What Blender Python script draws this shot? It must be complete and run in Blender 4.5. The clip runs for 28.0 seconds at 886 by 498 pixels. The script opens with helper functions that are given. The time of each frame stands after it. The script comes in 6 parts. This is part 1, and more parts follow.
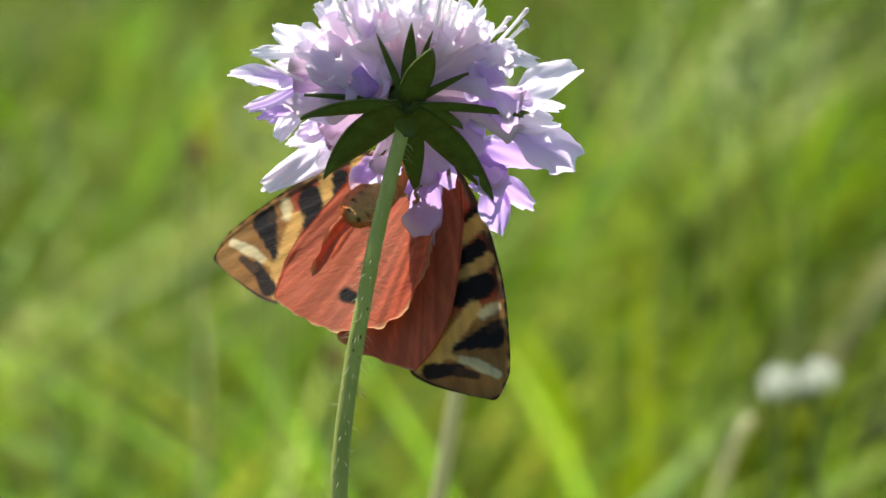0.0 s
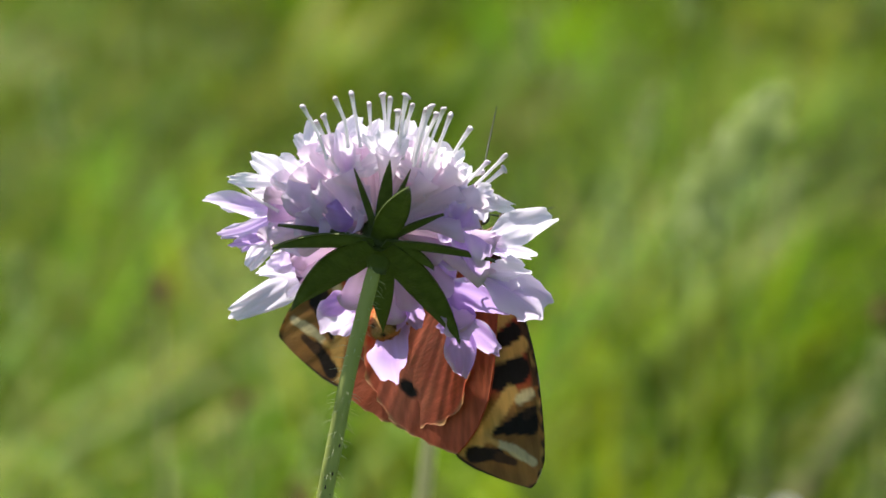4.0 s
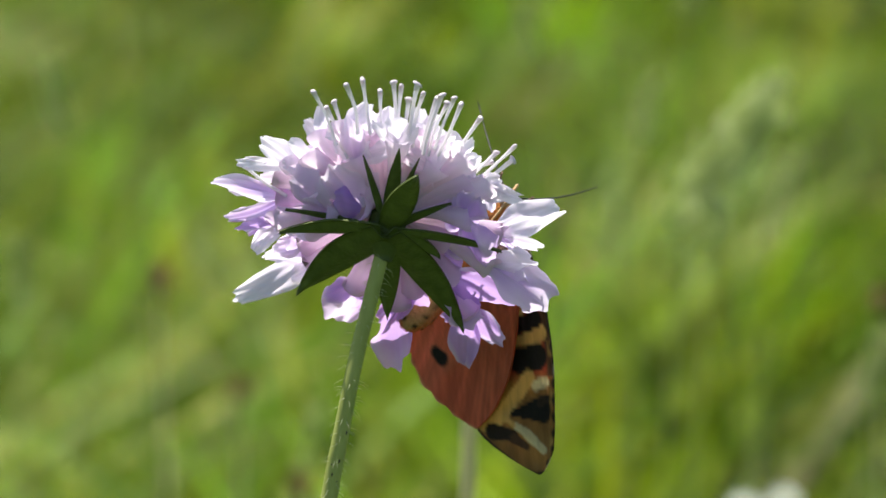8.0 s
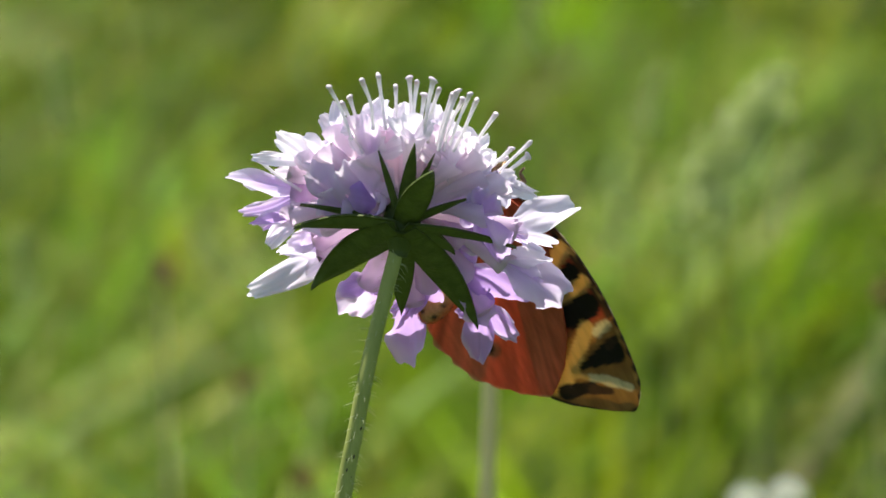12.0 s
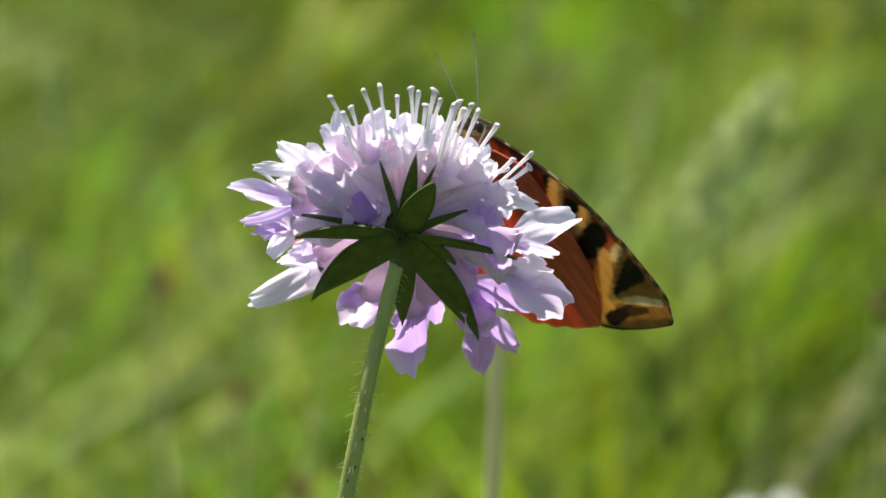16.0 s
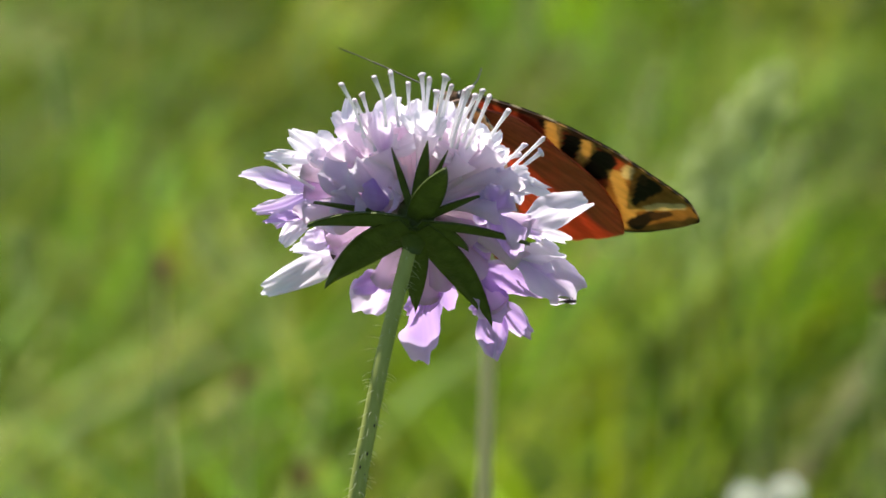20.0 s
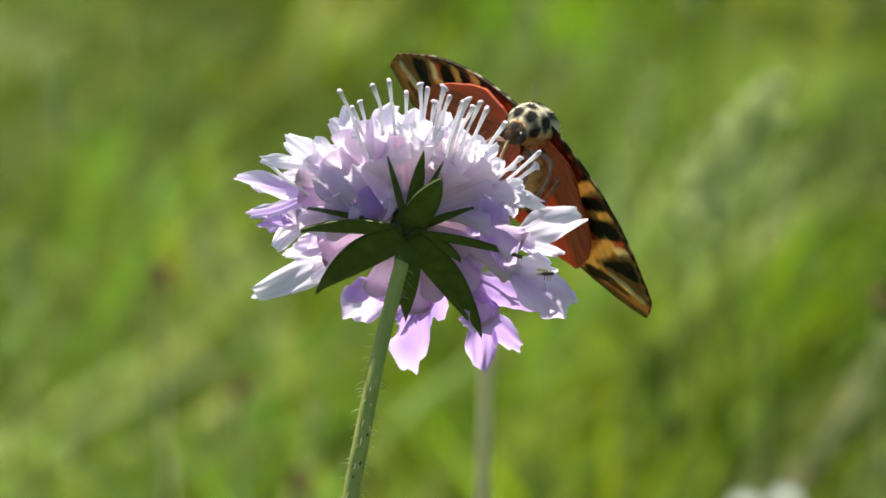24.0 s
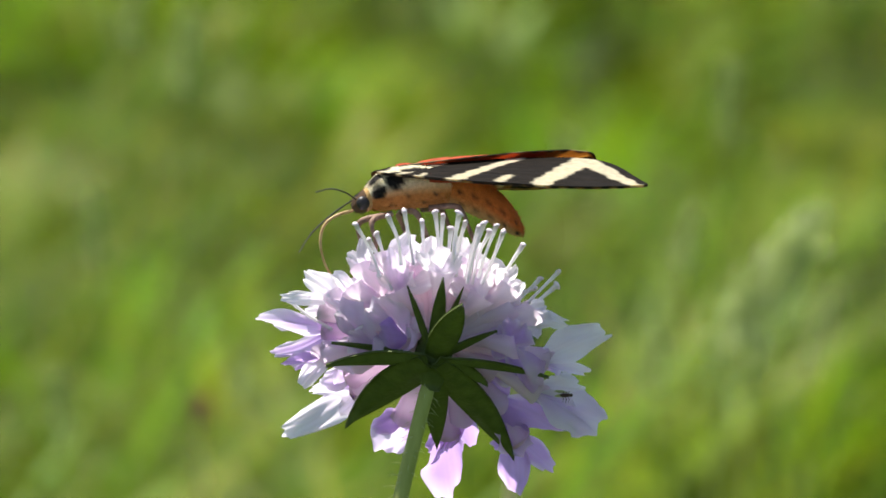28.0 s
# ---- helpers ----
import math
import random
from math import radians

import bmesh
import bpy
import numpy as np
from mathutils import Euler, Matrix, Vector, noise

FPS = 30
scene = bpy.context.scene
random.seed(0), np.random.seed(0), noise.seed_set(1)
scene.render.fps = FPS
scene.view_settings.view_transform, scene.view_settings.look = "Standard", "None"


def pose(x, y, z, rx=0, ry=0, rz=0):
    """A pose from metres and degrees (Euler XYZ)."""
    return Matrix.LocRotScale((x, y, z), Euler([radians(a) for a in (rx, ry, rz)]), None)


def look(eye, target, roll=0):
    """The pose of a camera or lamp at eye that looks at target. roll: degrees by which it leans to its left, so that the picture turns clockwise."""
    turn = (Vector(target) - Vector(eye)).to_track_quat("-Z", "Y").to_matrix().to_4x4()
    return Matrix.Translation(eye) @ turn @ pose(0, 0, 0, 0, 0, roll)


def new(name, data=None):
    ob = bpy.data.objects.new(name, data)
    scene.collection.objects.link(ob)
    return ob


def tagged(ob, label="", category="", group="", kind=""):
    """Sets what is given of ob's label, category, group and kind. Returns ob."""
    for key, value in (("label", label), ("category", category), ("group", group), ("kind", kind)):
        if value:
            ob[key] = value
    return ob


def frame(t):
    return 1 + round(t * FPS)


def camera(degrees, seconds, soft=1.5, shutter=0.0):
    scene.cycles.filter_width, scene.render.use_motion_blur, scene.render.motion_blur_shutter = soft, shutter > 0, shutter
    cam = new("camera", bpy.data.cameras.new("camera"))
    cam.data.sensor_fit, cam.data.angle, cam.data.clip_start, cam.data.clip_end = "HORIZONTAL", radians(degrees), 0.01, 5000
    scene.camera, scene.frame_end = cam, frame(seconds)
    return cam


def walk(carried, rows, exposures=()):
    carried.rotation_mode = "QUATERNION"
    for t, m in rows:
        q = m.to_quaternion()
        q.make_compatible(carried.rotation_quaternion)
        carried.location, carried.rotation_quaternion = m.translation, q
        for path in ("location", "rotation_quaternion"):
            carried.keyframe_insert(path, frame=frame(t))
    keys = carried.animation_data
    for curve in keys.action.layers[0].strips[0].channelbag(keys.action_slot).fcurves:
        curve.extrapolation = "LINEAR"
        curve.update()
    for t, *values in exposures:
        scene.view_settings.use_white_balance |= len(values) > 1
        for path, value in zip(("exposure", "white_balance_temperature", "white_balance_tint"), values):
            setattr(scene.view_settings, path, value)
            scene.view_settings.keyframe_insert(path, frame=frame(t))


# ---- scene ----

# ---- camera, light ----
cam = camera(7.0, 28.0, soft=1.6)
walk(cam, [
    (0, pose(0.0000, -0.7425, 0.5909, 79.008, 0, 0.285)), (0.5, pose(0.0000, -0.7425, 0.5909, 78.843, 0, -0.028)), (1, pose(0.0000, -0.7425, 0.5909, 79.151, 0, 0.000)),
    (1.5, pose(0.0000, -0.7425, 0.5909, 79.470, 0, -0.003)), (2, pose(0.0000, -0.7425, 0.5909, 79.959, 0, 0.000)), (2.5, pose(0.0000, -0.7425, 0.5909, 80.110, 0, -0.021)),
    (4.5, pose(0.0000, -0.7425, 0.5909, 80.103, 0, 0.007)), (5, pose(0.0000, -0.7425, 0.5909, 80.096, 0, 0.000)), (5.5, pose(0.0000, -0.7425, 0.5909, 80.027, 0, 0.007)),
    (6, pose(0.0000, -0.7425, 0.5909, 80.014, 0, 0.021)), (6.5, pose(0.0000, -0.7425, 0.5909, 80.055, 0, 0.007)), (7, pose(0.0000, -0.7425, 0.5909, 80.034, 0, 0.014)),
    (7.5, pose(0.0000, -0.7425, 0.5909, 79.979, 0, 0.014)), (8, pose(0.0000, -0.7425, 0.5909, 80.000, 0, 0.000)), (8.5, pose(0.0000, -0.7425, 0.5909, 80.034, 0, -0.007)),
    (9, pose(0.0000, -0.7425, 0.5909, 80.027, 0, -0.007)), (9.5, pose(0.0000, -0.7425, 0.5909, 79.966, 0, 0.014)), (10, pose(0.0000, -0.7425, 0.5909, 79.938, 0, 0.007)),
    (10.5, pose(0.0000, -0.7425, 0.5909, 79.966, 0, 0.007)), (11, pose(0.0000, -0.7425, 0.5909, 79.973, 0, 0.007)),
    (11.5, pose(0.0000, -0.7425, 0.5909, 79.986, 0, 0.020)), (12, pose(0.0000, -0.7425, 0.5909, 79.952, 0, 0.028)),
    (12.5, pose(0.0000, -0.7425, 0.5909, 79.945, 0, 0.014)), (14.5, pose(0.0000, -0.7425, 0.5909, 80.007, 0, 0.014)),
    (15, pose(0.0000, -0.7425, 0.5909, 80.048, 0, 0.014)), (15.5, pose(0.0000, -0.7425, 0.5909, 80.041, 0, 0.000)), (16, pose(0.0000, -0.7425, 0.5909, 80.041, 0, 0.007)),
    (16.5, pose(0.0000, -0.7425, 0.5909, 80.041, 0, 0.000)), (17, pose(0.0000, -0.7425, 0.5909, 80.021, 0, 0.014)),
    (17.5, pose(0.0000, -0.7425, 0.5909, 79.973, 0, 0.014)), (18, pose(0.0000, -0.7425, 0.5909, 79.966, 0, 0.014)),
    (18.5, pose(0.0000, -0.7425, 0.5909, 79.966, 0, 0.014)), (19, pose(0.0000, -0.7425, 0.5909, 79.959, 0, 0.007)),
    (19.5, pose(0.0000, -0.7425, 0.5909, 79.979, 0, 0.020)), (20, pose(0.0000, -0.7425, 0.5909, 79.932, 0, 0.021)),
    (20.5, pose(0.0000, -0.7425, 0.5909, 79.973, 0, 0.014)), (21, pose(0.0000, -0.7425, 0.5909, 79.993, 0, 0.007)),
    (21.5, pose(0.0000, -0.7425, 0.5909, 79.986, 0, 0.014)), (23.5, pose(0.0000, -0.7425, 0.5909, 80.031, 0, 0.007)),
    (24, pose(0.0000, -0.7425, 0.5909, 80.000, 0, 0.007)), (24.5, pose(0.0000, -0.7425, 0.5909, 80.007, 0, 0.007)), (25, pose(0.0000, -0.7425, 0.5909, 80.031, 0, 0.003)),
    (25.5, pose(0.0000, -0.7425, 0.5909, 80.048, 0, 0.007)), (26, pose(0.0000, -0.7425, 0.5909, 80.041, 0, 0.014)),
    (26.5, pose(0.0000, -0.7425, 0.5909, 80.137, 0, 0.021)), (27, pose(0.0000, -0.7425, 0.5909, 80.253, 0, 0.042)),
    (27.5, pose(0.0000, -0.7425, 0.5909, 80.944, 0, 0.080)), (28, pose(0.0000, -0.7425, 0.5909, 81.040, 0, 0.320)),
], exposures=[(0, 1.0), (1, 0.98), (2.5, 0.88), (5, 0.82), (26.4, 0.82), (26.9, 0.95), (27.4, 0.93), (28, 0.9)])
cam.data.dof.use_dof = True
cam.data.dof.focus_distance = 0.762
cam.data.dof.aperture_fstop = 53.0

VIEW = pose(0, 0, 0.46, -10, 0, 0)  # x right, y away, z up, as the camera sees the flower

world = bpy.data.worlds.new("world")
scene.world = world
world.use_nodes = True
wn, wl = world.node_tree.nodes, world.node_tree.links
sky = wn.new("ShaderNodeTexSky")
sky.sky_type, sky.sun_disc = "NISHITA", False
SUN_EL, SUN_AZ = 66.0, -48.0  # degrees; azimuth from +y towards +x
sky.sun_elevation, sky.sun_rotation = radians(SUN_EL), radians(SUN_AZ)
wn["Background"].inputs["Strength"].default_value = 0.085
wl.new(sky.outputs["Color"], wn["Background"].inputs["Color"])

sun = new("sun", bpy.data.lights.new("sun", "SUN"))
sun.data.energy, sun.data.angle, sun.data.color = 5.0, radians(0.53), (1.0, 0.95, 0.87)
SUN_DIR = Vector((math.sin(radians(SUN_AZ)) * math.cos(radians(SUN_EL)), math.cos(radians(SUN_AZ)) * math.cos(radians(SUN_EL)), math.sin(radians(SUN_EL))))
sun.matrix_world = look(SUN_DIR * 20, (0, 0, 0))


# ---- materials ----
def mix_node(nt, kind="RGBA"):
    n = nt.nodes.new("ShaderNodeMix")
    n.data_type = kind
    return n


def material(name, col, col2=None, rough=0.6, see=0.0, see_col=None, scale=900.0, bump=0.0, bump_scale=3000.0, spec=0.3, pattern="", rand=0.0, stretch=(1, 1, 1), sheen=0.0):
    """Procedural surface: two tones of noise, optional light through it (thin leaf), optional painted-by-nature pattern attribute."""
    m = bpy.data.materials.new(name)
    m.use_nodes = True
    nt = m.node_tree
    n, l = nt.nodes, nt.links
    p, out = n["Principled BSDF"], n["Material Output"]
    co = n.new("ShaderNodeTexCoord")
    mp = n.new("ShaderNodeMapping")
    mp.inputs["Scale"].default_value = stretch
    l.new(co.outputs["Object"], mp.inputs["Vector"])
    nz = n.new("ShaderNodeTexNoise")
    nz.inputs["Scale"].default_value, nz.inputs["Detail"].default_value = scale, 4.0
    l.new(mp.outputs["Vector"], nz.inputs["Vector"])
    col2 = col2 or tuple(c * 0.7 for c in col)
    ramp = n.new("ShaderNodeValToRGB")
    ramp.color_ramp.elements[0].position, ramp.color_ramp.elements[1].position = 0.3, 0.7
    ramp.color_ramp.elements[0].color, ramp.color_ramp.elements[1].color = (*col2, 1), (*col, 1)
    l.new(nz.outputs["Fac"], ramp.inputs["Fac"])
    tone = ramp.outputs["Color"]
    if pattern:
        at = n.new("ShaderNodeAttribute")
        at.attribute_name = pattern
        mx = mix_node(nt)
        mx.blend_type = "MULTIPLY"
        mx.inputs["Factor"].default_value = 1.0
        l.new(at.outputs["Color"], mx.inputs["A"])
        l.new(tone, mx.inputs["B"])
        tone = mx.outputs["Result"]
    if rand:
        oi = n.new("ShaderNodeObjectInfo")
        hs = n.new("ShaderNodeHueSaturation")
        mr = n.new("ShaderNodeMapRange")
        mr.inputs["To Min"].default_value, mr.inputs["To Max"].default_value = 1 - rand, 1 + rand
        l.new(oi.outputs["Random"], mr.inputs["Value"])
        l.new(mr.outputs["Result"], hs.inputs["Value"])
        l.new(tone, hs.inputs["Color"])
        tone = hs.outputs["Color"]
    l.new(tone, p.inputs["Base Color"])
    p.inputs["Roughness"].default_value = rough
    p.inputs["Specular IOR Level"].default_value = spec
    if sheen:
        p.inputs["Sheen Weight"].default_value = sheen
    if bump:
        nb = n.new("ShaderNodeTexNoise")
        nb.inputs["Scale"].default_value, nb.inputs["Detail"].default_value = bump_scale, 3.0
        l.new(mp.outputs["Vector"], nb.inputs["Vector"])
        bp = n.new("ShaderNodeBump")
        bp.inputs["Strength"].default_value, bp.inputs["Distance"].default_value = bump, 0.0002
        l.new(nb.outputs["Fac"], bp.inputs["Height"])
        l.new(bp.outputs["Normal"], p.inputs["Normal"])
    if see:
        tr = n.new("ShaderNodeBsdfTranslucent")
        if see_col:
            mt = mix_node(nt)
            mt.blend_type = "MULTIPLY"
            mt.inputs["Factor"].default_value = 1.0
            mt.inputs["B"].default_value = (*see_col, 1)
            l.new(tone, mt.inputs["A"])
            l.new(mt.outputs["Result"], tr.inputs["Color"])
        else:
            l.new(tone, tr.inputs["Color"])
        ms = n.new("ShaderNodeMixShader")
        ms.inputs["Fac"].default_value = see
        l.new(p.outputs["BSDF"], ms.inputs[1])
        l.new(tr.outputs["BSDF"], ms.inputs[2])
        l.new(ms.outputs["Shader"], out.inputs["Surface"])
    return m


PETAL = material("petal_lilac", (0.96, 0.925, 0.965), (0.91, 0.86, 0.93), rough=0.5, see=0.60, scale=350, bump=0.25, bump_scale=900, pattern="tone", rand=0.04, stretch=(1, 1, 0.35))
PETAL_PALE = material("petal_pale", (0.97, 0.96, 0.97), (0.93, 0.90, 0.95), rough=0.5, see=0.62, scale=350, bump=0.25, bump_scale=900, pattern="tone", rand=0.04, stretch=(1, 1, 0.35))
STAMEN = material("stamen_white", (0.97, 0.95, 0.95), (0.92, 0.88, 0.92), rough=0.5, see=0.55, scale=900)
ANTHER = material("anther_pink", (0.90, 0.80, 0.84), (0.80, 0.66, 0.74), rough=0.6, see=0.15, scale=2500)
BRACT = material("bract_green", (0.115, 0.150, 0.032), (0.070, 0.098, 0.018), rough=0.55, see=0.28, see_col=(1.0, 1.1, 0.4), scale=600, bump=0.6, bump_scale=2500)
STEM = material("stem_green", (0.40, 0.43, 0.13), (0.28, 0.32, 0.08), rough=0.6, spec=0.1, see=0.08, scale=700, bump=0.5, bump_scale=4000, stretch=(1, 1, 0.2))
SPECK = material("stem_speck", (0.05, 0.03, 0.03), rough=0.7)
HAIR = material("stem_hair", (0.62, 0.65, 0.38), rough=0.5, see=0.4)
WING_TOP = material("wing_scales_upper", (1, 1, 1), (0.72, 0.72, 0.72), rough=0.7, see=0.5, scale=1500, bump=0.5, bump_scale=6000, pattern="tone", spec=0.12)
WING_UNDER = material("wing_scales_under", (1, 1, 1), (0.74, 0.72, 0.70), rough=0.65, see=0.5, see_col=(1.0, 0.82, 0.55), scale=1300, bump=0.5, bump_scale=6000, pattern="tone", spec=0.3, stretch=(0.25, 1, 1))
FUR_YELLOW = material("fur_yellow", (1, 1, 1), (0.72, 0.70, 0.66), rough=0.85, scale=2500, bump=0.9, bump_scale=7000, pattern="tone", sheen=0.08, spec=0.1)
EYE = material("eye_dark", (0.010, 0.008, 0.007), (0.022, 0.015, 0.012), rough=0.45, scale=5000, spec=0.5)
LEG = material("leg_brown", (0.30, 0.19, 0.13), (0.14, 0.07, 0.05), rough=0.6, scale=1500)
FEELER = material("antenna_black", (0.03, 0.025, 0.02), (0.015, 0.012, 0.01), rough=0.5, scale=3000)
TONGUE = material("proboscis_tan", (0.55, 0.38, 0.17), (0.38, 0.22, 0.09), rough=0.45, scale=2000)
GRASS = material("grass_blades", (1, 1, 1), (0.75, 0.78, 0.72), rough=0.5, see=0.45, see_col=(1.0, 1.0, 0.35), scale=35, pattern="tone", spec=0.07)
SOIL = material("meadow_ground", (0.075, 0.125, 0.022), (0.040, 0.062, 0.016), rough=0.9, scale=9, bump=0.3, bump_scale=60)
STRAW = material("straw_stalk", (0.73, 0.69, 0.40), (0.61, 0.57, 0.30), rough=0.6, see=0.4, scale=60, stretch=(1, 1, 0.2))
CLOVER = material("clover_white", (0.90, 0.90, 0.84), (0.80, 0.82, 0.70), rough=0.6, see=0.5, scale=300)
SEED = material("seed_head_pale", (0.66, 0.72, 0.36), (0.52, 0.60, 0.26), rough=0.7, see=0.55, scale=120)
DRY = material("dry_leaf", (0.30, 0.15, 0.09), (0.18, 0.09, 0.05), rough=0.8, see=0.2, scale=80)
GNAT = material("gnat_dark", (0.11, 0.05, 0.035), (0.02, 0.012, 0.01), rough=0.4, scale=5000)


# ---- helpers for shapes ----
def mesh_of(name, verts, faces, mat, tones=None, smooth=True):
    me = bpy.data.meshes.new(name)
    me.from_pydata([tuple(v) for v in verts], [], faces)
    me.materials.append(mat)
    if tones is not None:
        at = me.color_attributes.new("tone", "FLOAT_COLOR", "POINT")
        flat = np.ones((len(verts), 4), dtype=np.float32)
        flat[:, :3] = tones
        at.data.foreach_set("color", flat.ravel())
    if smooth:
        me.polygons.foreach_set("use_smooth", [True] * len(me.polygons))
    me.update()
    return me


def part(name, me, parent, label="", m=None):
    ob = new(name, me)
    ob.parent = parent
    if m is not None:
        ob.matrix_basis = m
    if label:
        ob["label"] = label
    return ob


def grid_faces(nu, nv, start=0, close=False):
    out = []
    for i in range(nu - 1):
        for j in range(nv - 1 + close):
            k = (j + 1) % nv
            out.append((start + i * nv + j, start + (i + 1) * nv + j, start + (i + 1) * nv + k, start + i * nv + k))
    return out


def tube(points, radii, sides=8, cap=True):
    """Vertices and faces of a tapered tube along points."""
    pts = [Vector(p) for p in points]
    verts, faces = [], []
    side = None
    for i, p in enumerate(pts):
        d = (pts[min(i + 1, len(pts) - 1)] - pts[max(i - 1, 0)]).normalized()
        if side is None:
            side = d.orthogonal().normalized()
        side = (side - d * side.dot(d)).normalized()
        other = d.cross(side)
        for k in range(sides):
            a = 2 * math.pi * k / sides
            verts.append(p + (side * math.cos(a) + other * math.sin(a)) * radii[i])
    faces = grid_faces(len(pts), sides, 0, True)
    if cap:
        faces.append(tuple(range(sides))[::-1])
        faces.append(tuple(range(len(verts) - sides, len(verts))))
    return verts, faces


def smooth_line(pts, n):
    """Catmull-Rom line through pts in n steps."""
    p = [Vector(q) for q in pts]
    p = [2 * p[0] - p[1]] + p + [2 * p[-1] - p[-2]]
    out = []
    for i in range(n):
        s = i / (n - 1) * (len(p) - 3)
        k = min(int(s), len(p) - 4)
        t = s - k
        a, b, c, d = p[k:k + 4]
        out.append(0.5 * (2 * b + (c - a) * t + (2 * a - 5 * b + 4 * c - d) * t * t + (3 * b - a - 3 * c + d) * t ** 3))
    return out


def join(pieces):
    verts, faces = [], []
    for v, f in pieces:
        k = len(verts)
        verts += v
        faces += [tuple(i + k for i in q) for q in f]
    return verts, faces


def blob(center, axes, nu=12, nv=16):
    """An ellipsoid as vertices and faces; axes are three vectors."""
    c, (a, b, d) = Vector(center), [Vector(x) for x in axes]
    verts = []
    for i in range(nu):
        th = math.pi * (i + 0.02) / (nu - 1 + 0.04)
        for j in range(nv):
            ph = 2 * math.pi * j / nv
            verts.append(c + a * math.cos(th) + b * math.sin(th) * math.cos(ph) + d * math.sin(th) * math.sin(ph))
    return verts, grid_faces(nu, nv, 0, True)


def basis(z, x, at=(0, 0, 0)):
    """A pose whose z axis is z and whose x axis lies towards x."""
    z = Vector(z).normalized()
    x = Vector(x)
    x = (x - z * x.dot(z)).normalized()
    y = z.cross(x)
    m = Matrix((x, y, z)).transposed().to_4x4()
    m.translation = at
    return m


# ---- ground and far meadow ----
def build_ground():
    s = 260.0
    n = 40
    xs = np.sign(np.linspace(-1, 1, n)) * np.abs(np.linspace(-1, 1, n)) ** 3 * s
    verts = []
    for x in xs:
        for y in xs:
            far = math.hypot(x, y)
            verts.append((x, y, 0.02 * noise.noise((x * 0.7, y * 0.7, 0)) + 0.9 * min(1, far / 60) * noise.noise((x / 40, y / 40, 3))))
    tagged(new("ground", mesh_of("ground", verts, grid_faces(n, n), SOIL)), "meadow soil under dense green grass", "ground", kind="structure")


GREENS = ((0.155, 0.235, 0.012), (0.098, 0.155, 0.009), (0.195, 0.280, 0.018), (0.073, 0.115, 0.009), (0.31, 0.36, 0.11), (0.145, 0.25, 0.008))


def blades(spots, name, seed):
    """Many bent grass blades. spots: rows of x, y, height, width, lean, heading, colour."""
    rng = np.random.default_rng(seed)
    seg = 6
    verts, faces, tones = [], [], []
    for x, y, h, w, lean, head, col in spots:
        k = len(verts)
        dx, dy = math.cos(head), math.sin(head)
        px, py = -math.sin(head + rng.uniform(-0.8, 0.8)), math.cos(head + rng.uniform(-0.8, 0.8))
        for i in range(seg):
            s = i / (seg - 1)
            out = lean * h * s * s
            z = h * (s - 0.28 * lean * s * s)
            half = 0.5 * w * (1 - s ** 2.2) + 0.0002
            verts.append((x + dx * out - px * half, y + dy * out - py * half, z))
            verts.append((x + dx * out + px * half, y + dy * out + py * half, z))
            # tone runs from darker at the foot to lighter at the tip
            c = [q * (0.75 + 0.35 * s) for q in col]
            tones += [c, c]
        faces += grid_faces(seg, 2, k)
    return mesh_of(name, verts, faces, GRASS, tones)


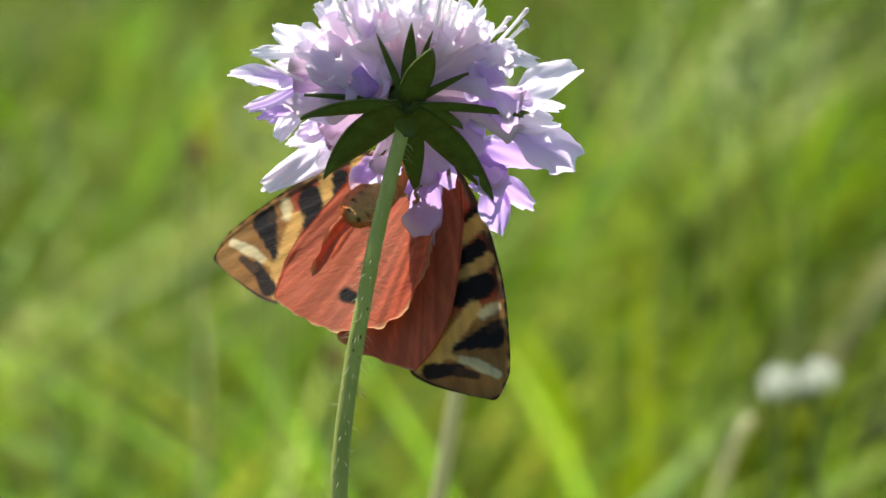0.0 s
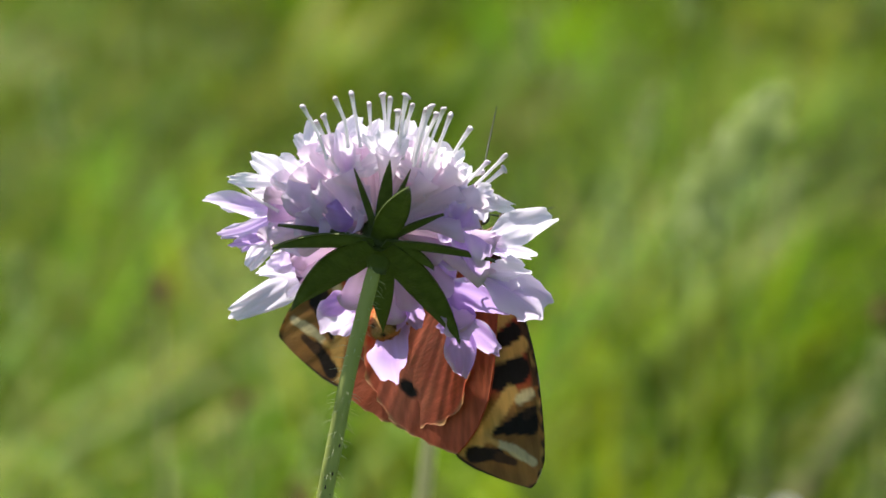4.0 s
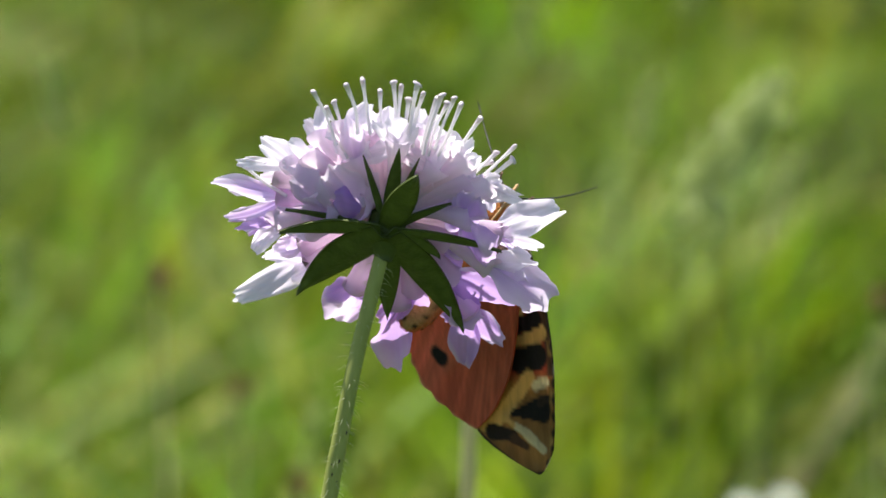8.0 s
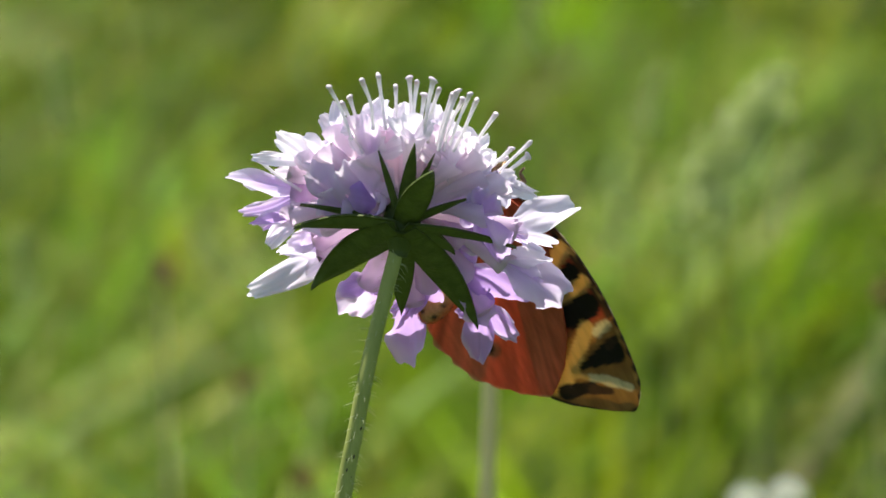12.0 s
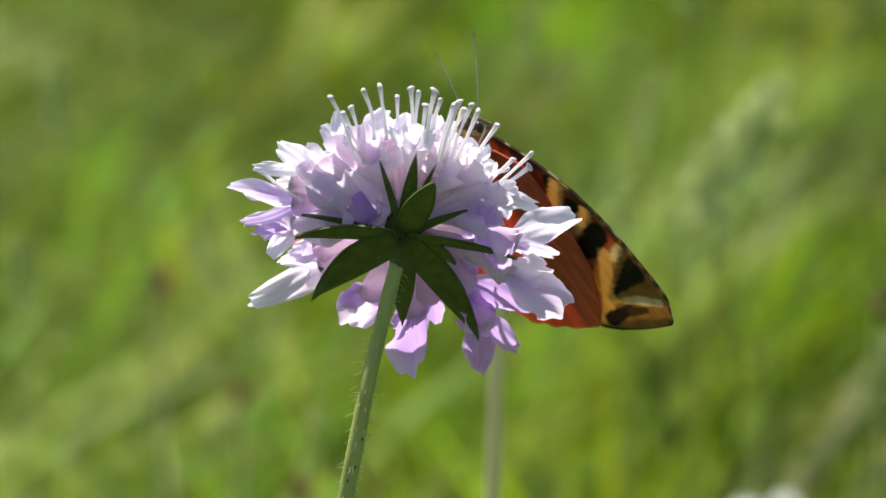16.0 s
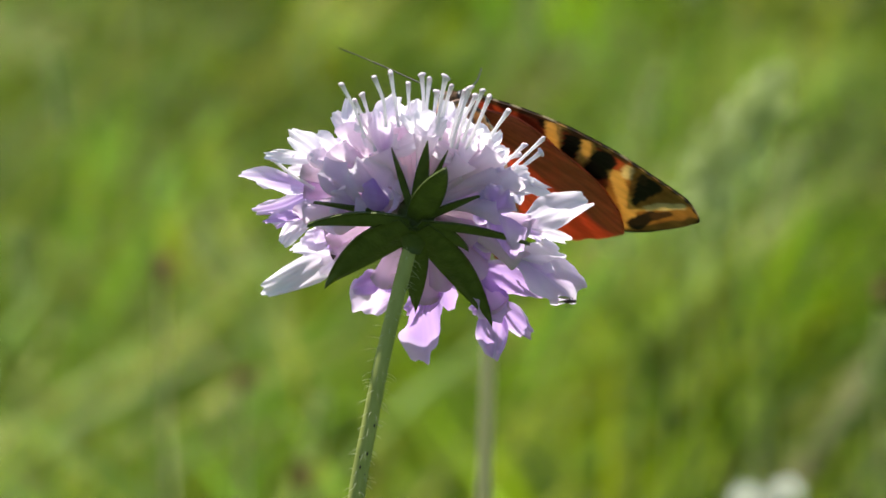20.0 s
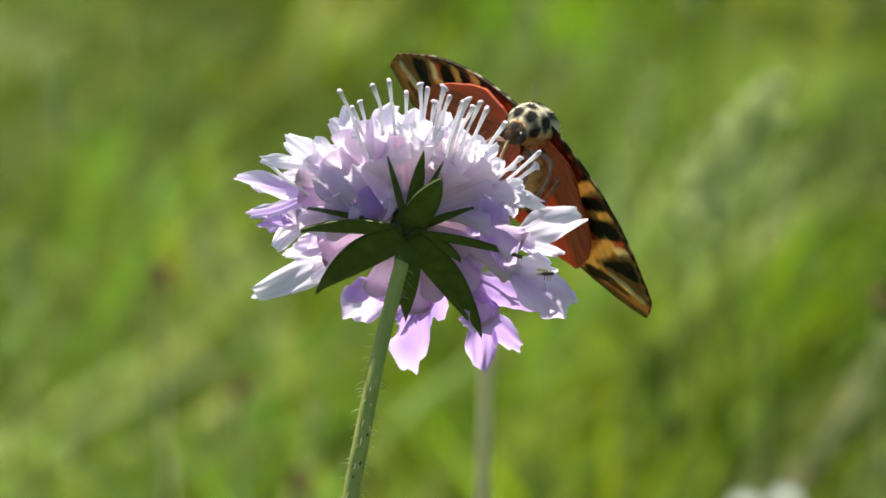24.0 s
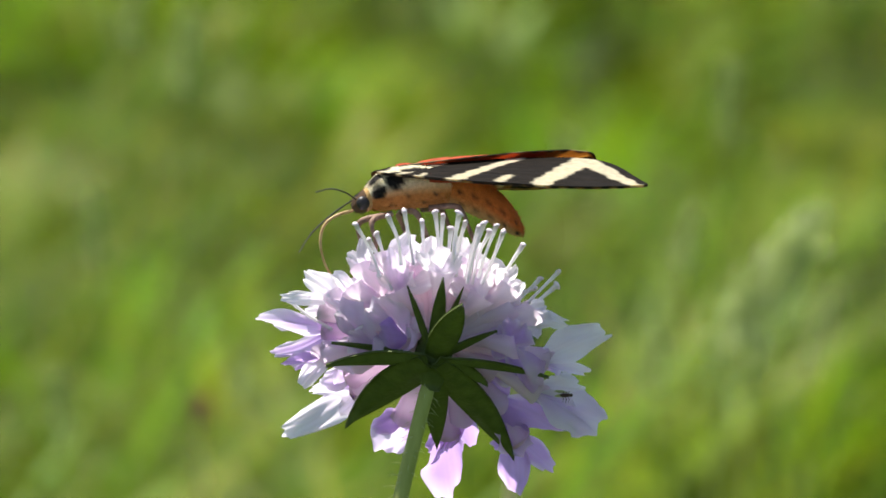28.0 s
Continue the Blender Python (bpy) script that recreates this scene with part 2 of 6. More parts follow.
def build_grass():
    rng = np.random.default_rng(5)
    spots = []
    # dense grass in a wedge ahead of the camera, fitted to its view, thinning outwards
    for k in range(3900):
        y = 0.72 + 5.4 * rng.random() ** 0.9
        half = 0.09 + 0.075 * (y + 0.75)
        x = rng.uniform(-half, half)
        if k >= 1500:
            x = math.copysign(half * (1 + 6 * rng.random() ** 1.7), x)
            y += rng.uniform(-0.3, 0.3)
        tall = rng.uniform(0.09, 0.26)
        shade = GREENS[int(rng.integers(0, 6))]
        # brightness put into the blade colour by distance and bearing from the camera
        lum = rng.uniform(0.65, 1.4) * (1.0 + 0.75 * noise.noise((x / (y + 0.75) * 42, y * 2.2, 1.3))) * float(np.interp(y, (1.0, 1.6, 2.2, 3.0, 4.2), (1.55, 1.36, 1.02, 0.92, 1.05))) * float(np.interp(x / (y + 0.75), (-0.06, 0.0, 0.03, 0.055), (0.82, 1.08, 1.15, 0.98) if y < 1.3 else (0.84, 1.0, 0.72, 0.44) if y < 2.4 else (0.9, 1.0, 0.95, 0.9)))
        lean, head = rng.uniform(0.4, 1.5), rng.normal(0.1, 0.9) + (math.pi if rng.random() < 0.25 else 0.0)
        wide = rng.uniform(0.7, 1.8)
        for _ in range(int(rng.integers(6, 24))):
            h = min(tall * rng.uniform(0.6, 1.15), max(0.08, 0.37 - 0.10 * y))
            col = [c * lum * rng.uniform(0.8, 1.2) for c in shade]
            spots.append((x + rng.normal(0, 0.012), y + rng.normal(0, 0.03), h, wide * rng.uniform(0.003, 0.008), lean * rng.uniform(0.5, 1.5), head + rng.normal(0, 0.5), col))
    # broader, darker blades in one patch, placed to fit the camera's view
    for _ in range(130):
        y = rng.uniform(1.25, 2.3)
        x = 0.044 * (y + 0.754) + rng.normal(0, 0.009)
        lum = rng.uniform(0.8, 1.3)
        spots.append((x, y, rng.uniform(0.7, 1.0) * max(0.05, 0.37 - 0.11 * y), rng.uniform(0.006, 0.013), rng.uniform(0.2, 0.8), rng.uniform(0, 6.28), [c * lum for c in (0.05, 0.085, 0.010)]))
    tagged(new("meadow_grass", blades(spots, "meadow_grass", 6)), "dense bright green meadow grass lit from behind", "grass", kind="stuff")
    # the open meadow all round, kept out of the camera's wedge of view
    spots = []
    for _ in range(42000):
        r = 0.35 + 7.5 * rng.random() ** 0.7
        a = rng.uniform(0, 6.283)
        x, y = r * math.cos(a), r * math.sin(a) + 1.2
        if abs(x) < 0.12 + 0.075 * max(0, y + 0.75) and -1.2 < y < 5.6:
            continue
        col = [c * rng.uniform(0.8, 1.2) for c in GREENS[int(rng.integers(0, 6))]]
        spots.append((x, y, rng.uniform(0.12, 0.32), rng.uniform(0.004, 0.009), rng.uniform(0.1, 0.9), rng.uniform(0, 6.28), col))
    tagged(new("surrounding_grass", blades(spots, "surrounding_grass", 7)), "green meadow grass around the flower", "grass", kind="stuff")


# ---- the scabious flower ----
AXIS = Vector((0.10, 0.62, 0.77)).normalized()
MM = 0.001


def at_plane(dx, dz, h):
    """A point of the flower head, right by dx and up by dz millimetres, h millimetres above the base plane of the head."""
    y = (h - dx * AXIS.x - dz * AXIS.z) / AXIS.y
    return Vector((dx, y, dz)) * MM


def petal_grid(length, width, cup, droop, rng, lobes=1, nu=11, nv=11, hue=0.3):
    """A petal from the origin along z, its inner face to +x. Narrow foot, rounded or notched tip, a thin curling rim
    painted pale like sunlight on the edge, faint veins.
    """
    verts, tones = [], []
    ph, ruff = rng.uniform(0, 6.28), rng.uniform(0.09, 0.18)
    bend = rng.uniform(-0.30, 0.16)
    skew = rng.uniform(-0.16, 0.16)
    curl = rng.uniform(-0.10, 0.26)
    twist = rng.uniform(-0.5, 0.5)
    for i in range(nu):
        s = i / (nu - 1)
        for j in range(nv):
            t = j / (nv - 1) * 2 - 1
            rim = max(abs(t) ** 3, max(0.0, (s - 0.78) / 0.22) ** 2)
            end = 1 - 0.22 * abs(t) ** 3.4 - 0.06 * (0.5 + 0.5 * math.cos(t * math.pi * 2.0 * lobes + ph)) + 0.035 * math.sin(10 * t + 2 * ph) * s + skew * t
            z = length * s * end
            half = width * 0.5 * (0.30 + 0.70 * math.sin(min(1.0, s / 0.66) * math.pi * 0.5) ** 1.3)
            half *= (1 - 0.20 * max(0, (s - 0.7) / 0.3) ** 2) * (1 + 0.06 * math.sin(8 * s + ph + 2 * t))
            y = t * half
            x = -cup * width * (1 - t * t) * math.sin(s * 2.6) * 0.4 + (droop + bend * s) * length * s * s + ruff * width * math.sin(3.0 * t + 4 * s + ph) * s
            x += curl * width * (abs(t) ** 3 * s + 0.35 * max(0, s - 0.8) / 0.2) + 0.055 * width * rim * math.sin(9 * t + 11 * s + ph) + 0.05 * width * math.cos(t * 9.4) * s * (1 - rim)
            turn = twist * s * s
            verts.append((x * math.cos(turn) - y * math.sin(turn), x * math.sin(turn) + y * math.cos(turn), z))
            vein = 1 - 0.06 * (0.5 + 0.5 * math.cos(t * 19)) * (1 - rim)
            patch = 0.75 + 0.6 * noise.noise((t * 1.3 + ph, s * 1.8, ph))
            k = min(1.0, hue * (1 - 0.7 * rim * (1 - 0.7 * min(1.0, hue))) * (0.6 + 0.2 * hue + (0.4 - 0.2 * hue) * math.sin(min(1, s * 1.25) * math.pi)) * patch * (1.1 + 0.4 * hue))
            tones.append(((1.0 - 0.35 * k) * vein, (1.0 - 0.55 * k) * vein, (1.0 - 0.15 * k) * vein))
    return [Vector(v) for v in verts], grid_faces(nu, nv), tones


def add_piece(verts, faces, tones, pv, pf, pt, m):
    k = len(verts)
    verts += [m @ q for q in pv]
    faces += [tuple(i + k for i in q) for q in pf]
    tones += pt


def floret_mesh(seed, tube_len, big, side, width, lobes=3, hue=0.0, gape=0.42):
    """Funnel-shaped inner floret along z, opening outward to +x: a tube, one large lobe, two side lobes, two small inner lobes."""
    rng = random.Random(seed)
    mouth = min(1.6 * MM, width * gape)
    v, f = tube([(0, 0, 0), (0, 0, tube_len * 0.3), (0.1 * MM, 0, tube_len * 0.62), (0.3 * MM, 0, tube_len)], [0.4 * MM, 0.55 * MM, 0.66 * mouth, mouth], 12, False)
    verts, faces = list(v), list(f)
    tones = [(1.02, 0.96 - 0.05 * (k % 2), 0.95) for k in range(24)] + [(1.0, 0.96, 1.0)] * 24
    plan = [(0, big, width, 0.45), (1.2, side, width * 0.75, 1.1), (-1.2, side, width * 0.75, 1.1), (2.5, side * 0.6, width * 0.5, 0.7), (-2.5, side * 0.6, width * 0.5, 0.7)]
    for turn, ln, wd, open_ in plan:
        pv, pf, pt = petal_grid(ln, wd, rng.uniform(0.15, 0.5), rng.uniform(-0.3, 0.0), rng, lobes, 8, 7, hue)
        flare = open_ * rng.uniform(0.85, 1.15)
        m = pose(0, 0, tube_len * 0.96) @ Matrix.Rotation(turn + rng.uniform(-0.15, 0.15), 4, "Z") @ Matrix.Translation((mouth * 0.75, 0, -0.25 * MM)) @ Matrix.Rotation(flare, 4, "Y")
        add_piece(verts, faces, tones, pv, pf, pt, m)
    return mesh_of("floret", verts, faces, PETAL_PALE, tones)


def lift(dx, dz):
    """How far, in millimetres, the outer florets rise over the head's base plane."""
    return 5.0 + (0.36 if dz > 0 else 0.15) * dz


def outer_floret(flower, seed, throat, lobes, raise_=0.0):
    """One outer floret: a slender funnel from the head's centre to the throat, and lobes from there to their tips.
    throat: right, up; lobes: rows of right, up, width (millimetres) and depth of lilac, 0 to 1, part pigment and part
    painted shade."""
    rng = random.Random(seed)
    tx, tz = throat
    mouth = at_plane(tx, tz, lift(tx, tz) - 0.4 + raise_)
    out = (mouth - AXIS * mouth.dot(AXIS)).normalized()
    base = out * 1.5 * MM + AXIS * 2.4 * MM
    d = mouth - base
    hue = sum(q[3] for q in lobes) / len(lobes)
    mid = base + d * 0.55 + AXIS * 0.5 * MM
    v, f = tube(smooth_line([base, mid, mouth, mouth + d.normalized() * 0.5 * MM], 7), [0.42 * MM, 0.55 * MM, 0.75 * MM, 1.0 * MM, 1.25 * MM, 1.45 * MM, 1.5 * MM], 12, False)
    verts, faces = list(v), list(f)
    tones = []
    for i in range(7):
        for k in range(12):
            c = 1.0 - 0.05 * (k % 2)
            tones.append((c * (1.0 - 0.15 * hue * i / 6), c * (0.92 - 0.36 * hue * i / 6), c * (0.92 + 0.05 * i / 6)))
    for k, (lx, lz, w, h) in enumerate(lobes):
        # low lobes get a deeper lilac: the head's shade painted into their colour
        h = min(1.0, h * (1.7 if lz < 1 else 1.15))
        tip = at_plane(lx, lz, lift(lx, lz) + raise_ + rng.uniform(-0.4, 0.7))
        way = tip - mouth
        ln = way.length
        face = (AXIS * 0.55 + Vector((0, 0.75, 0)) + Vector((rng.uniform(-0.8, 0.8), rng.uniform(-0.4, 0.4), rng.uniform(-0.9, 0.5)))).normalized()
        pv, pf, pt = petal_grid(ln, w * 1.22 * MM, rng.uniform(0.0, 0.35), 0.0, rng, 1 + (k % 2), 15, 15, h)
        end = pv[14 * 15 + 7]
        m = basis(way, face, mouth) @ basis(end, (1, 0, 0)).inverted() @ Matrix.Scale(ln / end.length, 4)
        add_piece(verts, faces, tones, pv, pf, pt, m)
    return part("floret", mesh_of("floret", verts, faces, PETAL, tones), flower)


def stamen_parts(base, tip, bend, parent, rng):
    mid = (base + tip) * 0.5 + bend
    size = rng.uniform(0.7, 1.1)
    line = smooth_line([base, mid, tip], 7)
    v, f = tube(line, [q * MM * (0.45 + 0.6 * size) for q in (0.20, 0.19, 0.18, 0.175, 0.18, 0.22, 0.29)], 8)
    st = part("stamen", mesh_of("stamen", v, f, STAMEN), parent)
    d = (line[-1] - line[-2]).normalized()
    o = (Matrix.Rotation(rng.uniform(0, 3.14), 3, d) @ d.orthogonal() + d * rng.uniform(-0.6, 0.6)).normalized()
    v, f = blob(tip, (d * 0.26 * MM, o * 0.52 * size * MM, d.cross(o) * 0.28 * MM), 6, 8)
    part("anther", mesh_of("anther", v, f, ANTHER), st)


def bract_mesh(tip, base, width, curl, name="bract"):
    """A lance-shaped green leaflet with a keel, from base to tip; its lower face towards the stem side."""
    d = tip - base
    ln = d.length
    m = basis(d, -AXIS, base)
    verts, nu, nv = [], 11, 7
    for i in range(nu):
        s = i / (nu - 1)
        for j in range(nv):
            t = j / (nv - 1) * 2 - 1
            half = width * 0.5 * max(0.02, (math.sin(math.pi * min(1, 0.22 + 0.78 * s)) ** 0.85))
            x = 0.14 * width * (1 - abs(t)) + curl * ln * math.sin(s * math.pi)
            verts.append(m @ Vector((x, t * half, ln * s)))
    back = [v - (m.to_3x3() @ Vector((0.25 * MM, 0, 0))) for v in verts]
    n = len(verts)
    faces = grid_faces(nu, nv) + [tuple(i + n for i in q[::-1]) for q in grid_faces(nu, nv)]
    rim = [i * nv for i in range(nu)] + [(nu - 1) * nv + j for j in range(1, nv)] + [i * nv + nv - 1 for i in range(nu - 2, -1, -1)] + [j for j in range(nv - 2, 0, -1)]
    for a, b in zip(rim, rim[1:] + rim[:1]):
        faces.append((a, b, b + n, a + n))
    return mesh_of(name, verts + back, faces, BRACT)


CREST = ((-7.5, 14.4), (-6.2, 12.8), (-4.1, 15.1), (-2.4, 15.6), (-0.6, 14.5), (0.8, 15.4), (1.6, 15.0), (3.3, 15.1), (3.9, 14.2), (5.3, 13.7), (5.8, 14.0), (6.4, 13.2), (7.1, 13.7), (7.8, 13.1),
         (9.8, 11.7), (11.5, 8.2), (13.4, 8.8), (13.2, 7.4), (-15.3, 7.2), (-5.4, 13.4), (2.4, 13.6))
BRACTS = ((-11.2, -0.1, 0.6, 2.3, 0.05), (-9.5, -6.4, 0.0, 4.2, 0.06), (0.0, -9.3, 0.2, 2.8, 0.03), (8.1, -10.5, 0.0, 3.7, 0.05), (5.6, -2.7, 0.4, 2.4, 0.04), (12.0, -2.2, 1.6, 1.3, 0.03),
          (3.3, 5.6, -2.4, 3.1, 0.02), (1.4, 8.5, 3.2, 1.6, 0.02), (-2.4, 7.8, 4.0, 0.75, 0.02), (3.5, 7.5, 4.2, 0.75, 0.02), (-10.6, 2.2, 2.6, 0.9, 0.02), (6.8, 2.8, 2.6, 1.0, 0.02))


def build_flower():
    rng = random.Random(11)
    flower = tagged(new("scabious_flower"), "lilac field scabious flower head on a hairy green stem", "flower")
    # receptacle
    head_frame = basis(AXIS, (1, 0, 0))
    v, f = blob(AXIS * 2.4 * MM, (AXIS * 2.6 * MM, head_frame.to_3x3() @ Vector((1.9 * MM, 0, 0)), head_frame.to_3x3() @ Vector((0, 1.9 * MM, 0))), 10, 16)
    part("receptacle", mesh_of("receptacle", v, f, BRACT), flower, "green domed base of the flower head")
    # green collar between head and stem, its dark tone also standing in for shade there
    v, f = tube([AXIS * 1.2 * MM, (0, 0.1 * MM, 0), (-0.1 * MM, 0.3 * MM, -1.0 * MM), (-0.2 * MM, 0.6 * MM, -2.2 * MM), (-0.3 * MM, 0.5 * MM, -3.2 * MM)], [2.0 * MM, 1.9 * MM, 1.6 * MM, 1.2 * MM, 0.85 * MM], 14)
    part("collar", mesh_of("collar", v, f, BRACT), flower, "dark green collar under the flower head")
    # stem
    line = smooth_line([(-0.3 * MM, 0.9 * MM, -2.0 * MM), (-1.0 * MM, 0.1 * MM, -4.5 * MM), (-3.2 * MM, -0.6 * MM, -13.5 * MM), (-4.7 * MM, 0, -21 * MM), (-6.0 * MM, 1 * MM, -28 * MM), (-7.2 * MM, 2 * MM, -38 * MM),
                        (-7.4 * MM, 3 * MM, -50 * MM), (-8.6 * MM, 6 * MM, -72 * MM), (-9.2 * MM, 10 * MM, -100 * MM), (-9.4 * MM, 18 * MM, -150 * MM), (-8 * MM, 30 * MM, -230 * MM), (0, 82 * MM, -466 * MM)], 60)
    v, f = tube(line, [0.95 * MM] * 2 + [(0.76 + 0.007 * i) * MM for i in range(58)], 12)
    global flower_stem
    stem = flower_stem = part("stem", mesh_of("stem", v, f, STEM), flower, "green hairy stem")
    hairs = []
    for _ in range(230):
        i = rng.randrange(3, 30)
        a = line[i].lerp(line[i + 1], rng.random())
        d = (line[i + 1] - line[i]).normalized()
        o = Matrix.Rotation(rng.uniform(0, 6.28), 3, d) @ d.orthogonal().normalized()
        o = (o + d * rng.uniform(-0.2, 0.6)).normalized()
        ln = rng.uniform(0.5, 1.4) * MM
        hairs.append(tube([a + o * 0.75 * MM, a + o * (0.8 * MM + ln * 0.5), a + o * (0.8 * MM + ln) + d * 0.2 * MM], [0.032 * MM, 0.026 * MM, 0.010 * MM], 4, False))
    v, f = join(hairs)
    tagged(part("stem_hair", mesh_of("stem_hair", v, f, HAIR), stem, "fine pale hairs"), kind="stuff")
    specks = []
    for _ in range(13):
        i = rng.randrange(9, 34)
        d = (line[i + 1] - line[i]).normalized()
        o = Vector((rng.uniform(-0.6, 0.9), -1, 0)).normalized()
        o = (o - d * o.dot(d)).normalized()
        c = line[i].lerp(line[i + 1], rng.random()) + o * 0.82 * MM
        specks.append(blob(c, (d * rng.uniform(0.1, 0.32) * MM, o * 0.06 * MM, d.cross(o) * 0.12 * MM), 5, 6))
    v, f = join(specks)
    tagged(part("stem_speck", mesh_of("stem_speck", v, f, SPECK), stem, "dark brown specks"), kind="stuff")
    # bracts
    for dx, dz, h, w, curl in BRACTS:
        tip = at_plane(dx, dz, h - 0.6)
        base = at_plane(dx * 0.04, dz * 0.04, -1.5 if dz < 1 else -0.4)
        part("bract", bract_mesh(tip, base, w * MM, -curl), flower)
    # outer florets, from the rim inwards
    outer_floret(flower, 100, (-10.6, 3.6), ((-18.1, 5.2, 2.2, 0.50), (-17.2, 1.5, 1.8, 0.70), (-14.6, -0.5, 1.6, 0.80), (-10.9, 5.2, 1.4, 0.10)))
    outer_floret(flower, 101, (-9.4, 6.9), ((-13.2, 9.8, 2.2, 0.10), (-15.6, 7.2, 1.3, 0.00), (-8.8, 4.8, 1.6, 0.00), (-7.2, 8.8, 1.7, 0.20)), -1.0)
    outer_floret(flower, 102, (-7.6, 7.5), ((-10.2, 9.2, 1.6, 0.10), (-10.4, 6.1, 1.6, 0.00), (-6.2, 6.1, 1.6, 0.30)), -1.5)
    outer_floret(flower, 103, (-7.6, -2.8), ((-16.6, -7.4, 2.8, 0.15), (-13.2, -2.8, 2.2, 0.30), (-10.2, -5.0, 1.7, 0.20)))
    outer_floret(flower, 104, (-10.9, 1.3), ((-14.0, -2.1, 1.8, 0.10), (-15.7, 0.3, 1.4, 0.60), (-9.0, 0.4, 1.3, 0.00)), -2.5)
    outer_floret(flower, 105, (-2.6, 2.5), ((-6.2, 6.3, 3.6, 0.35), (-5.5, 3.2, 4.1, 1.00), (-1.4, 6.3, 2.4, 0.15)), -4.0)
    outer_floret(flower, 106, (-5.6, 1.7), ((-10.2, 5.2, 3.7, 0.40), (-8.6, 3.2, 3.3, 0.50)), -3.5)
    outer_floret(flower, 107, (-3.2, 7.2), ((-3.7, 11.6, 2.1, 0.40), (-5.6, 9.8, 1.6, 0.10), (-1.7, 9.1, 1.6, 0.00)), -2.6)
    outer_floret(flower, 108, (-4.5, 10.7), ((-1.9, 13.5, 1.8, 0.10), (-6.3, 9.9, 1.3, 0.00)), -1.5)
    outer_floret(flower, 109, (1.2, 8.9), ((-2.5, 7.6, 1.7, 0.00), (4.6, 6.2, 1.8, 0.20), (0.3, 11.7, 2.4, 0.10), (3.2, 10.7, 1.6, 0.00), (-1.2, 11.4, 1.6, 0.00)), -3.0)
    outer_floret(flower, 110, (5.0, 6.3), ((7.2, 4.1, 2.1, 0.30), (5.7, 9.1, 2.0, 0.05), (3.2, 8.5, 1.6, 0.10)), -2.2)
    outer_floret(flower, 111, (7.9, 5.1), ((10.6, 3.8, 2.2, 0.10), (13.7, 3.6, 1.4, 0.00), (9.2, 6.4, 1.7, 0.00), (7.2, 2.6, 2.1, 0.30)), -1.5)
    outer_floret(flower, 112, (7.4, 7.5), ((9.2, 7.8, 1.6, 0.00), (6.5, 10.2, 1.7, 0.00), (9.0, 9.8, 1.2, 0.00)))
    outer_floret(flower, 113, (8.2, 1.3), ((10.6, -3.5, 3.2, 0.75), (9.6, 3.5, 3.3, 0.70), (6.9, 3.4, 2.4, 0.50)), -3.5)
    outer_floret(flower, 114, (11.2, -0.2), ((18.1, 2.4, 3.2, 0.22), (16.2, -1.8, 1.4, 0.20), (12.8, -2.1, 1.7, 0.35)))
    outer_floret(flower, 115, (10.3, -3.4), ((17.1, -7.2, 4.1, 0.35), (15.5, -3.7, 2.6, 0.15), (14.1, -6.2, 2.8, 0.40)), -2.5)
    outer_floret(flower, 116, (8.2, -8.1), ((8.2, -14.3, 3.0, 0.80), (12.2, -11.8, 2.1, 0.75), (5.7, -9.1, 2.2, 0.60)), -2.2)
    outer_floret(flower, 117, (6.2, -4.3), ((10.3, -9.1, 4.1, 0.50), (12.8, -7.9, 3.4, 0.60)), -2.4)
    outer_floret(flower, 118, (1.2, -7.2), ((1.3, -14.2, 4.3, 0.85), (-1.2, -9.1, 2.0, 0.60)), -2.2)
    outer_floret(flower, 119, (-3.2, -5.5), ((-5.7, -9.2, 4.1, 0.45), (-1.9, -7.4, 2.0, 0.60), (-6.9, -6.8, 2.1, 0.50)), -2.2)
    outer_floret(flower, 120, (-0.6, 7.8), ((-0.6, 10.5, 2.5, 0.00), (-2.5, 9.1, 1.6, 0.00)))
    outer_floret(flower, 121, (2.4, 7.8), ((2.8, 10.3, 2.1, 0.00), (1.5, 10.7, 1.4, 0.00)))
    outer_floret(flower, 122, (6.2, 2.2), ((8.9, 0.3, 2.8, 0.45), (7.5, 4.1, 2.4, 0.30)), -2.2)
    outer_floret(flower, 123, (-8.2, -1.1), ((-12.1, -1.5, 2.5, 0.30), (-10.3, -2.3, 2.8, 0.40)))
    outer_floret(flower, 124, (-5.9, 4.8), ((-8.4, 8.2, 2.1, 0.30), (-10.9, 7.3, 1.7, 0.15)), -2.2)
    outer_floret(flower, 125, (3.2, 6.9), ((2.2, 9.4, 2.0, 0.00), (5.1, 8.2, 2.0, 0.05)))
    outer_floret(flower, 160, (-2.6, 9.2), ((-3.2, 11.9, 1.7, 0.05), (-1.0, 11.5, 1.6, 0.00), (-4.5, 10.3, 1.4, 0.05)), -1.2)
    outer_floret(flower, 161, (-0.3, 9.8), ((-1.4, 11.9, 1.6, 0.00), (1.2, 11.7, 1.7, 0.00), (0.0, 8.1, 1.7, 0.10)))
    outer_floret(flower, 162, (2.9, 9.5), ((1.9, 11.5, 1.6, 0.00), (4.5, 10.7, 1.7, 0.00), (3.5, 7.2, 1.6, 0.10)), -1.2)
    outer_floret(flower, 163, (5.6, 8.5), ((4.9, 10.7, 1.6, 0.00), (6.9, 9.8, 1.7, 0.00), (6.3, 6.6, 1.6, 0.10)))
    outer_floret(flower, 164, (7.9, 6.9), ((7.5, 9.4, 1.4, 0.00), (9.8, 7.5, 1.6, 0.00), (9.1, 5.1, 1.7, 0.15)), -1.2)
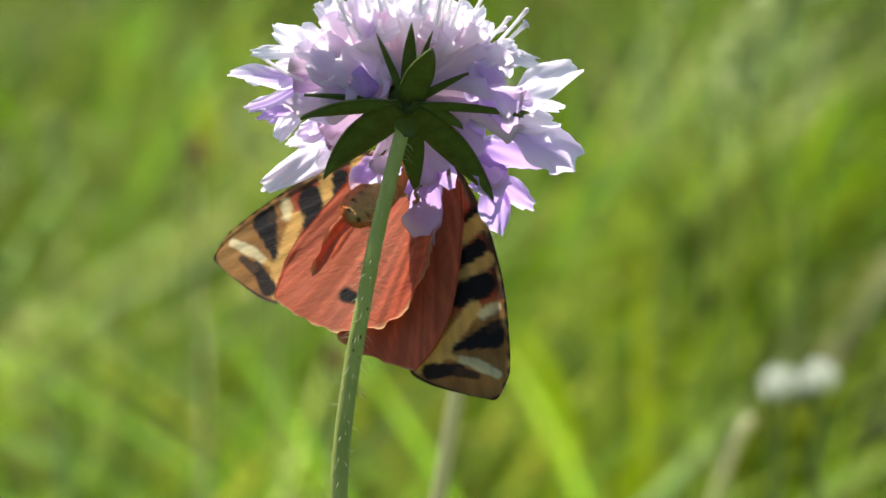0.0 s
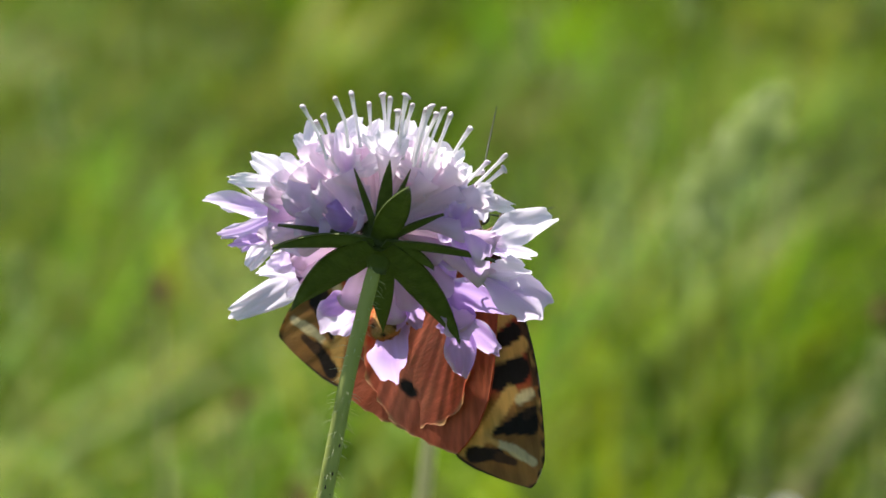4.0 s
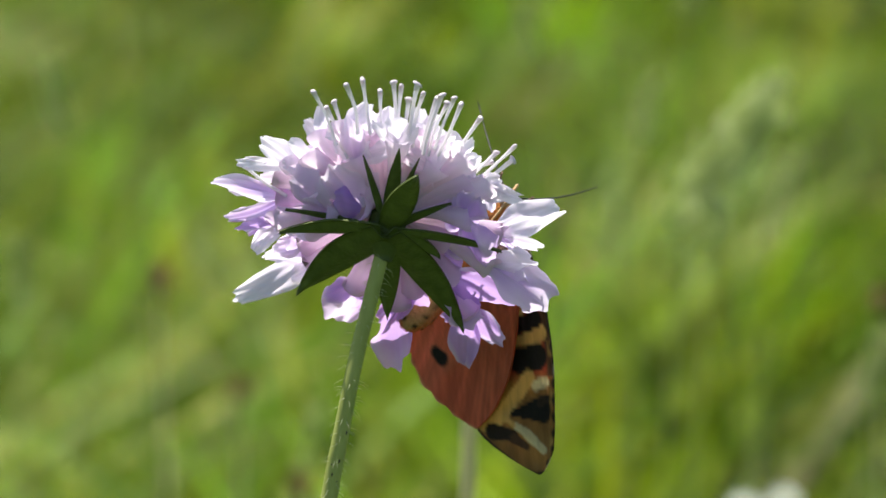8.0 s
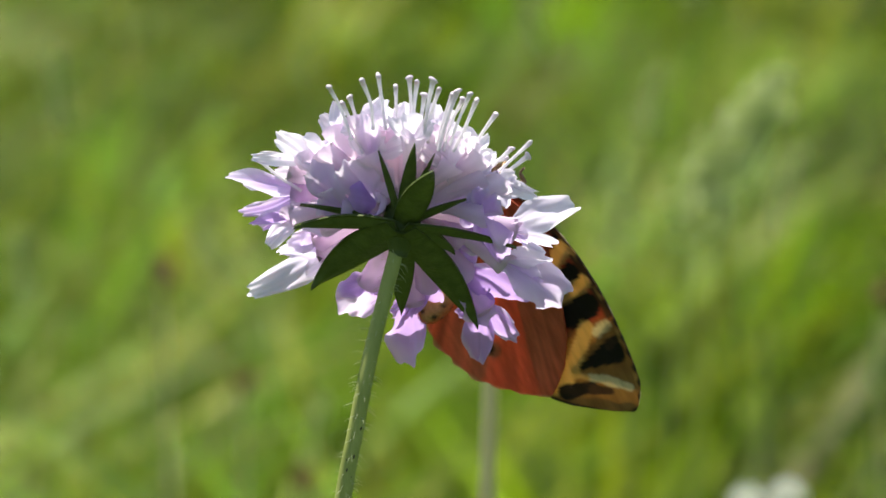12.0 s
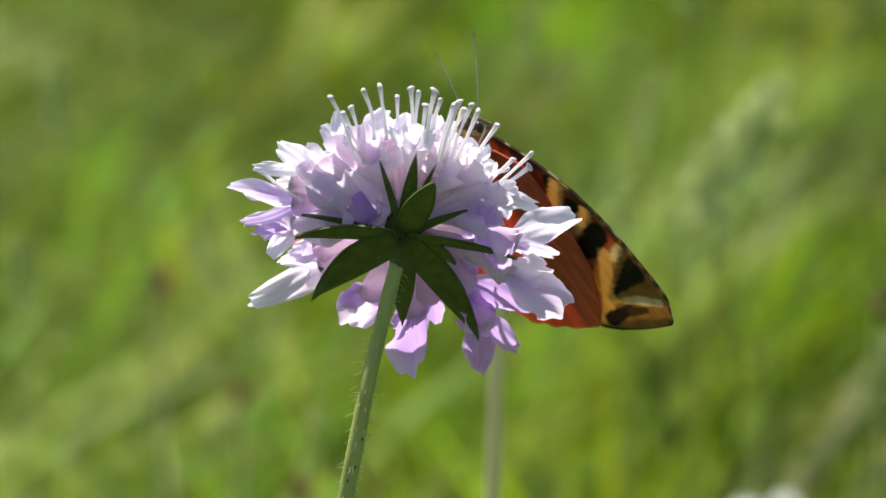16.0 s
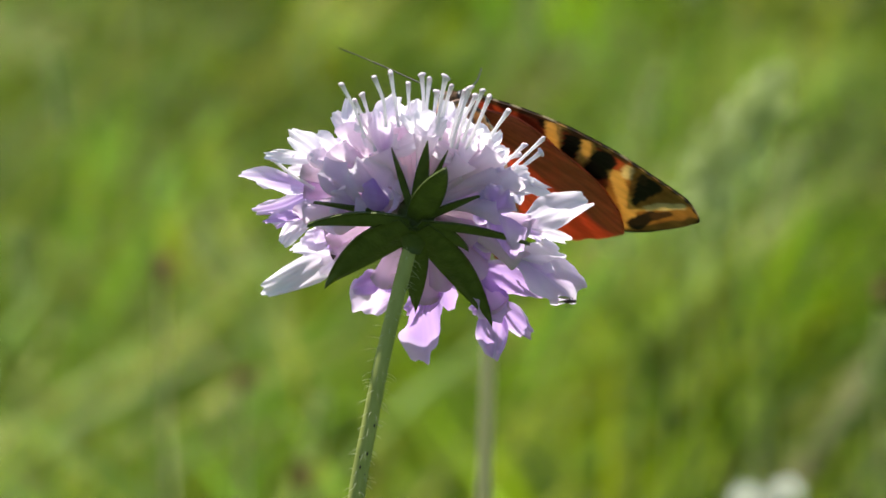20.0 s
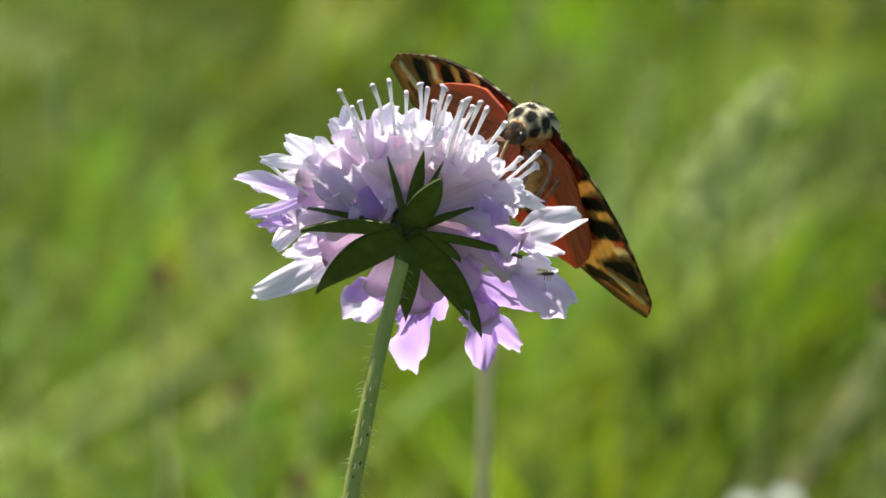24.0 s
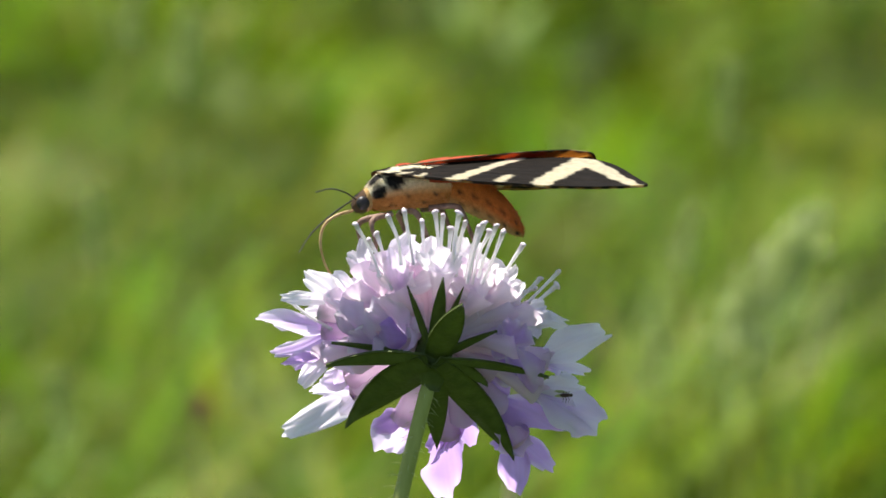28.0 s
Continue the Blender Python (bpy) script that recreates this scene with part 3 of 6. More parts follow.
    outer_floret(flower, 165, (-6.8, 7.2), ((-8.2, 8.9, 1.6, 0.00), (-6.2, 9.5, 1.6, 0.05), (-5.3, 6.3, 1.6, 0.10)))
    outer_floret(flower, 166, (-1.5, 6.9), ((-2.9, 8.5, 1.6, 0.05), (-0.2, 8.8, 1.6, 0.00)))
    outer_floret(flower, 167, (-10.9, 5.7), ((-12.4, 7.8, 1.7, 0.05), (-13.5, 5.7, 1.4, 0.10), (-9.4, 3.6, 1.7, 0.20)))
    outer_floret(flower, 168, (10.0, 4.5), ((11.8, 5.4, 1.6, 0.00), (12.4, 3.4, 1.7, 0.10), (10.9, 1.9, 1.7, 0.20)), -1.5)
    outer_floret(flower, 169, (5.6, -0.8), ((9.4, -1.4, 2.9, 0.50), (7.9, -3.7, 3.0, 0.60), (5.0, -3.1, 2.2, 0.50)), -2.0)
    outer_floret(flower, 170, (-7.4, 0.4), ((-10.9, 0.1, 2.2, 0.35), (-10.0, 1.9, 2.2, 0.30)), -2.5)
    outer_floret(flower, 172, (-6.6, 9.6), ((-6.6, 13.2, 1.5, 0.20), (-8.6, 11.6, 1.6, 0.10)), -0.5)
    outer_floret(flower, 173, (-1.6, 10.2), ((-2.2, 13.4, 1.5, 0.10), (0.2, 13.0, 1.4, 0.00)), -0.5)
    outer_floret(flower, 174, (3.9, 9.8), ((3.4, 12.8, 1.5, 0.05), (5.3, 12.2, 1.4, 0.10)), -0.5)
    outer_floret(flower, 171, (2.6, -5.5), ((3.2, -9.0, 2.6, 0.70), (0.9, -9.0, 2.0, 0.70)), -2.2)
    # inner florets on the dome
    kinds = [floret_mesh(300 + k, (5.2 + 0.3 * k) * MM, (3.0 + 0.2 * k) * MM, 2.6 * MM, (2.3 + 0.15 * k) * MM, 1 + k % 3, 0.05 * k, 0.5) for k in range(7)]
    x0, y0 = head_frame.to_3x3() @ Vector((1, 0, 0)), head_frame.to_3x3() @ Vector((0, 1, 0))
    for k in range(19):
        th = radians(10 + 52 * math.sqrt((k + 0.5) / 19))
        ph = k * 2.39996 + rng.uniform(-0.12, 0.12)
        rad = (x0 * math.cos(ph) + y0 * math.sin(ph))
        d = (AXIS * math.cos(th) + rad * math.sin(th)).normalized()
        base = AXIS * 2.8 * MM + d * 1.5 * MM
        if d.y < 0.35:
            continue
        s = rng.uniform(0.85, 1.1) * (0.92 + 0.10 * th)
        m = basis(d, rad, base) @ Matrix.Rotation(rng.uniform(-1.3, 1.3), 4, "Z") @ Matrix.Rotation(rng.uniform(-0.14, 0.14), 4, "X") @ Matrix.Rotation(rng.uniform(-0.14, 0.14), 4, "Y") @ Matrix.Scale(s, 4)
        part("floret", kinds[k % 7], flower, "", m)
        # a few stamens stand out beyond the petals all over the head
        for _ in range(1):
            if rng.random() < 0.3 and rad.y > -0.2:
                b = base + d * 6.5 * MM
                e = (d + rad * rng.uniform(-0.25, 0.15) + AXIS.cross(rad) * rng.uniform(-0.2, 0.2)).normalized()
                stamen_parts(b, b + e * rng.uniform(4.6, 7.2) * MM, Vector((rng.uniform(-0.4, 0.4), rng.uniform(-0.4, 0.4), rng.uniform(-0.2, 0.3))) * MM, flower, rng)
    # the row of stamens along the crest of the head
    for dx, dz in CREST:
        tip = at_plane(dx, dz, rng.uniform(7.6, 10.2))
        d = (tip - AXIS * 2.4 * MM).normalized()
        d = (d + Vector((0, 0, 0.35))).normalized()
        stamen_parts(tip - d * rng.uniform(5.5, 7.0) * MM, tip, Vector((rng.uniform(-0.35, 0.35), 0, rng.uniform(-0.2, 0.2))) * MM, flower, rng)
    return flower


# ---- the moth ----
def curve_at(xs, ys):
    return lambda a: float(np.interp(a, xs, ys))


FW_LEAD = curve_at((0, 0.5, 2.2, 4.6, 8, 11, 14, 17.5, 20.5, 23.4, 26, 27.3, 28.2, 28.6), (2.6, 1.9, 1.3, 0.5, -0.4, -0.9, -1.1, -1.15, -0.85, -0.5, 0.05, 0.8, 1.5, 2.1))
FW_TRAIL = curve_at((0, 2, 6, 14, 20, 22.6, 23.6, 24.3, 25.2, 26.2, 27.5, 28.3, 28.6), (3.2, 4.6, 6.4, 9.3, 10.9, 10.9, 10.6, 9.9, 8.8, 7.1, 4.7, 3.0, 2.4))
HW_LEAD = curve_at((0.2, 2, 5, 9, 11.9, 15.2, 18.3, 20.8, 22.4, 23.3), (4.4, 2.2, 0.9, 1.6, 2.4, 3.6, 4.9, 6.7, 8.6, 10.0))
HW_TRAIL = curve_at((0.2, 1.5, 3, 5.5, 8.5, 11, 13, 14.6, 16.4, 18.4, 20.8, 22.3, 23.3), (5.0, 8.6, 12.2, 16.4, 19.0, 20.0, 19.9, 19.4, 18.6, 17.4, 14.7, 12.3, 10.3))

PALE = (0.96, 0.82, 0.46)
BLACK, CREAM, BROWN, OCHRE, RUST, RED = (0.016, 0.012, 0.010), (0.88, 0.80, 0.56), (0.46, 0.215, 0.055), (0.88, 0.54, 0.16), (0.54, 0.085, 0.036), (0.76, 0.085, 0.035)


def bar(a, b, p, q, w0, w1):
    """How far (a, b) lies inside a tapered bar from p to q; positive inside."""
    dx, dy = q[0] - p[0], q[1] - p[1]
    t = max(0.0, min(1.0, ((a - p[0]) * dx + (b - p[1]) * dy) / (dx * dx + dy * dy)))
    return (w0 + (w1 - w0) * t) * 0.5 - math.hypot(a - p[0] - t * dx, b - p[1] - t * dy)


def lay(col, over, inside, soft=0.28):
    t = max(0.0, min(1.0, 0.5 + inside / soft))
    return tuple(c + (o - c) * t for c, o in zip(col, over))


def fw_upper(a, b):
    b -= 1.8
    a, b = a * 1.04, b * (1.14 if b > 0 else 1.0)
    n = 0.35 * noise.noise((a * 0.8, b * 0.8, 2.0))
    c = tuple(q * (1.2 + 0.8 * noise.noise((a * 0.5, b * 2, 9))) for q in (0.020, 0.015, 0.010))
    for p, q, w0, w1 in (((8.6, -2.2), (15.2, 8.6), 1.4, 1.0), ((4.6, -1.8), (5.4, 0.0), 0.9, 0.5), ((13.6, -2), (14.8, 0.4), 1.0, 0.6),
                         ((18.2, -2.2), (22.4, 8.8), 1.7, 2.4), ((28.4, -0.6), (22.6, 9.0), 1.3, 2.6), ((22.4, 8.4), (23.4, 12.8), 2.8, 2.8),
                         ((0.5, 0.6), (7.0, 5.4), 1.0, 1.1), ((2.0, -1.2), (5.2, 3.0), 0.6, 0.7), ((3, 4.0), (16, 10.4), 0.9, 0.7), ((16, 10.2), (22, 12.4), 0.8, 1.6)):
        c = lay(c, CREAM, bar(a, b, p, q, w0 * 1.2, w1 * 1.2) + n)
    c = lay(c, BLACK, bar(a, b, (24.2, 10.4), (24.5, 9.8), 1.1, 0.9))
    return c


def fw_under(a, b):
    lead = FW_LEAD(a)
    edge = min(FW_TRAIL(a) - b, b - lead + 0.25, (28.6 - a) * 0.9 + 0.2)
    n = 0.28 * noise.noise((a * 0.9, b * 0.9, 5.0)) + 0.12 * noise.noise((a * 2.6, b * 2.6, 1.0))
    vein = 0.5 + 0.5 * math.sin(math.atan2(b - 4, a + 2) * 66)
    brown = tuple(q * (0.82 + 0.3 * vein) for q in BROWN)
    c = lay(RUST, brown, a - 18.0 + n, 1.2)
    c = lay(c, (0.12, 0.055, 0.024), (lead + 0.95 - b) if a < 18 else -1, 0.5)
    c = lay(c, (0.42, 0.22, 0.06), min(a - 24.0, 2.6 - abs(b - 1.2)) + n, 2.0)
    for p, q, w0, w1, o in (((7.9, 0.5), (8.5, 1.1), 1.0, 1.2, BLACK), ((9.2, 0.2), (10.8, 3.6), 1.9, 2.0, OCHRE), ((13.4, 0.2), (14.6, 3.6), 1.9, 1.9, OCHRE), ((11.9, 0.8), (12.6, 3.4), 2.0, 1.9, BLACK),
                            ((16.0, 1.2), (16.3, 4.0), 3.0, 2.8, BLACK), ((18.2, 2.6), (22.4, 7.6), 1.8, 1.7, OCHRE), ((22.2, 7.2), (23.3, 10.0), 1.5, 0.8, OCHRE), ((18.75, 0.1), (19.1, 1.7), 1.1, 1.2, PALE),
                            ((21.7, 1.1), (21.9, 5.4), 2.9, 0.6, BLACK), ((20.6, 0.4), (21.4, 1.8), 0.9, 1.6, BLACK), ((20.3, -0.6), (21.0, 1.2), 0.7, 1.0, (0.05, 0.03, 0.018)),
                            ((24.3, 5.4), (23.7, 8.6), 1.3, 1.9, (0.03, 0.018, 0.012)), ((25.6, 3.6), (24.6, 5.4), 0.7, 1.2, (0.10, 0.05, 0.024)),
                            ((26.0, 1.3), (25.5, 2.0), 0.85, 0.95, PALE), ((25.0, 2.5), (24.2, 3.5), 1.15, 1.1, PALE), ((23.9, 3.9), (23.3, 5.0), 0.85, 0.85, PALE), ((23.0, 5.5), (22.2, 7.0), 0.7, 0.8, OCHRE)):
        c = lay(c, o, bar(a, b, p, q, w0, w1) + n * 0.55, 0.22)
    c = lay(c, (0.62, 0.36, 0.10), min(0.22 - abs(math.sin(a * 0.62)) * 0.6, lead + 0.42 - b) if a > 7 else -1, 0.25)
    c = lay(c, (0.06, 0.035, 0.02), 0.30 - edge + 0.22 * math.sin(a * 3.2 + b * 2.5), 0.3)
    return c


def hw_tone(red, edge_col, spots, front=None):
    def tone(a, b):
        ang = math.atan2(b - 3, a + 3)
        far = math.hypot(a, b)
        # streaks from the root: light and shade of the pleats painted into the tone
        ray = 0.5 + 0.9 * noise.noise((ang * 22, far * 0.06, 4)) + 0.5 * noise.noise((ang * 60, far * 0.1, 1))
        c = tuple(q * (0.62 + 0.58 * ray) for q in red)
        c = lay(c, (0.80, 0.32, 0.16), -0.4 + 0.5 * noise.noise((a * 0.25, b * 0.25, 8)), 2.2)
        if front:
            c = lay(c, tuple(q * (0.78 + 0.38 * ray) for q in front), 2.6 + 0.66 * a - b + 0.8 * noise.noise((a * 0.5, b * 0.5, 3)), 1.8)
        for p, q, w0, w1 in spots:
            c = lay(c, BLACK, bar(a, b, p, q, w0, w1))
        c = lay(c, tuple(q * (0.6 + 0.6 * ray) for q in (0.90, 0.20, 0.09)), (ang - 0.74) * 8, 1.2)
        edge = min(HW_TRAIL(a) - b, 9)
        return lay(c, edge_col, 0.45 - edge, 0.5)
    return tone


def wing_mesh(name, side, a0, a1, lead, trail, upper, under, flip, cup, folds):
    """A wing in the plane of a (out along the span) and b (to the rear); z is its upper side. flip: -1 for the other side."""
    nu, nv = 128, 56
    top, low, ttop, tlow = [], [], [], []
    for i in range(nu):
        a = a0 + (a1 - a0) * (0.5 - 0.5 * math.cos(math.pi * (i + 0.15) / (nu - 0.7)))
        lo, hi = lead(a), trail(a)
        for j in range(nv):
            s = j / (nv - 1)
            b = lo + (hi - lo) * s
            if folds and s > 0.9:
                b -= (0.40 * abs(math.sin(math.atan2(b - 3, a + 3) * 31 + noise.noise((a, b, 0)))) + 0.7 * max(0, noise.noise((a * 0.7, 3, 1)))) * (s - 0.9) * 10
            ang = math.atan2(b - 3, a + 4)
            far = min(1, math.hypot(a, b) / 12)
            z = cup * (1 - ((a - 12) / 18) ** 2) * 0.9 - 0.035 * b * cup
            if folds:
                pleat = max(0.0, min(1.0, (ang - 0.76) / 0.14))
                z += 0.16 * far * noise.noise((ang * 20, 0.5, 1)) + 0.3 * noise.noise((a * 0.16, b * 0.16, 7.7)) + 0.36 * pleat * far * math.sin(ang * 46 + 1.5 * noise.noise((a * 0.3, b * 0.3, 2)))
            else:
                z += 0.08 * far * noise.noise((ang * 26, 0.5, 1)) + 0.2 * noise.noise((a * 0.12, b * 0.15, 2.2))
            th = 0.05 + (0.10 if s < 0.06 else 0)
            top.append(Vector((a, flip * b, z + th)) * MM)
            low.append(Vector((a, flip * b, z - th)) * MM)
            ttop.append(upper(a, b))
            tlow.append(under(a, b))
    n = len(top)
    f1 = grid_faces(nu, nv)
    f2 = [tuple(i + n for i in q[::-1]) for q in grid_faces(nu, nv)]
    rim = [i * nv for i in range(nu)] + [(nu - 1) * nv + j for j in range(1, nv)] + [i * nv + nv - 1 for i in range(nu - 2, -1, -1)] + [j for j in range(nv - 2, 0, -1)]
    f3 = [(p, q, q + n, p + n) for p, q in zip(rim, rim[1:] + rim[:1])]
    me = mesh_of(name, top + low, f1 + f2 + f3, WING_TOP, ttop + tlow)
    me.materials.append(WING_UNDER)
    me.polygons.foreach_set("material_index", [0] * len(f1) + [1] * (len(f2) + len(f3)))
    me.update()
    return me


def fur_mesh(name, rings, dots, base, other=None):
    """A furry body part: rings of (x, z, half width, half height); black dots by nature at (x, angle, size)."""
    verts, tones, nv = [], [], 28
    line = smooth_line([(x, z, 0) for x, z, _, _ in rings], 34)
    wid = smooth_line([(w, h, 0) for _, _, w, h in rings], 34)
    for p, w in zip(line, wid):
        for j in range(nv):
            a = 2 * math.pi * j / nv
            rough = 1 + 0.05 * noise.noise((p.x * 2.2, math.cos(a) * 2.5, math.sin(a) * 2.5))
            verts.append(Vector((p.x, max(0.05, w.x) * math.sin(a) * rough, p.y + max(0.05, w.y) * math.cos(a) * rough)) * MM)
            c = base(p.x, a)
            for x, ang, size in dots:
                da = (a - ang + math.pi) % (2 * math.pi) - math.pi
                c = lay(c, BLACK, size - math.hypot(p.x - x, da * max(w.x, w.y)), 0.3)
            tones.append(c)
    faces = grid_faces(len(line), nv, 0, True) + [tuple(range(nv)), tuple(range(len(verts) - nv, len(verts)))[::-1]]
    return mesh_of(name, verts, faces, FUR_YELLOW, tones)


def fur_hairs(name, body, count, length, seed):
    """Short hairs standing on a body mesh, each as thin as fur and coloured as the scales under it."""
    rng = random.Random(seed)
    me = body.data
    tone = me.color_attributes["tone"].data
    verts, faces, tones = [], [], []
    for _ in range(count):
        q = me.vertices[rng.randrange(len(me.vertices))]
        n = Vector(q.normal)
        if n.length < 0.5:
            continue
        p = Vector(q.co) + Vector((rng.uniform(-0.2, 0.2), rng.uniform(-0.2, 0.2), rng.uniform(-0.2, 0.2))) * MM
        ln = length * rng.uniform(0.5, 1.2)
        d = (n + Vector((rng.uniform(-1.2, -0.2), rng.uniform(-0.4, 0.4), rng.uniform(-0.4, 0.4)))).normalized()
        o = d.orthogonal().normalized() * 0.035 * MM
        w = d.cross(o).normalized() * 0.035 * MM
        k = len(verts)
        verts += [p + o, p - o * 0.5 + w, p - o * 0.5 - w, p + d * ln]
        faces += [(k, k + 1, k + 3), (k + 1, k + 2, k + 3), (k + 2, k, k + 3)]
        c = [x * rng.uniform(0.85, 1.2) for x in tone[q.index].color[:3]]
        tones += [c] * 4
    return mesh_of(name, verts, faces, FUR_YELLOW, tones, smooth=False)


def build_moth():
    rng = random.Random(21)
    moth = tagged(new("tiger_moth"), "tiger moth with cream-striped black forewings and red hindwings", "moth")
    yel, pale = (0.62, 0.25, 0.045), (0.55, 0.22, 0.055)

    def thorax_tone(x, a):
        c = yel if abs((a + math.pi) % (2 * math.pi) - math.pi) < 1.9 else pale
        up = abs((a + math.pi) % (2 * math.pi) - math.pi)
        c = lay(c, (0.92, 0.82, 0.54), (1.65 - up) * 1.5, 0.8)
        for y in (0.0, 0.85):
            c = lay(c, BLACK, (0.26 - abs(up - y)) * 2.2 if -3.6 < x < 0.9 else -1)
        return c
    dots = [(3.6, s * q, 0.78) for s in (1, -1) for q in (0.5, 1.5)] + [(1.8, s * q, 1.1) for s in (1, -1) for q in (1.15,)] + [(2.2, 0.0, 0.75)] + [(x, s * q, 0.24) for s in (1, -1) for x, q in ((2.4, 2.4), (0.6, 2.1), (-1.2, 2.5), (-2.4, 2.0), (1.0, 2.9))]
    thorax = part("thorax", fur_mesh("thorax", ((4.5, -0.1, 1.1, 1.1), (3.6, 0.15, 1.8, 1.8), (1.8, 0.38, 2.25, 2.2), (-1.0, 0.25, 2.4, 2.3), (-3.4, -0.1, 2.2, 2.0), (-4.4, -0.3, 1.7, 1.6)), dots, thorax_tone), moth, "yellow thorax with black spots and stripes")

    def abdomen_tone(x, a):
        up = abs((a + math.pi) % (2 * math.pi) - math.pi)
        c = lay((0.60, 0.21, 0.045), (0.62, 0.14, 0.03), -(x + 5.4) * 0.3, 3)
        c = lay(c, (0.58, 0.35, 0.12), (up - 2.35) * 1.4, 0.8)
        return tuple(q * (1 - 0.10 * (0.5 + 0.5 * math.sin(x * 3.9))) for q in c)
    dots = [(-1.6 - 1.6 * k, s * 1.75, 0.27 - 0.02 * k) for k in range(6) for s in (1, -1)] + [(-2.0 - 1.6 * k, s * 2.55, 0.30) for k in range(5) for s in (1, -1)]
    abdomen = part("abdomen", fur_mesh("abdomen", ((0.6, 0.1, 1.4, 1.4), (-1.7, -0.2, 2.05, 1.95), (-4.3, -0.9, 2.1, 2.1), (-6.8, -2.3, 1.9, 1.8), (-8.4, -3.5, 1.3, 1.2), (-9.2, -4.3, 0.45, 0.4)), dots, abdomen_tone), moth, "orange-yellow abdomen with rows of black dots")
    tagged(part("fur", fur_hairs("fur", thorax, 2600, 0.75 * MM, 3), thorax, "short cream, black and ochre fur"), kind="stuff")
    tagged(part("fur", fur_hairs("fur", abdomen, 1800, 0.4 * MM, 4), abdomen, "fine orange fur"), kind="stuff")
    head = part("head", fur_mesh("head", ((6.3, -0.7, 0.35, 0.35), (5.9, -0.65, 0.9, 0.85), (5.1, -0.45, 1.2, 1.15), (4.1, -0.1, 1.15, 1.15)), [(5.6, 0.0, 0.5)], lambda x, a: (0.13, 0.075, 0.04) if x > 4.9 else (0.62, 0.40, 0.16)), moth, "dark brown furry head with an ochre nape")
    for s in (1, -1):
        v, f = blob((5.35 * MM, s * 0.98 * MM, -0.6 * MM), ((0.72 * MM, 0, 0), (0, 0.5 * MM, 0), (0, 0, 0.76 * MM)), 10, 14)
        part("eye", mesh_of("eye", v, f, EYE), moth, "glossy black eye")
    tagged(part("fur", fur_hairs("fur", head, 500, 0.35 * MM, 5), head, "short brown fur"), kind="stuff")
    # curled feeding tube
    line = smooth_line([Vector(p) * MM for p in ((0, 0, 0), (1.7, 0, -0.2), (3.3, 0, -1.0), (4.1, 0.1, -2.8), (4.0, 0.2, -5.0), (3.4, 0.2, -6.6))], 22)
    v, f = tube(line, [0.17 * MM] * 14 + [0.13 * MM] * 8, 8)
    tongue = part("proboscis", mesh_of("proboscis", v, f, TONGUE), moth, "long tan feeding tube")
    # legs
    for s in (1, -1):
        for x, kx, fx, ky in ((2.6, 4.8, 5.6, 2.6), (0.6, 0.2, -0.6, 3.4), (-1.6, -4.2, -5.6, 3.2)):
            hip, knee, shin, foot = [Vector(p) * MM for p in ((x, s * 1.4, -2.2), ((x + kx) / 2 + 0.3 * kx, s * ky, -2.6), (kx + (fx - kx) * 0.5, s * (ky + 0.2), -5.0), (fx, s * (ky - 0.6), -7.4))]
            line = [hip, knee, shin, foot, foot + Vector((0.6, 0.1 * s, -0.9)) * MM]
            v, f = tube(smooth_line(line, 16), [0.34 * MM] * 5 + [0.24 * MM] * 6 + [0.14 * MM] * 5, 7)
            part("leg", mesh_of("leg", v, f, LEG), moth)
    # wings and antennae, each on its own hinge
    red_up = hw_tone(RED, (0.76, 0.40, 0.16), (((14.4, 15.2), (16.0, 13.6), 1.5, 2.0), ((9, 12), (10, 10.6), 1.2, 1.5)))
    red_low = hw_tone((0.80, 0.21, 0.12), (0.72, 0.44, 0.20), (((14.7, 15.0), (15.5, 14.1), 1.3, 1.7),), (0.64, 0.175, 0.082))
    made = {}
    for side, flip in (("left", 1), ("right", -1)):
        hind = part("hindwing", wing_mesh("hindwing", side, 0.2, 23.3, HW_LEAD, HW_TRAIL, red_up, red_low, flip, 0.4, True), moth, "pleated red hindwing with a black spot")
        fore = part("forewing", wing_mesh("forewing", side, 0, 28.6, FW_LEAD, FW_TRAIL, fw_upper, fw_under, flip, 0.5, False), moth, "black forewing with cream bars, ochre and rust beneath")
        line = smooth_line([Vector(p) * MM for p in ((0, 0, 0), (4.6, 0, 0.4), (10.2, 0, 0.3), (15.4, 0, -0.5))], 20)
        v, f = tube(line, [0.085 * MM] * 14 + [0.065 * MM] * 6, 6)
        ant = part("antenna", mesh_of("antenna", v, f, FEELER), moth, "thin black antenna")
        made[side] = (fore, hind, ant)
    made["abdomen"], made["tongue"] = abdomen, tongue
    return moth, made


# ---- other plants near by ----
def build_stalk():
    stalk = tagged(new("pale_stalk"), "pale straw-green flower stalk behind the scabious", "stalk")
    line = smooth_line([(-0.011, 0, 0), (-0.008, 0.002, 0.13), (-0.0045, 0, 0.28), (-0.0005, 0, 0.40), (0.0022, 0, 0.489)], 30)
    v, f = tube(line, [0.0013] * 20 + [0.0011] * 10, 10)
    part("stem", mesh_of("stem", v, f, STRAW), stalk)
    v, f = blob((0.0023, 0, 0.492), ((0, 0, 0.004), (0.0032, 0, 0), (0, 0.0032, 0)), 8, 12)
    part("bud", mesh_of("bud", v, f, BRACT), stalk, "closed green bud")
    return stalk


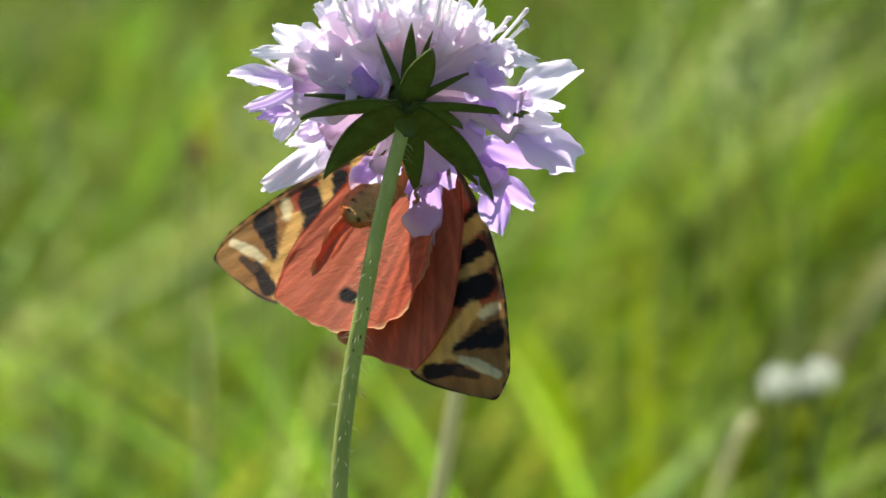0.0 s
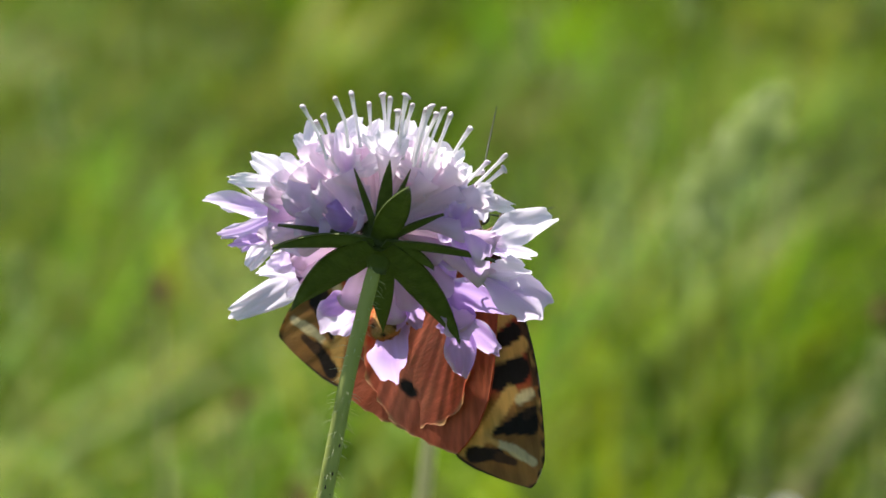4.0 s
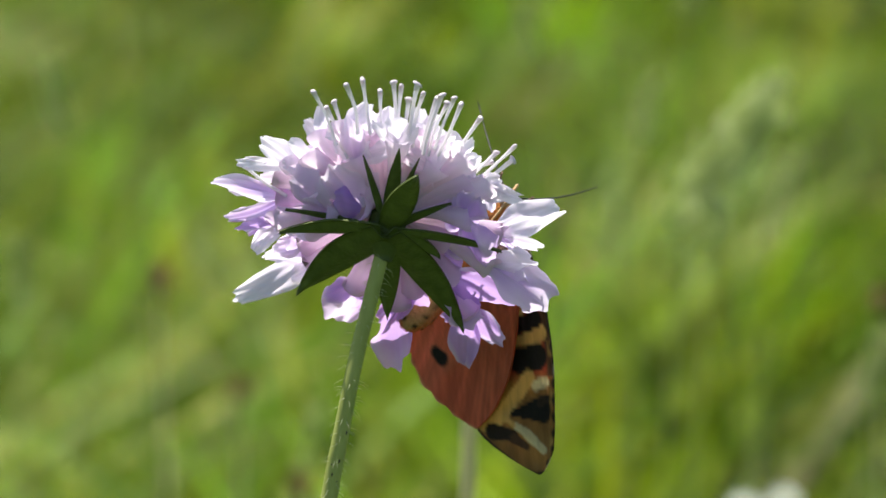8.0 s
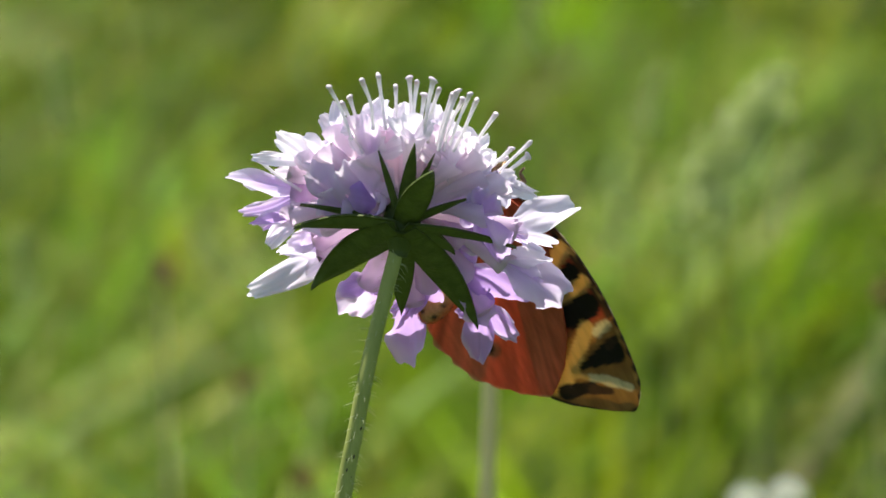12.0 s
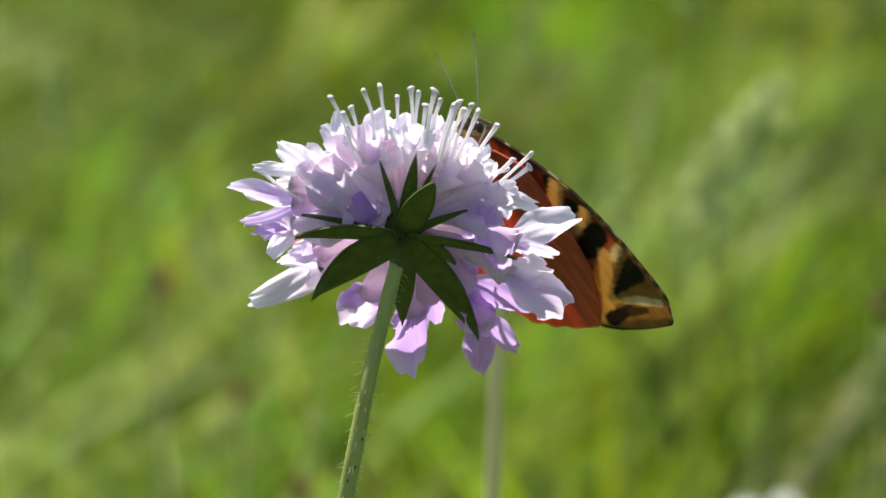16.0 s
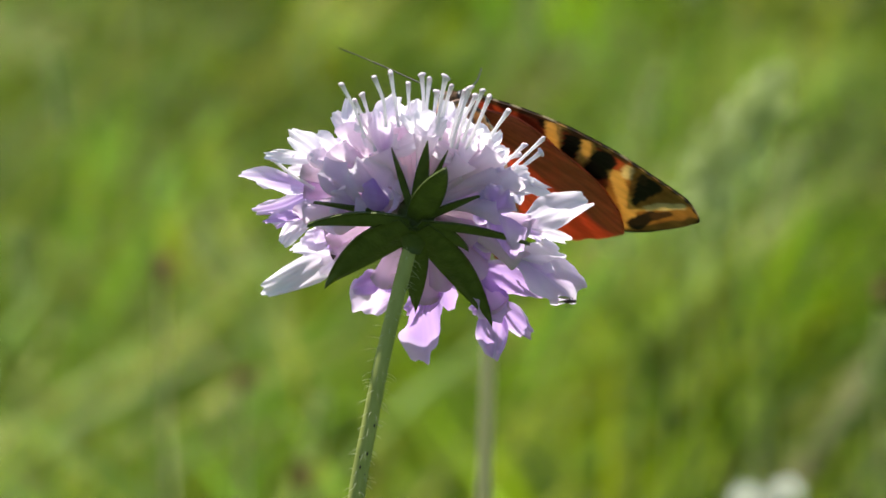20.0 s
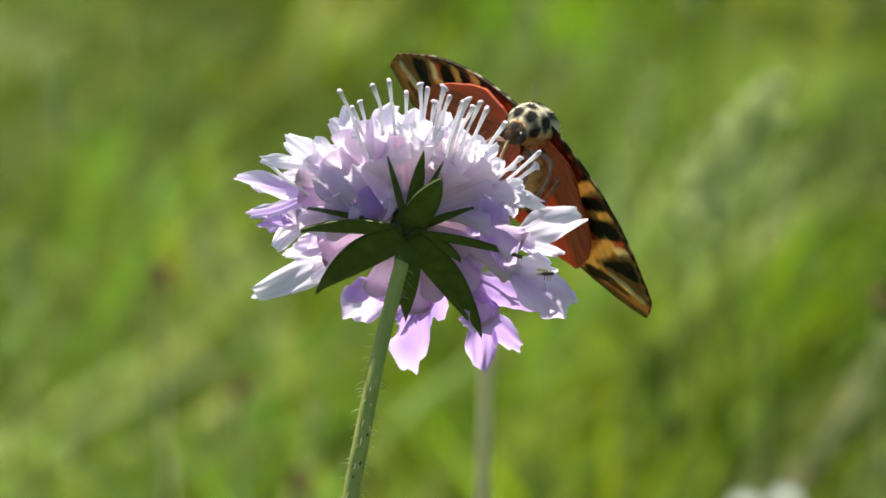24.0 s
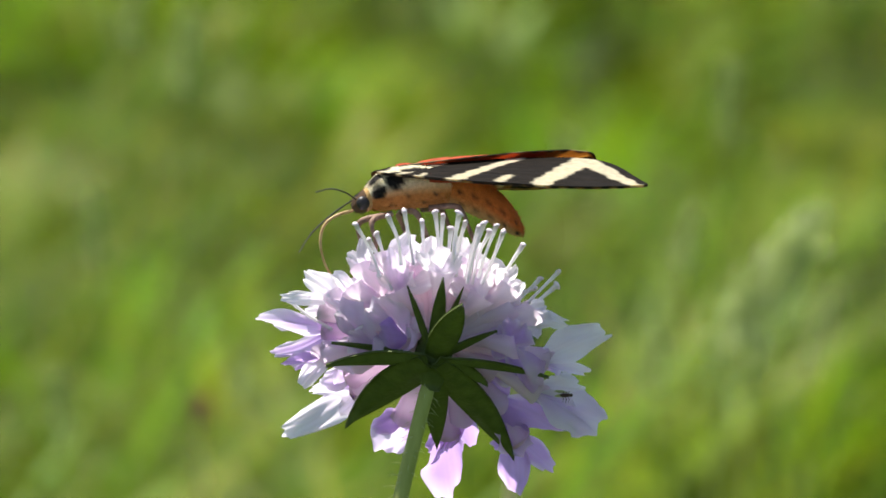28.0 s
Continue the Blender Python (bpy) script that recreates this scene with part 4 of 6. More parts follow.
def build_clover(at, height, size, lean):
    c = tagged(new("white_clover"), "white clover head on a thin green stem in the grass", "flower", "clovers in the grass")
    c.location = at
    v, f = tube(smooth_line([(0, 0, 0), (lean * 0.3, 0, height * 0.5), (lean, 0, height)], 12), [0.0012] * 12, 8)
    part("stem", mesh_of("stem", v, f, STEM), c)
    rng = random.Random(4)
    pieces = []
    for k in range(31):
        th, ph = math.acos(1 - 1.7 * (k + 0.5) / 31), k * 2.4
        d = Vector((math.sin(th) * math.cos(ph), math.sin(th) * math.sin(ph), math.cos(th)))
        o = d.orthogonal().normalized()
        pieces.append(blob(Vector((lean, 0, height)) + d * size * 0.55, (d * size * 0.5, o * size * 0.14, d.cross(o) * size * 0.14), 6, 6))
    v, f = join(pieces)
    part("flower_head", mesh_of("flower_head", v, f, CLOVER), c, "round white flower head")
    return c


def view_point(x, z, away):
    """A point of the meadow: right and up as seen from the camera in parts of the distance, and metres beyond the flower."""
    d = 0.754 + away
    return VIEW @ Vector((x * d, away, z * d))


def build_seed_head(x, z, away, length, lean, mat, label, wide=1.0):
    """A flowering grass stalk with a loose pale panicle, its head centred at the given point."""
    top = view_point(x, z, away)
    g = tagged(new("seed_head"), label, "grass", "flowering grasses in the meadow")
    g.location = (top.x - lean * 0.5, top.y, 0)
    rng = random.Random(int(x * 5000 + z * 900 + away * 77))
    head = Vector((lean * 0.5, 0, top.z))
    tip = head + Vector((lean * length * 4, 0, length * 0.5))
    low = head - Vector((lean * length * 4, 0, length * 0.5))
    v, f = tube(smooth_line([(0, 0, 0), (low.x * 0.6, 0, low.z * 0.6), low, tip], 16), [0.0004] * 16, 6)
    part("stem", mesh_of("stem", v, f, STEM), g)
    grains = []
    for k in range(110):
        s = rng.random()
        c = low.lerp(tip, s) + Vector((rng.gauss(0, 1), rng.gauss(0, 1), rng.gauss(0, 0.5))) * length * 0.09 * wide * (1.15 - s * 0.6)
        d = ((tip - low).normalized() + Vector((rng.gauss(0, 0.5), rng.gauss(0, 0.5), 0))).normalized()
        o = d.orthogonal().normalized()
        grains.append(blob(c, (d * length * 0.06 * wide, o * length * 0.022 * wide, d.cross(o) * length * 0.022 * wide), 5, 6))
    v, f = join(grains)
    tagged(part("panicle", mesh_of("panicle", v, f, mat), g, "loose pale seed panicle"), kind="stuff")


def build_dry_leaf(x, z, away, size):
    p = view_point(x, z, away)
    rng = random.Random(int(x * 4000 + z * 700))
    leaf = tagged(new("dry_leaf"), "withered reddish-brown leaf on a thin stalk among the grass", "leaf", "withered leaves in the meadow")
    leaf.location = (p.x, p.y, 0)
    v, f = tube(smooth_line([(0, 0, 0), (0.004, 0, p.z * 0.5), (0, 0, p.z)], 10), [0.0006] * 10, 6)
    part("stalk", mesh_of("stalk", v, f, STRAW), leaf)
    pv, pf, _ = petal_grid(size, size * 0.8, 0.4, -0.2, rng, 2)
    m = pose(0, 0, p.z - size * 0.4, 15, 10, 70)
    part("blade", mesh_of("blade", [m @ q for q in pv], pf, DRY), leaf, "curled brown leaf blade")


def build_bent_stem():
    g = tagged(new("grass_stem"), "pale bent grass stem leaning beside the clover", "grass")
    g.location = (-0.06, 0.58, 0)
    v, f = tube(smooth_line([(0, 0, 0), (0.062, 0, 0.17), (0.1054, -0.001, 0.290), (0.1112, 0.0015, 0.3000)], 20), [0.0009] * 18 + [0.0006, 0.0003], 8)
    part("stem", mesh_of("stem", v, f, STRAW), g)


def build_gnat():
    g = tagged(new("gnat"), "tiny dark gnat with clear wings", "insect")
    v, f = join([blob((0, 0, 0), ((0.55 * MM, 0, 0), (0, 0.22 * MM, 0), (0, 0, 0.24 * MM)), 7, 8), blob((0.62 * MM, 0, 0), ((0.2 * MM, 0, 0), (0, 0.2 * MM, 0), (0, 0, 0.2 * MM)), 6, 8)])
    part("body", mesh_of("body", v, f, GNAT), g, "dark brown body")
    for s in (1, -1):
        pts = [(0.3, 0.1), (-0.2, 0.45), (-0.9, 0.5), (-1.15, 0.3), (-0.6, 0.08)]
        v = [(x * MM, s * y * MM, z * MM) for z in (0.26, 0.29) for x, y in pts]
        part("wing", mesh_of("wing", v, [(0, 1, 2, 3, 4), (9, 8, 7, 6, 5)] + [(k, (k + 1) % 5, (k + 1) % 5 + 5, k + 5) for k in range(5)], HAIR, smooth=False), g, "clear wing")
    for k in range(6):
        s, x = (1 if k % 2 else -1), 0.35 - 0.3 * (k // 2)
        v, f = tube([(x * MM, s * 0.15 * MM, -0.1 * MM), ((x + 0.1) * MM, s * 0.5 * MM, 0), (x * MM, s * 0.7 * MM, -0.4 * MM)], [0.04 * MM, 0.035 * MM, 0.025 * MM], 5)
        part("leg", mesh_of("leg", v, f, GNAT), g)
    return g


build_ground()
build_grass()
flower = build_flower()
moth, wings = build_moth()
stalk = build_stalk()
build_bent_stem()
gnat = build_gnat()
for x, z, away, ln, lean in ((0.0385, 0.0112, 0.80, 0.028, 0.066), (0.0425, 0.0175, 0.84, 0.020, 0.07), (0.0240, 0.003, 1.05, 0.018, 0.0), (0.0285, 0.019, 1.1, 0.018, 0.02),
                             (-0.0535, 0.0215, 1.15, 0.022, -0.02), (-0.041, 0.045, 1.2, 0.024, 0.0), (-0.048, 0.051, 1.2, 0.020, 0.01), (0.034, 0.039, 1.1, 0.02, 0.0), (0.0595, -0.016, 0.7, 0.014, 0.02),
                             (-0.059, -0.003, 1.0, 0.016, 0.0), (0.012, 0.030, 1.3, 0.018, -0.03), (-0.018, -0.026, 0.95, 0.016, 0.02), (0.047, 0.008, 1.2, 0.02, 0.04)):
    build_seed_head(x, z, away, ln, lean, SEED, "flowering grass with a loose pale green seed panicle", 1.6 if lean > 0.062 else 1.0)
for x, z, away, size in ((-0.0393, -0.0042, 0.9, 0.007), (-0.0284, -0.0195, 0.95, 0.006), (-0.0205, -0.033, 0.9, 0.007), (0.060, -0.0075, 1.0, 0.006)):
    build_dry_leaf(x, z, away, size)
build_clover(Vector((0.0537, 0.602, 0.0)), 0.3035, 0.0038, 0.0035)
build_clover(Vector((0.0615, 0.608, 0.0)), 0.3035, 0.0038, 0.0035)

# ---- what moves ----
def motions():
    fore_l, hind_l, feel_l = wings["left"]
    fore_r, hind_r, feel_r = wings["right"]
    walk(flower, [
        (0, pose(-0.00747, 0.00030, 0.46171, -10.0, -5.5, 1.0)), (0.5, pose(-0.00743, 0.00032, 0.46183, -10.0, -5.2, 0.9)),
        (1, pose(-0.00664, 0.00030, 0.46167, -10.0, -3.4, 0.6)), (1.5, pose(-0.00606, 0.00031, 0.46175, -10.0, -2.6, 0.5)),
        (2, pose(-0.00788, 0.00032, 0.46183, -10.0, -3.0, 0.5)), (2.5, pose(-0.00811, 0.00034, 0.46191, -10.0, -3.0, 0.5)),
        (4.5, pose(-0.00638, 0.00033, 0.46185, -10.0, -1.4, 0.2)), (5, pose(-0.00674, 0.00032, 0.46179, -10.0, -1.7, 0.3)),
        (5.5, pose(-0.00619, 0.00031, 0.46177, -10.0, -1.3, 0.2)), (6, pose(-0.00499, 0.00030, 0.46167, -10.0, -0.2, 0.0)),
        (6.5, pose(-0.00615, 0.00034, 0.46192, -10.0, -0.4, 0.1)), (7, pose(-0.00651, 0.00032, 0.46181, -10.0, -0.6, 0.1)),
        (7.5, pose(-0.00552, 0.00031, 0.46174, -10.0, -0.1, 0.0)), (8, pose(-0.00589, 0.00032, 0.46183, -10.0, -0.1, 0.0)),
        (8.5, pose(-0.00400, 0.00030, 0.46172, -10.0, 0.5, -0.1)), (9, pose(-0.00428, 0.00031, 0.46178, -10.0, 0.4, -0.1)),
        (9.5, pose(-0.00523, 0.00031, 0.46175, -10.0, 0.2, -0.0)), (10, pose(-0.00459, 0.00033, 0.46185, -10.0, 0.3, -0.1)),
        (10.5, pose(-0.00323, 0.00026, 0.46145, -10.0, 0.9, -0.2)), (11, pose(-0.00370, 0.00029, 0.46166, -10.0, 0.8, -0.1)),
        (11.5, pose(-0.00438, 0.00029, 0.46166, -10.0, 0.5, -0.1)), (12, pose(-0.00471, 0.00030, 0.46167, -10.0, 0.2, -0.0)),
        (12.5, pose(-0.00449, 0.00028, 0.46161, -10.0, 0.4, -0.1)), (14.5, pose(-0.00337, 0.00030, 0.46171, -10.0, 0.4, -0.1)),
        (15, pose(-0.00371, 0.00030, 0.46171, -10.0, 0.3, -0.0)), (15.5, pose(-0.00409, 0.00030, 0.46170, -10.0, 0.2, -0.0)),
        (16, pose(-0.00433, 0.00031, 0.46174, -10.0, 0.4, -0.1)), (16.5, pose(-0.00332, 0.00030, 0.46168, -10.0, 0.8, -0.1)),
        (17, pose(-0.00304, 0.00029, 0.46162, -10.0, 0.8, -0.1)), (17.5, pose(-0.00245, 0.00027, 0.46155, -10.0, 0.7, -0.1)),
        (18, pose(-0.00436, 0.00034, 0.46191, -10.0, -0.1, 0.0)), (18.5, pose(-0.00350, 0.00029, 0.46164, -10.0, 0.4, -0.1)),
        (19, pose(-0.00292, 0.00030, 0.46172, -10.0, 0.5, -0.1)), (19.5, pose(-0.00255, 0.00028, 0.46160, -10.0, 0.6, -0.1)),
        (20, pose(-0.00322, 0.00030, 0.46170, -10.0, -0.2, 0.0)), (20.5, pose(-0.00346, 0.00029, 0.46165, -10.0, -0.1, 0.0)),
        (21, pose(-0.00272, 0.00030, 0.46173, -10.0, 0.3, -0.1)), (21.5, pose(-0.00410, 0.00032, 0.46181, -10.0, -0.1, 0.0)),
        (23.5, pose(-0.00333, 0.00027, 0.46153, -10.0, 1.7, -0.3)), (24, pose(-0.00374, 0.00029, 0.46164, -10.0, 1.8, -0.3)),
        (24.5, pose(-0.00391, 0.00025, 0.46143, -10.0, 1.9, -0.3)), (25, pose(-0.00425, 0.00028, 0.46162, -10.0, 1.3, -0.2)),
        (25.5, pose(-0.00410, 0.00030, 0.46173, -10.0, 1.5, -0.3)), (26, pose(-0.00430, 0.00035, 0.46197, -10.0, 0.5, -0.1)),
        (26.5, pose(-0.00330, 0.00031, 0.46179, -10.0, 0.6, -0.1)), (27, pose(-0.00580, 0.00042, 0.46237, -10.0, -2.6, 0.5)),
        (27.5, pose(-0.00585, 0.00037, 0.46210, -10.0, -2.1, 0.4)), (28, pose(-0.00518, 0.00035, 0.46200, -10.0, -2.1, 0.4)),
    ])
    walk(flower_stem, [
        (0, pose(0, 0, 0, 0, 5.27, 0)), (0.5, pose(0, 0, 0, 0, 5.06, 0)), (1, pose(0, 0, 0, 0, 3.28, 0)), (1.5, pose(0, 0, 0, 0, 2.48, 0)), (2, pose(0, 0, 0, 0, 2.88, 0)),
        (2.5, pose(0, 0, 0, 0, 2.89, 0)), (4.5, pose(0, 0, 0, 0, 1.36, 0)), (5, pose(0, 0, 0, 0, 1.67, 0)), (5.5, pose(0, 0, 0, 0, 1.22, 0)),
        (6, pose(0, 0, 0, 0, 0.17, 0)), (6.5, pose(0, 0, 0, 0, 0.42, 0)), (7, pose(0, 0, 0, 0, 0.62, 0)), (7.5, pose(0, 0, 0, 0, 0.12, 0)), (8, pose(0, 0, 0, 0, 0.07, 0)),
        (8.5, pose(0, 0, 0, 0, -0.53, 0)), (9, pose(0, 0, 0, 0, -0.40, 0)), (9.5, pose(0, 0, 0, 0, -0.16, 0)), (10, pose(0, 0, 0, 0, -0.34, 0)),
        (10.5, pose(0, 0, 0, 0, -0.84, 0)), (11, pose(0, 0, 0, 0, -0.81, 0)), (11.5, pose(0, 0, 0, 0, -0.44, 0)), (12, pose(0, 0, 0, 0, -0.19, 0)),
        (12.5, pose(0, 0, 0, 0, -0.37, 0)), (14.5, pose(0, 0, 0, 0, -0.38, 0)), (15, pose(0, 0, 0, 0, -0.26, 0)), (15.5, pose(0, 0, 0, 0, -0.18, 0)),
        (16, pose(0, 0, 0, 0, -0.39, 0)), (16.5, pose(0, 0, 0, 0, -0.76, 0)), (17, pose(0, 0, 0, 0, -0.78, 0)), (17.5, pose(0, 0, 0, 0, -0.70, 0)),
        (18, pose(0, 0, 0, 0, 0.05, 0)), (18.5, pose(0, 0, 0, 0, -0.35, 0)), (19, pose(0, 0, 0, 0, -0.45, 0)), (19.5, pose(0, 0, 0, 0, -0.57, 0)),
        (20, pose(0, 0, 0, 0, 0.23, 0)), (20.5, pose(0, 0, 0, 0, 0.12, 0)), (21, pose(0, 0, 0, 0, -0.32, 0)), (21.5, pose(0, 0, 0, 0, 0.13, 0)),
        (23.5, pose(0, 0, 0, 0, -1.65, 0)), (24, pose(0, 0, 0, 0, -1.74, 0)), (24.5, pose(0, 0, 0, 0, -1.83, 0)), (25, pose(0, 0, 0, 0, -1.30, 0)),
        (25.5, pose(0, 0, 0, 0, -1.46, 0)), (26, pose(0, 0, 0, 0, -0.49, 0)), (26.5, pose(0, 0, 0, 0, -0.61, 0)), (27, pose(0, 0, 0, 0, 2.49, 0)),
        (27.5, pose(0, 0, 0, 0, 2.00, 0)), (28, pose(0, 0, 0, 0, 2.07, 0)),
    ])
    walk(stalk, [
        (0, pose(-0.0667, 0.2600, -0.0703, 0, 8.0, 0)), (1, pose(-0.0945, 0.2600, -0.0703, 0, 12.0, 0)), (2, pose(-0.0642, 0.2600, -0.0703, 0, 8.0, 0)),
        (5, pose(-0.0267, 0.2600, -0.0703, 0, 3.0, 0)), (6, pose(-0.0000, 0.2600, -0.0703, 0, 0.0, 0)), (8, pose(0.0025, 0.2600, -0.0703, 0, 0.0, 0)),
        (9, pose(0.0045, 0.2600, -0.0703, 0, 0.0, 0)), (11, pose(0.0055, 0.2600, -0.0703, 0, 0.0, 0)), (12, pose(0.0048, 0.2600, -0.0703, 0, 0.0, 0)),
        (15, pose(0.0065, 0.2600, -0.0703, 0, 0.0, 0)), (17, pose(0.0050, 0.2600, -0.0703, 0, 0.0, 0)), (20, pose(0.0045, 0.2600, -0.0703, 0, 0.0, 0)),
        (21, pose(0.0120, 0.2600, -0.0703, 0, 0.0, 0)), (24, pose(0.0045, 0.2600, -0.0703, 0, 0.0, 0)), (25, pose(0.0053, 0.2600, -0.0703, 0, 0.0, 0)),
        (26, pose(0.0035, 0.2600, -0.0703, 0, 0.0, 0)), (28, pose(0.0025, 0.2600, -0.0703, 0, 0.0, 0)),
    ])
    walk(moth, [
        (0, pose(-0.00708, 0.01639, 0.45298, -122.7, -31.8, 39.4)), (0.5, pose(-0.00753, 0.01632, 0.45337, -123.0, -33.1, 38.7)),
        (1, pose(-0.00392, 0.01747, 0.45657, -122.8, -49.3, 33.2)), (1.5, pose(-0.00223, 0.01766, 0.45729, -117.6, -48.2, 27.2)),
        (2, pose(-0.00397, 0.01770, 0.45753, -116.4, -49.3, 25.9)), (2.5, pose(-0.00395, 0.01772, 0.45723, -116.6, -47.2, 26.6)),
        (4.5, pose(0.00091, 0.01799, 0.45806, -115.6, -44.8, 25.9)), (5, pose(0.00046, 0.01769, 0.45773, -119.5, -45.6, 30.6)),
        (5.5, pose(0.00121, 0.01761, 0.45714, -117.9, -44.7, 28.9)), (6, pose(0.00476, 0.01841, 0.45839, -113.0, -47.3, 22.0)),
        (6.5, pose(0.00313, 0.01810, 0.45852, -118.3, -50.0, 28.1)), (7, pose(0.00264, 0.01815, 0.45815, -117.7, -50.3, 27.4)),
        (7.5, pose(0.00370, 0.01840, 0.45800, -111.8, -49.2, 20.1)), (8, pose(0.00350, 0.01827, 0.45798, -113.1, -48.5, 21.8)),
        (8.5, pose(0.00499, 0.01838, 0.45762, -108.3, -44.0, 16.0)), (9, pose(0.00471, 0.01856, 0.45771, -106.9, -47.4, 13.9)),
        (9.5, pose(0.00378, 0.01853, 0.45798, -110.4, -50.3, 18.2)), (10, pose(0.00443, 0.01896, 0.45874, -106.3, -51.4, 12.9)),
        (10.5, pose(0.00595, 0.01899, 0.45858, -105.2, -48.2, 11.4)), (11, pose(0.00540, 0.01867, 0.45894, -112.3, -51.9, 20.5)),
        (11.5, pose(0.00424, 0.01866, 0.45934, -116.4, -55.2, 25.1)), (12, pose(0.00324, 0.01870, 0.45947, -119.1, -59.6, 27.9)),
        (12.5, pose(0.00286, 0.01941, 0.46040, -114.9, -65.5, 22.9)), (14.5, pose(0.00404, 0.01947, 0.46335, -166.5, -63.9, 60.0)),
        (15, pose(0.00333, 0.01938, 0.46272, -169.8, -65.8, 63.6)), (15.5, pose(0.00275, 0.02004, 0.46506, -178.2, -70.7, 72.7)),
        (16, pose(0.00269, 0.02010, 0.46477, 174.7, -72.9, 80.3)), (16.5, pose(0.00384, 0.01997, 0.46377, 161.3, -74.2, 94.2)),
        (17, pose(0.00451, 0.02009, 0.46432, 155.3, -74.0, 100.4)), (17.5, pose(0.00382, 0.01998, 0.46351, 138.9, -75.0, 117.3)),
        (18, pose(0.00085, 0.02057, 0.46507, 125.4, -74.1, 130.2)), (18.5, pose(0.00230, 0.02062, 0.46535, 116.8, -73.4, 138.7)),
        (19, pose(0.00373, 0.02075, 0.46495, 107.8, -72.0, 147.1)), (19.5, pose(0.00474, 0.02070, 0.46452, 96.8, -69.7, 157.1)),
        (20, pose(0.00320, 0.02133, 0.46655, 85.4, -65.3, 166.3)), (20.5, pose(0.00226, 0.02142, 0.46585, 79.6, -65.9, 171.8)),
        (21, pose(0.00480, 0.02164, 0.46573, 71.0, -71.8, 178.4)), (21.5, pose(0.00478, 0.02320, 0.46720, 44.5, -63.9, -157.6)),
        (23.5, pose(0.00891, 0.01714, 0.47080, -17.5, -6.4, -108.9)), (23.7, pose(0.00951, 0.01700, 0.47005, -17.5, -6.4, -108.9)),
        (23.85, pose(0.00801, 0.01701, 0.47010, -17.5, -6.4, -108.9)), (24, pose(0.00921, 0.01701, 0.47010, -17.5, -6.4, -108.9)),
        (24.1, pose(0.00951, 0.01689, 0.46941, -17.5, -6.4, -108.9)), (24.3, pose(0.00921, 0.01707, 0.47045, -17.5, -6.4, -108.9)),
        (24.5, pose(0.00860, 0.01625, 0.47152, -17.5, -6.4, -108.9)), (24.7, pose(0.00880, 0.01637, 0.47224, -11.8, -12.1, -115.8)),
        (24.85, pose(0.00682, 0.01561, 0.47367, -11.8, -12.1, -115.8)), (25, pose(0.00684, 0.01554, 0.47329, -11.8, -12.1, -115.8)),
        (25.2, pose(0.00694, 0.01566, 0.47397, -11.8, -12.1, -115.8)), (25.35, pose(0.00680, 0.01472, 0.47437, -6.4, -11.5, -122.7)),
        (25.5, pose(0.00529, 0.01480, 0.47485, -6.4, -11.5, -122.7)), (25.6, pose(0.00509, 0.01480, 0.47483, -6.4, -11.5, -122.7)),
        (25.8, pose(0.00373, 0.01387, 0.47530, 3.6, -12.9, -137.5)), (25.9, pose(0.00306, 0.01391, 0.47552, 3.6, -12.9, -137.5)),
        (26, pose(0.00268, 0.01390, 0.47550, 3.6, -12.9, -137.5)), (26.1, pose(0.00189, 0.01395, 0.47575, 3.6, -12.9, -137.5)),
        (26.2, pose(0.00288, 0.01298, 0.47603, 3.6, -12.9, -137.5)), (26.4, pose(0.00261, 0.01323, 0.47742, 5.4, -14.6, -146.5)),
        (26.5, pose(-0.00027, 0.01337, 0.47826, 5.4, -14.6, -146.5)), (26.6, pose(-0.00271, 0.01251, 0.47912, 8.5, -8.1, -149.5)),
        (26.7, pose(-0.00514, 0.01249, 0.47901, 8.5, -8.1, -149.5)), (26.8, pose(-0.00865, 0.01128, 0.47768, 11.0, 6.3, -162.1)),
        (26.9, pose(-0.00811, 0.01125, 0.47752, 11.0, 6.3, -162.1)), (27, pose(-0.00829, 0.01128, 0.47771, 11.0, 6.3, -162.1)),
        (27.2, pose(-0.00748, 0.01189, 0.48115, 11.0, 6.3, -162.1)), (27.3, pose(-0.00817, 0.01210, 0.48238, 11.0, 6.3, -162.1)),
        (27.4, pose(-0.00768, 0.01180, 0.48068, 11.0, 6.3, -162.1)), (27.5, pose(-0.00807, 0.01127, 0.47763, 11.0, 6.3, -162.1)),
        (27.7, pose(-0.00725, 0.01074, 0.47462, 11.0, 6.3, -162.1)), (27.8, pose(-0.00687, 0.01107, 0.47651, 11.0, 6.3, -162.1)),
        (27.9, pose(-0.00750, 0.01130, 0.47781, 11.0, 6.3, -162.1)), (28, pose(-0.00789, 0.01139, 0.47830, 11.0, 6.3, -162.1)),
    ])
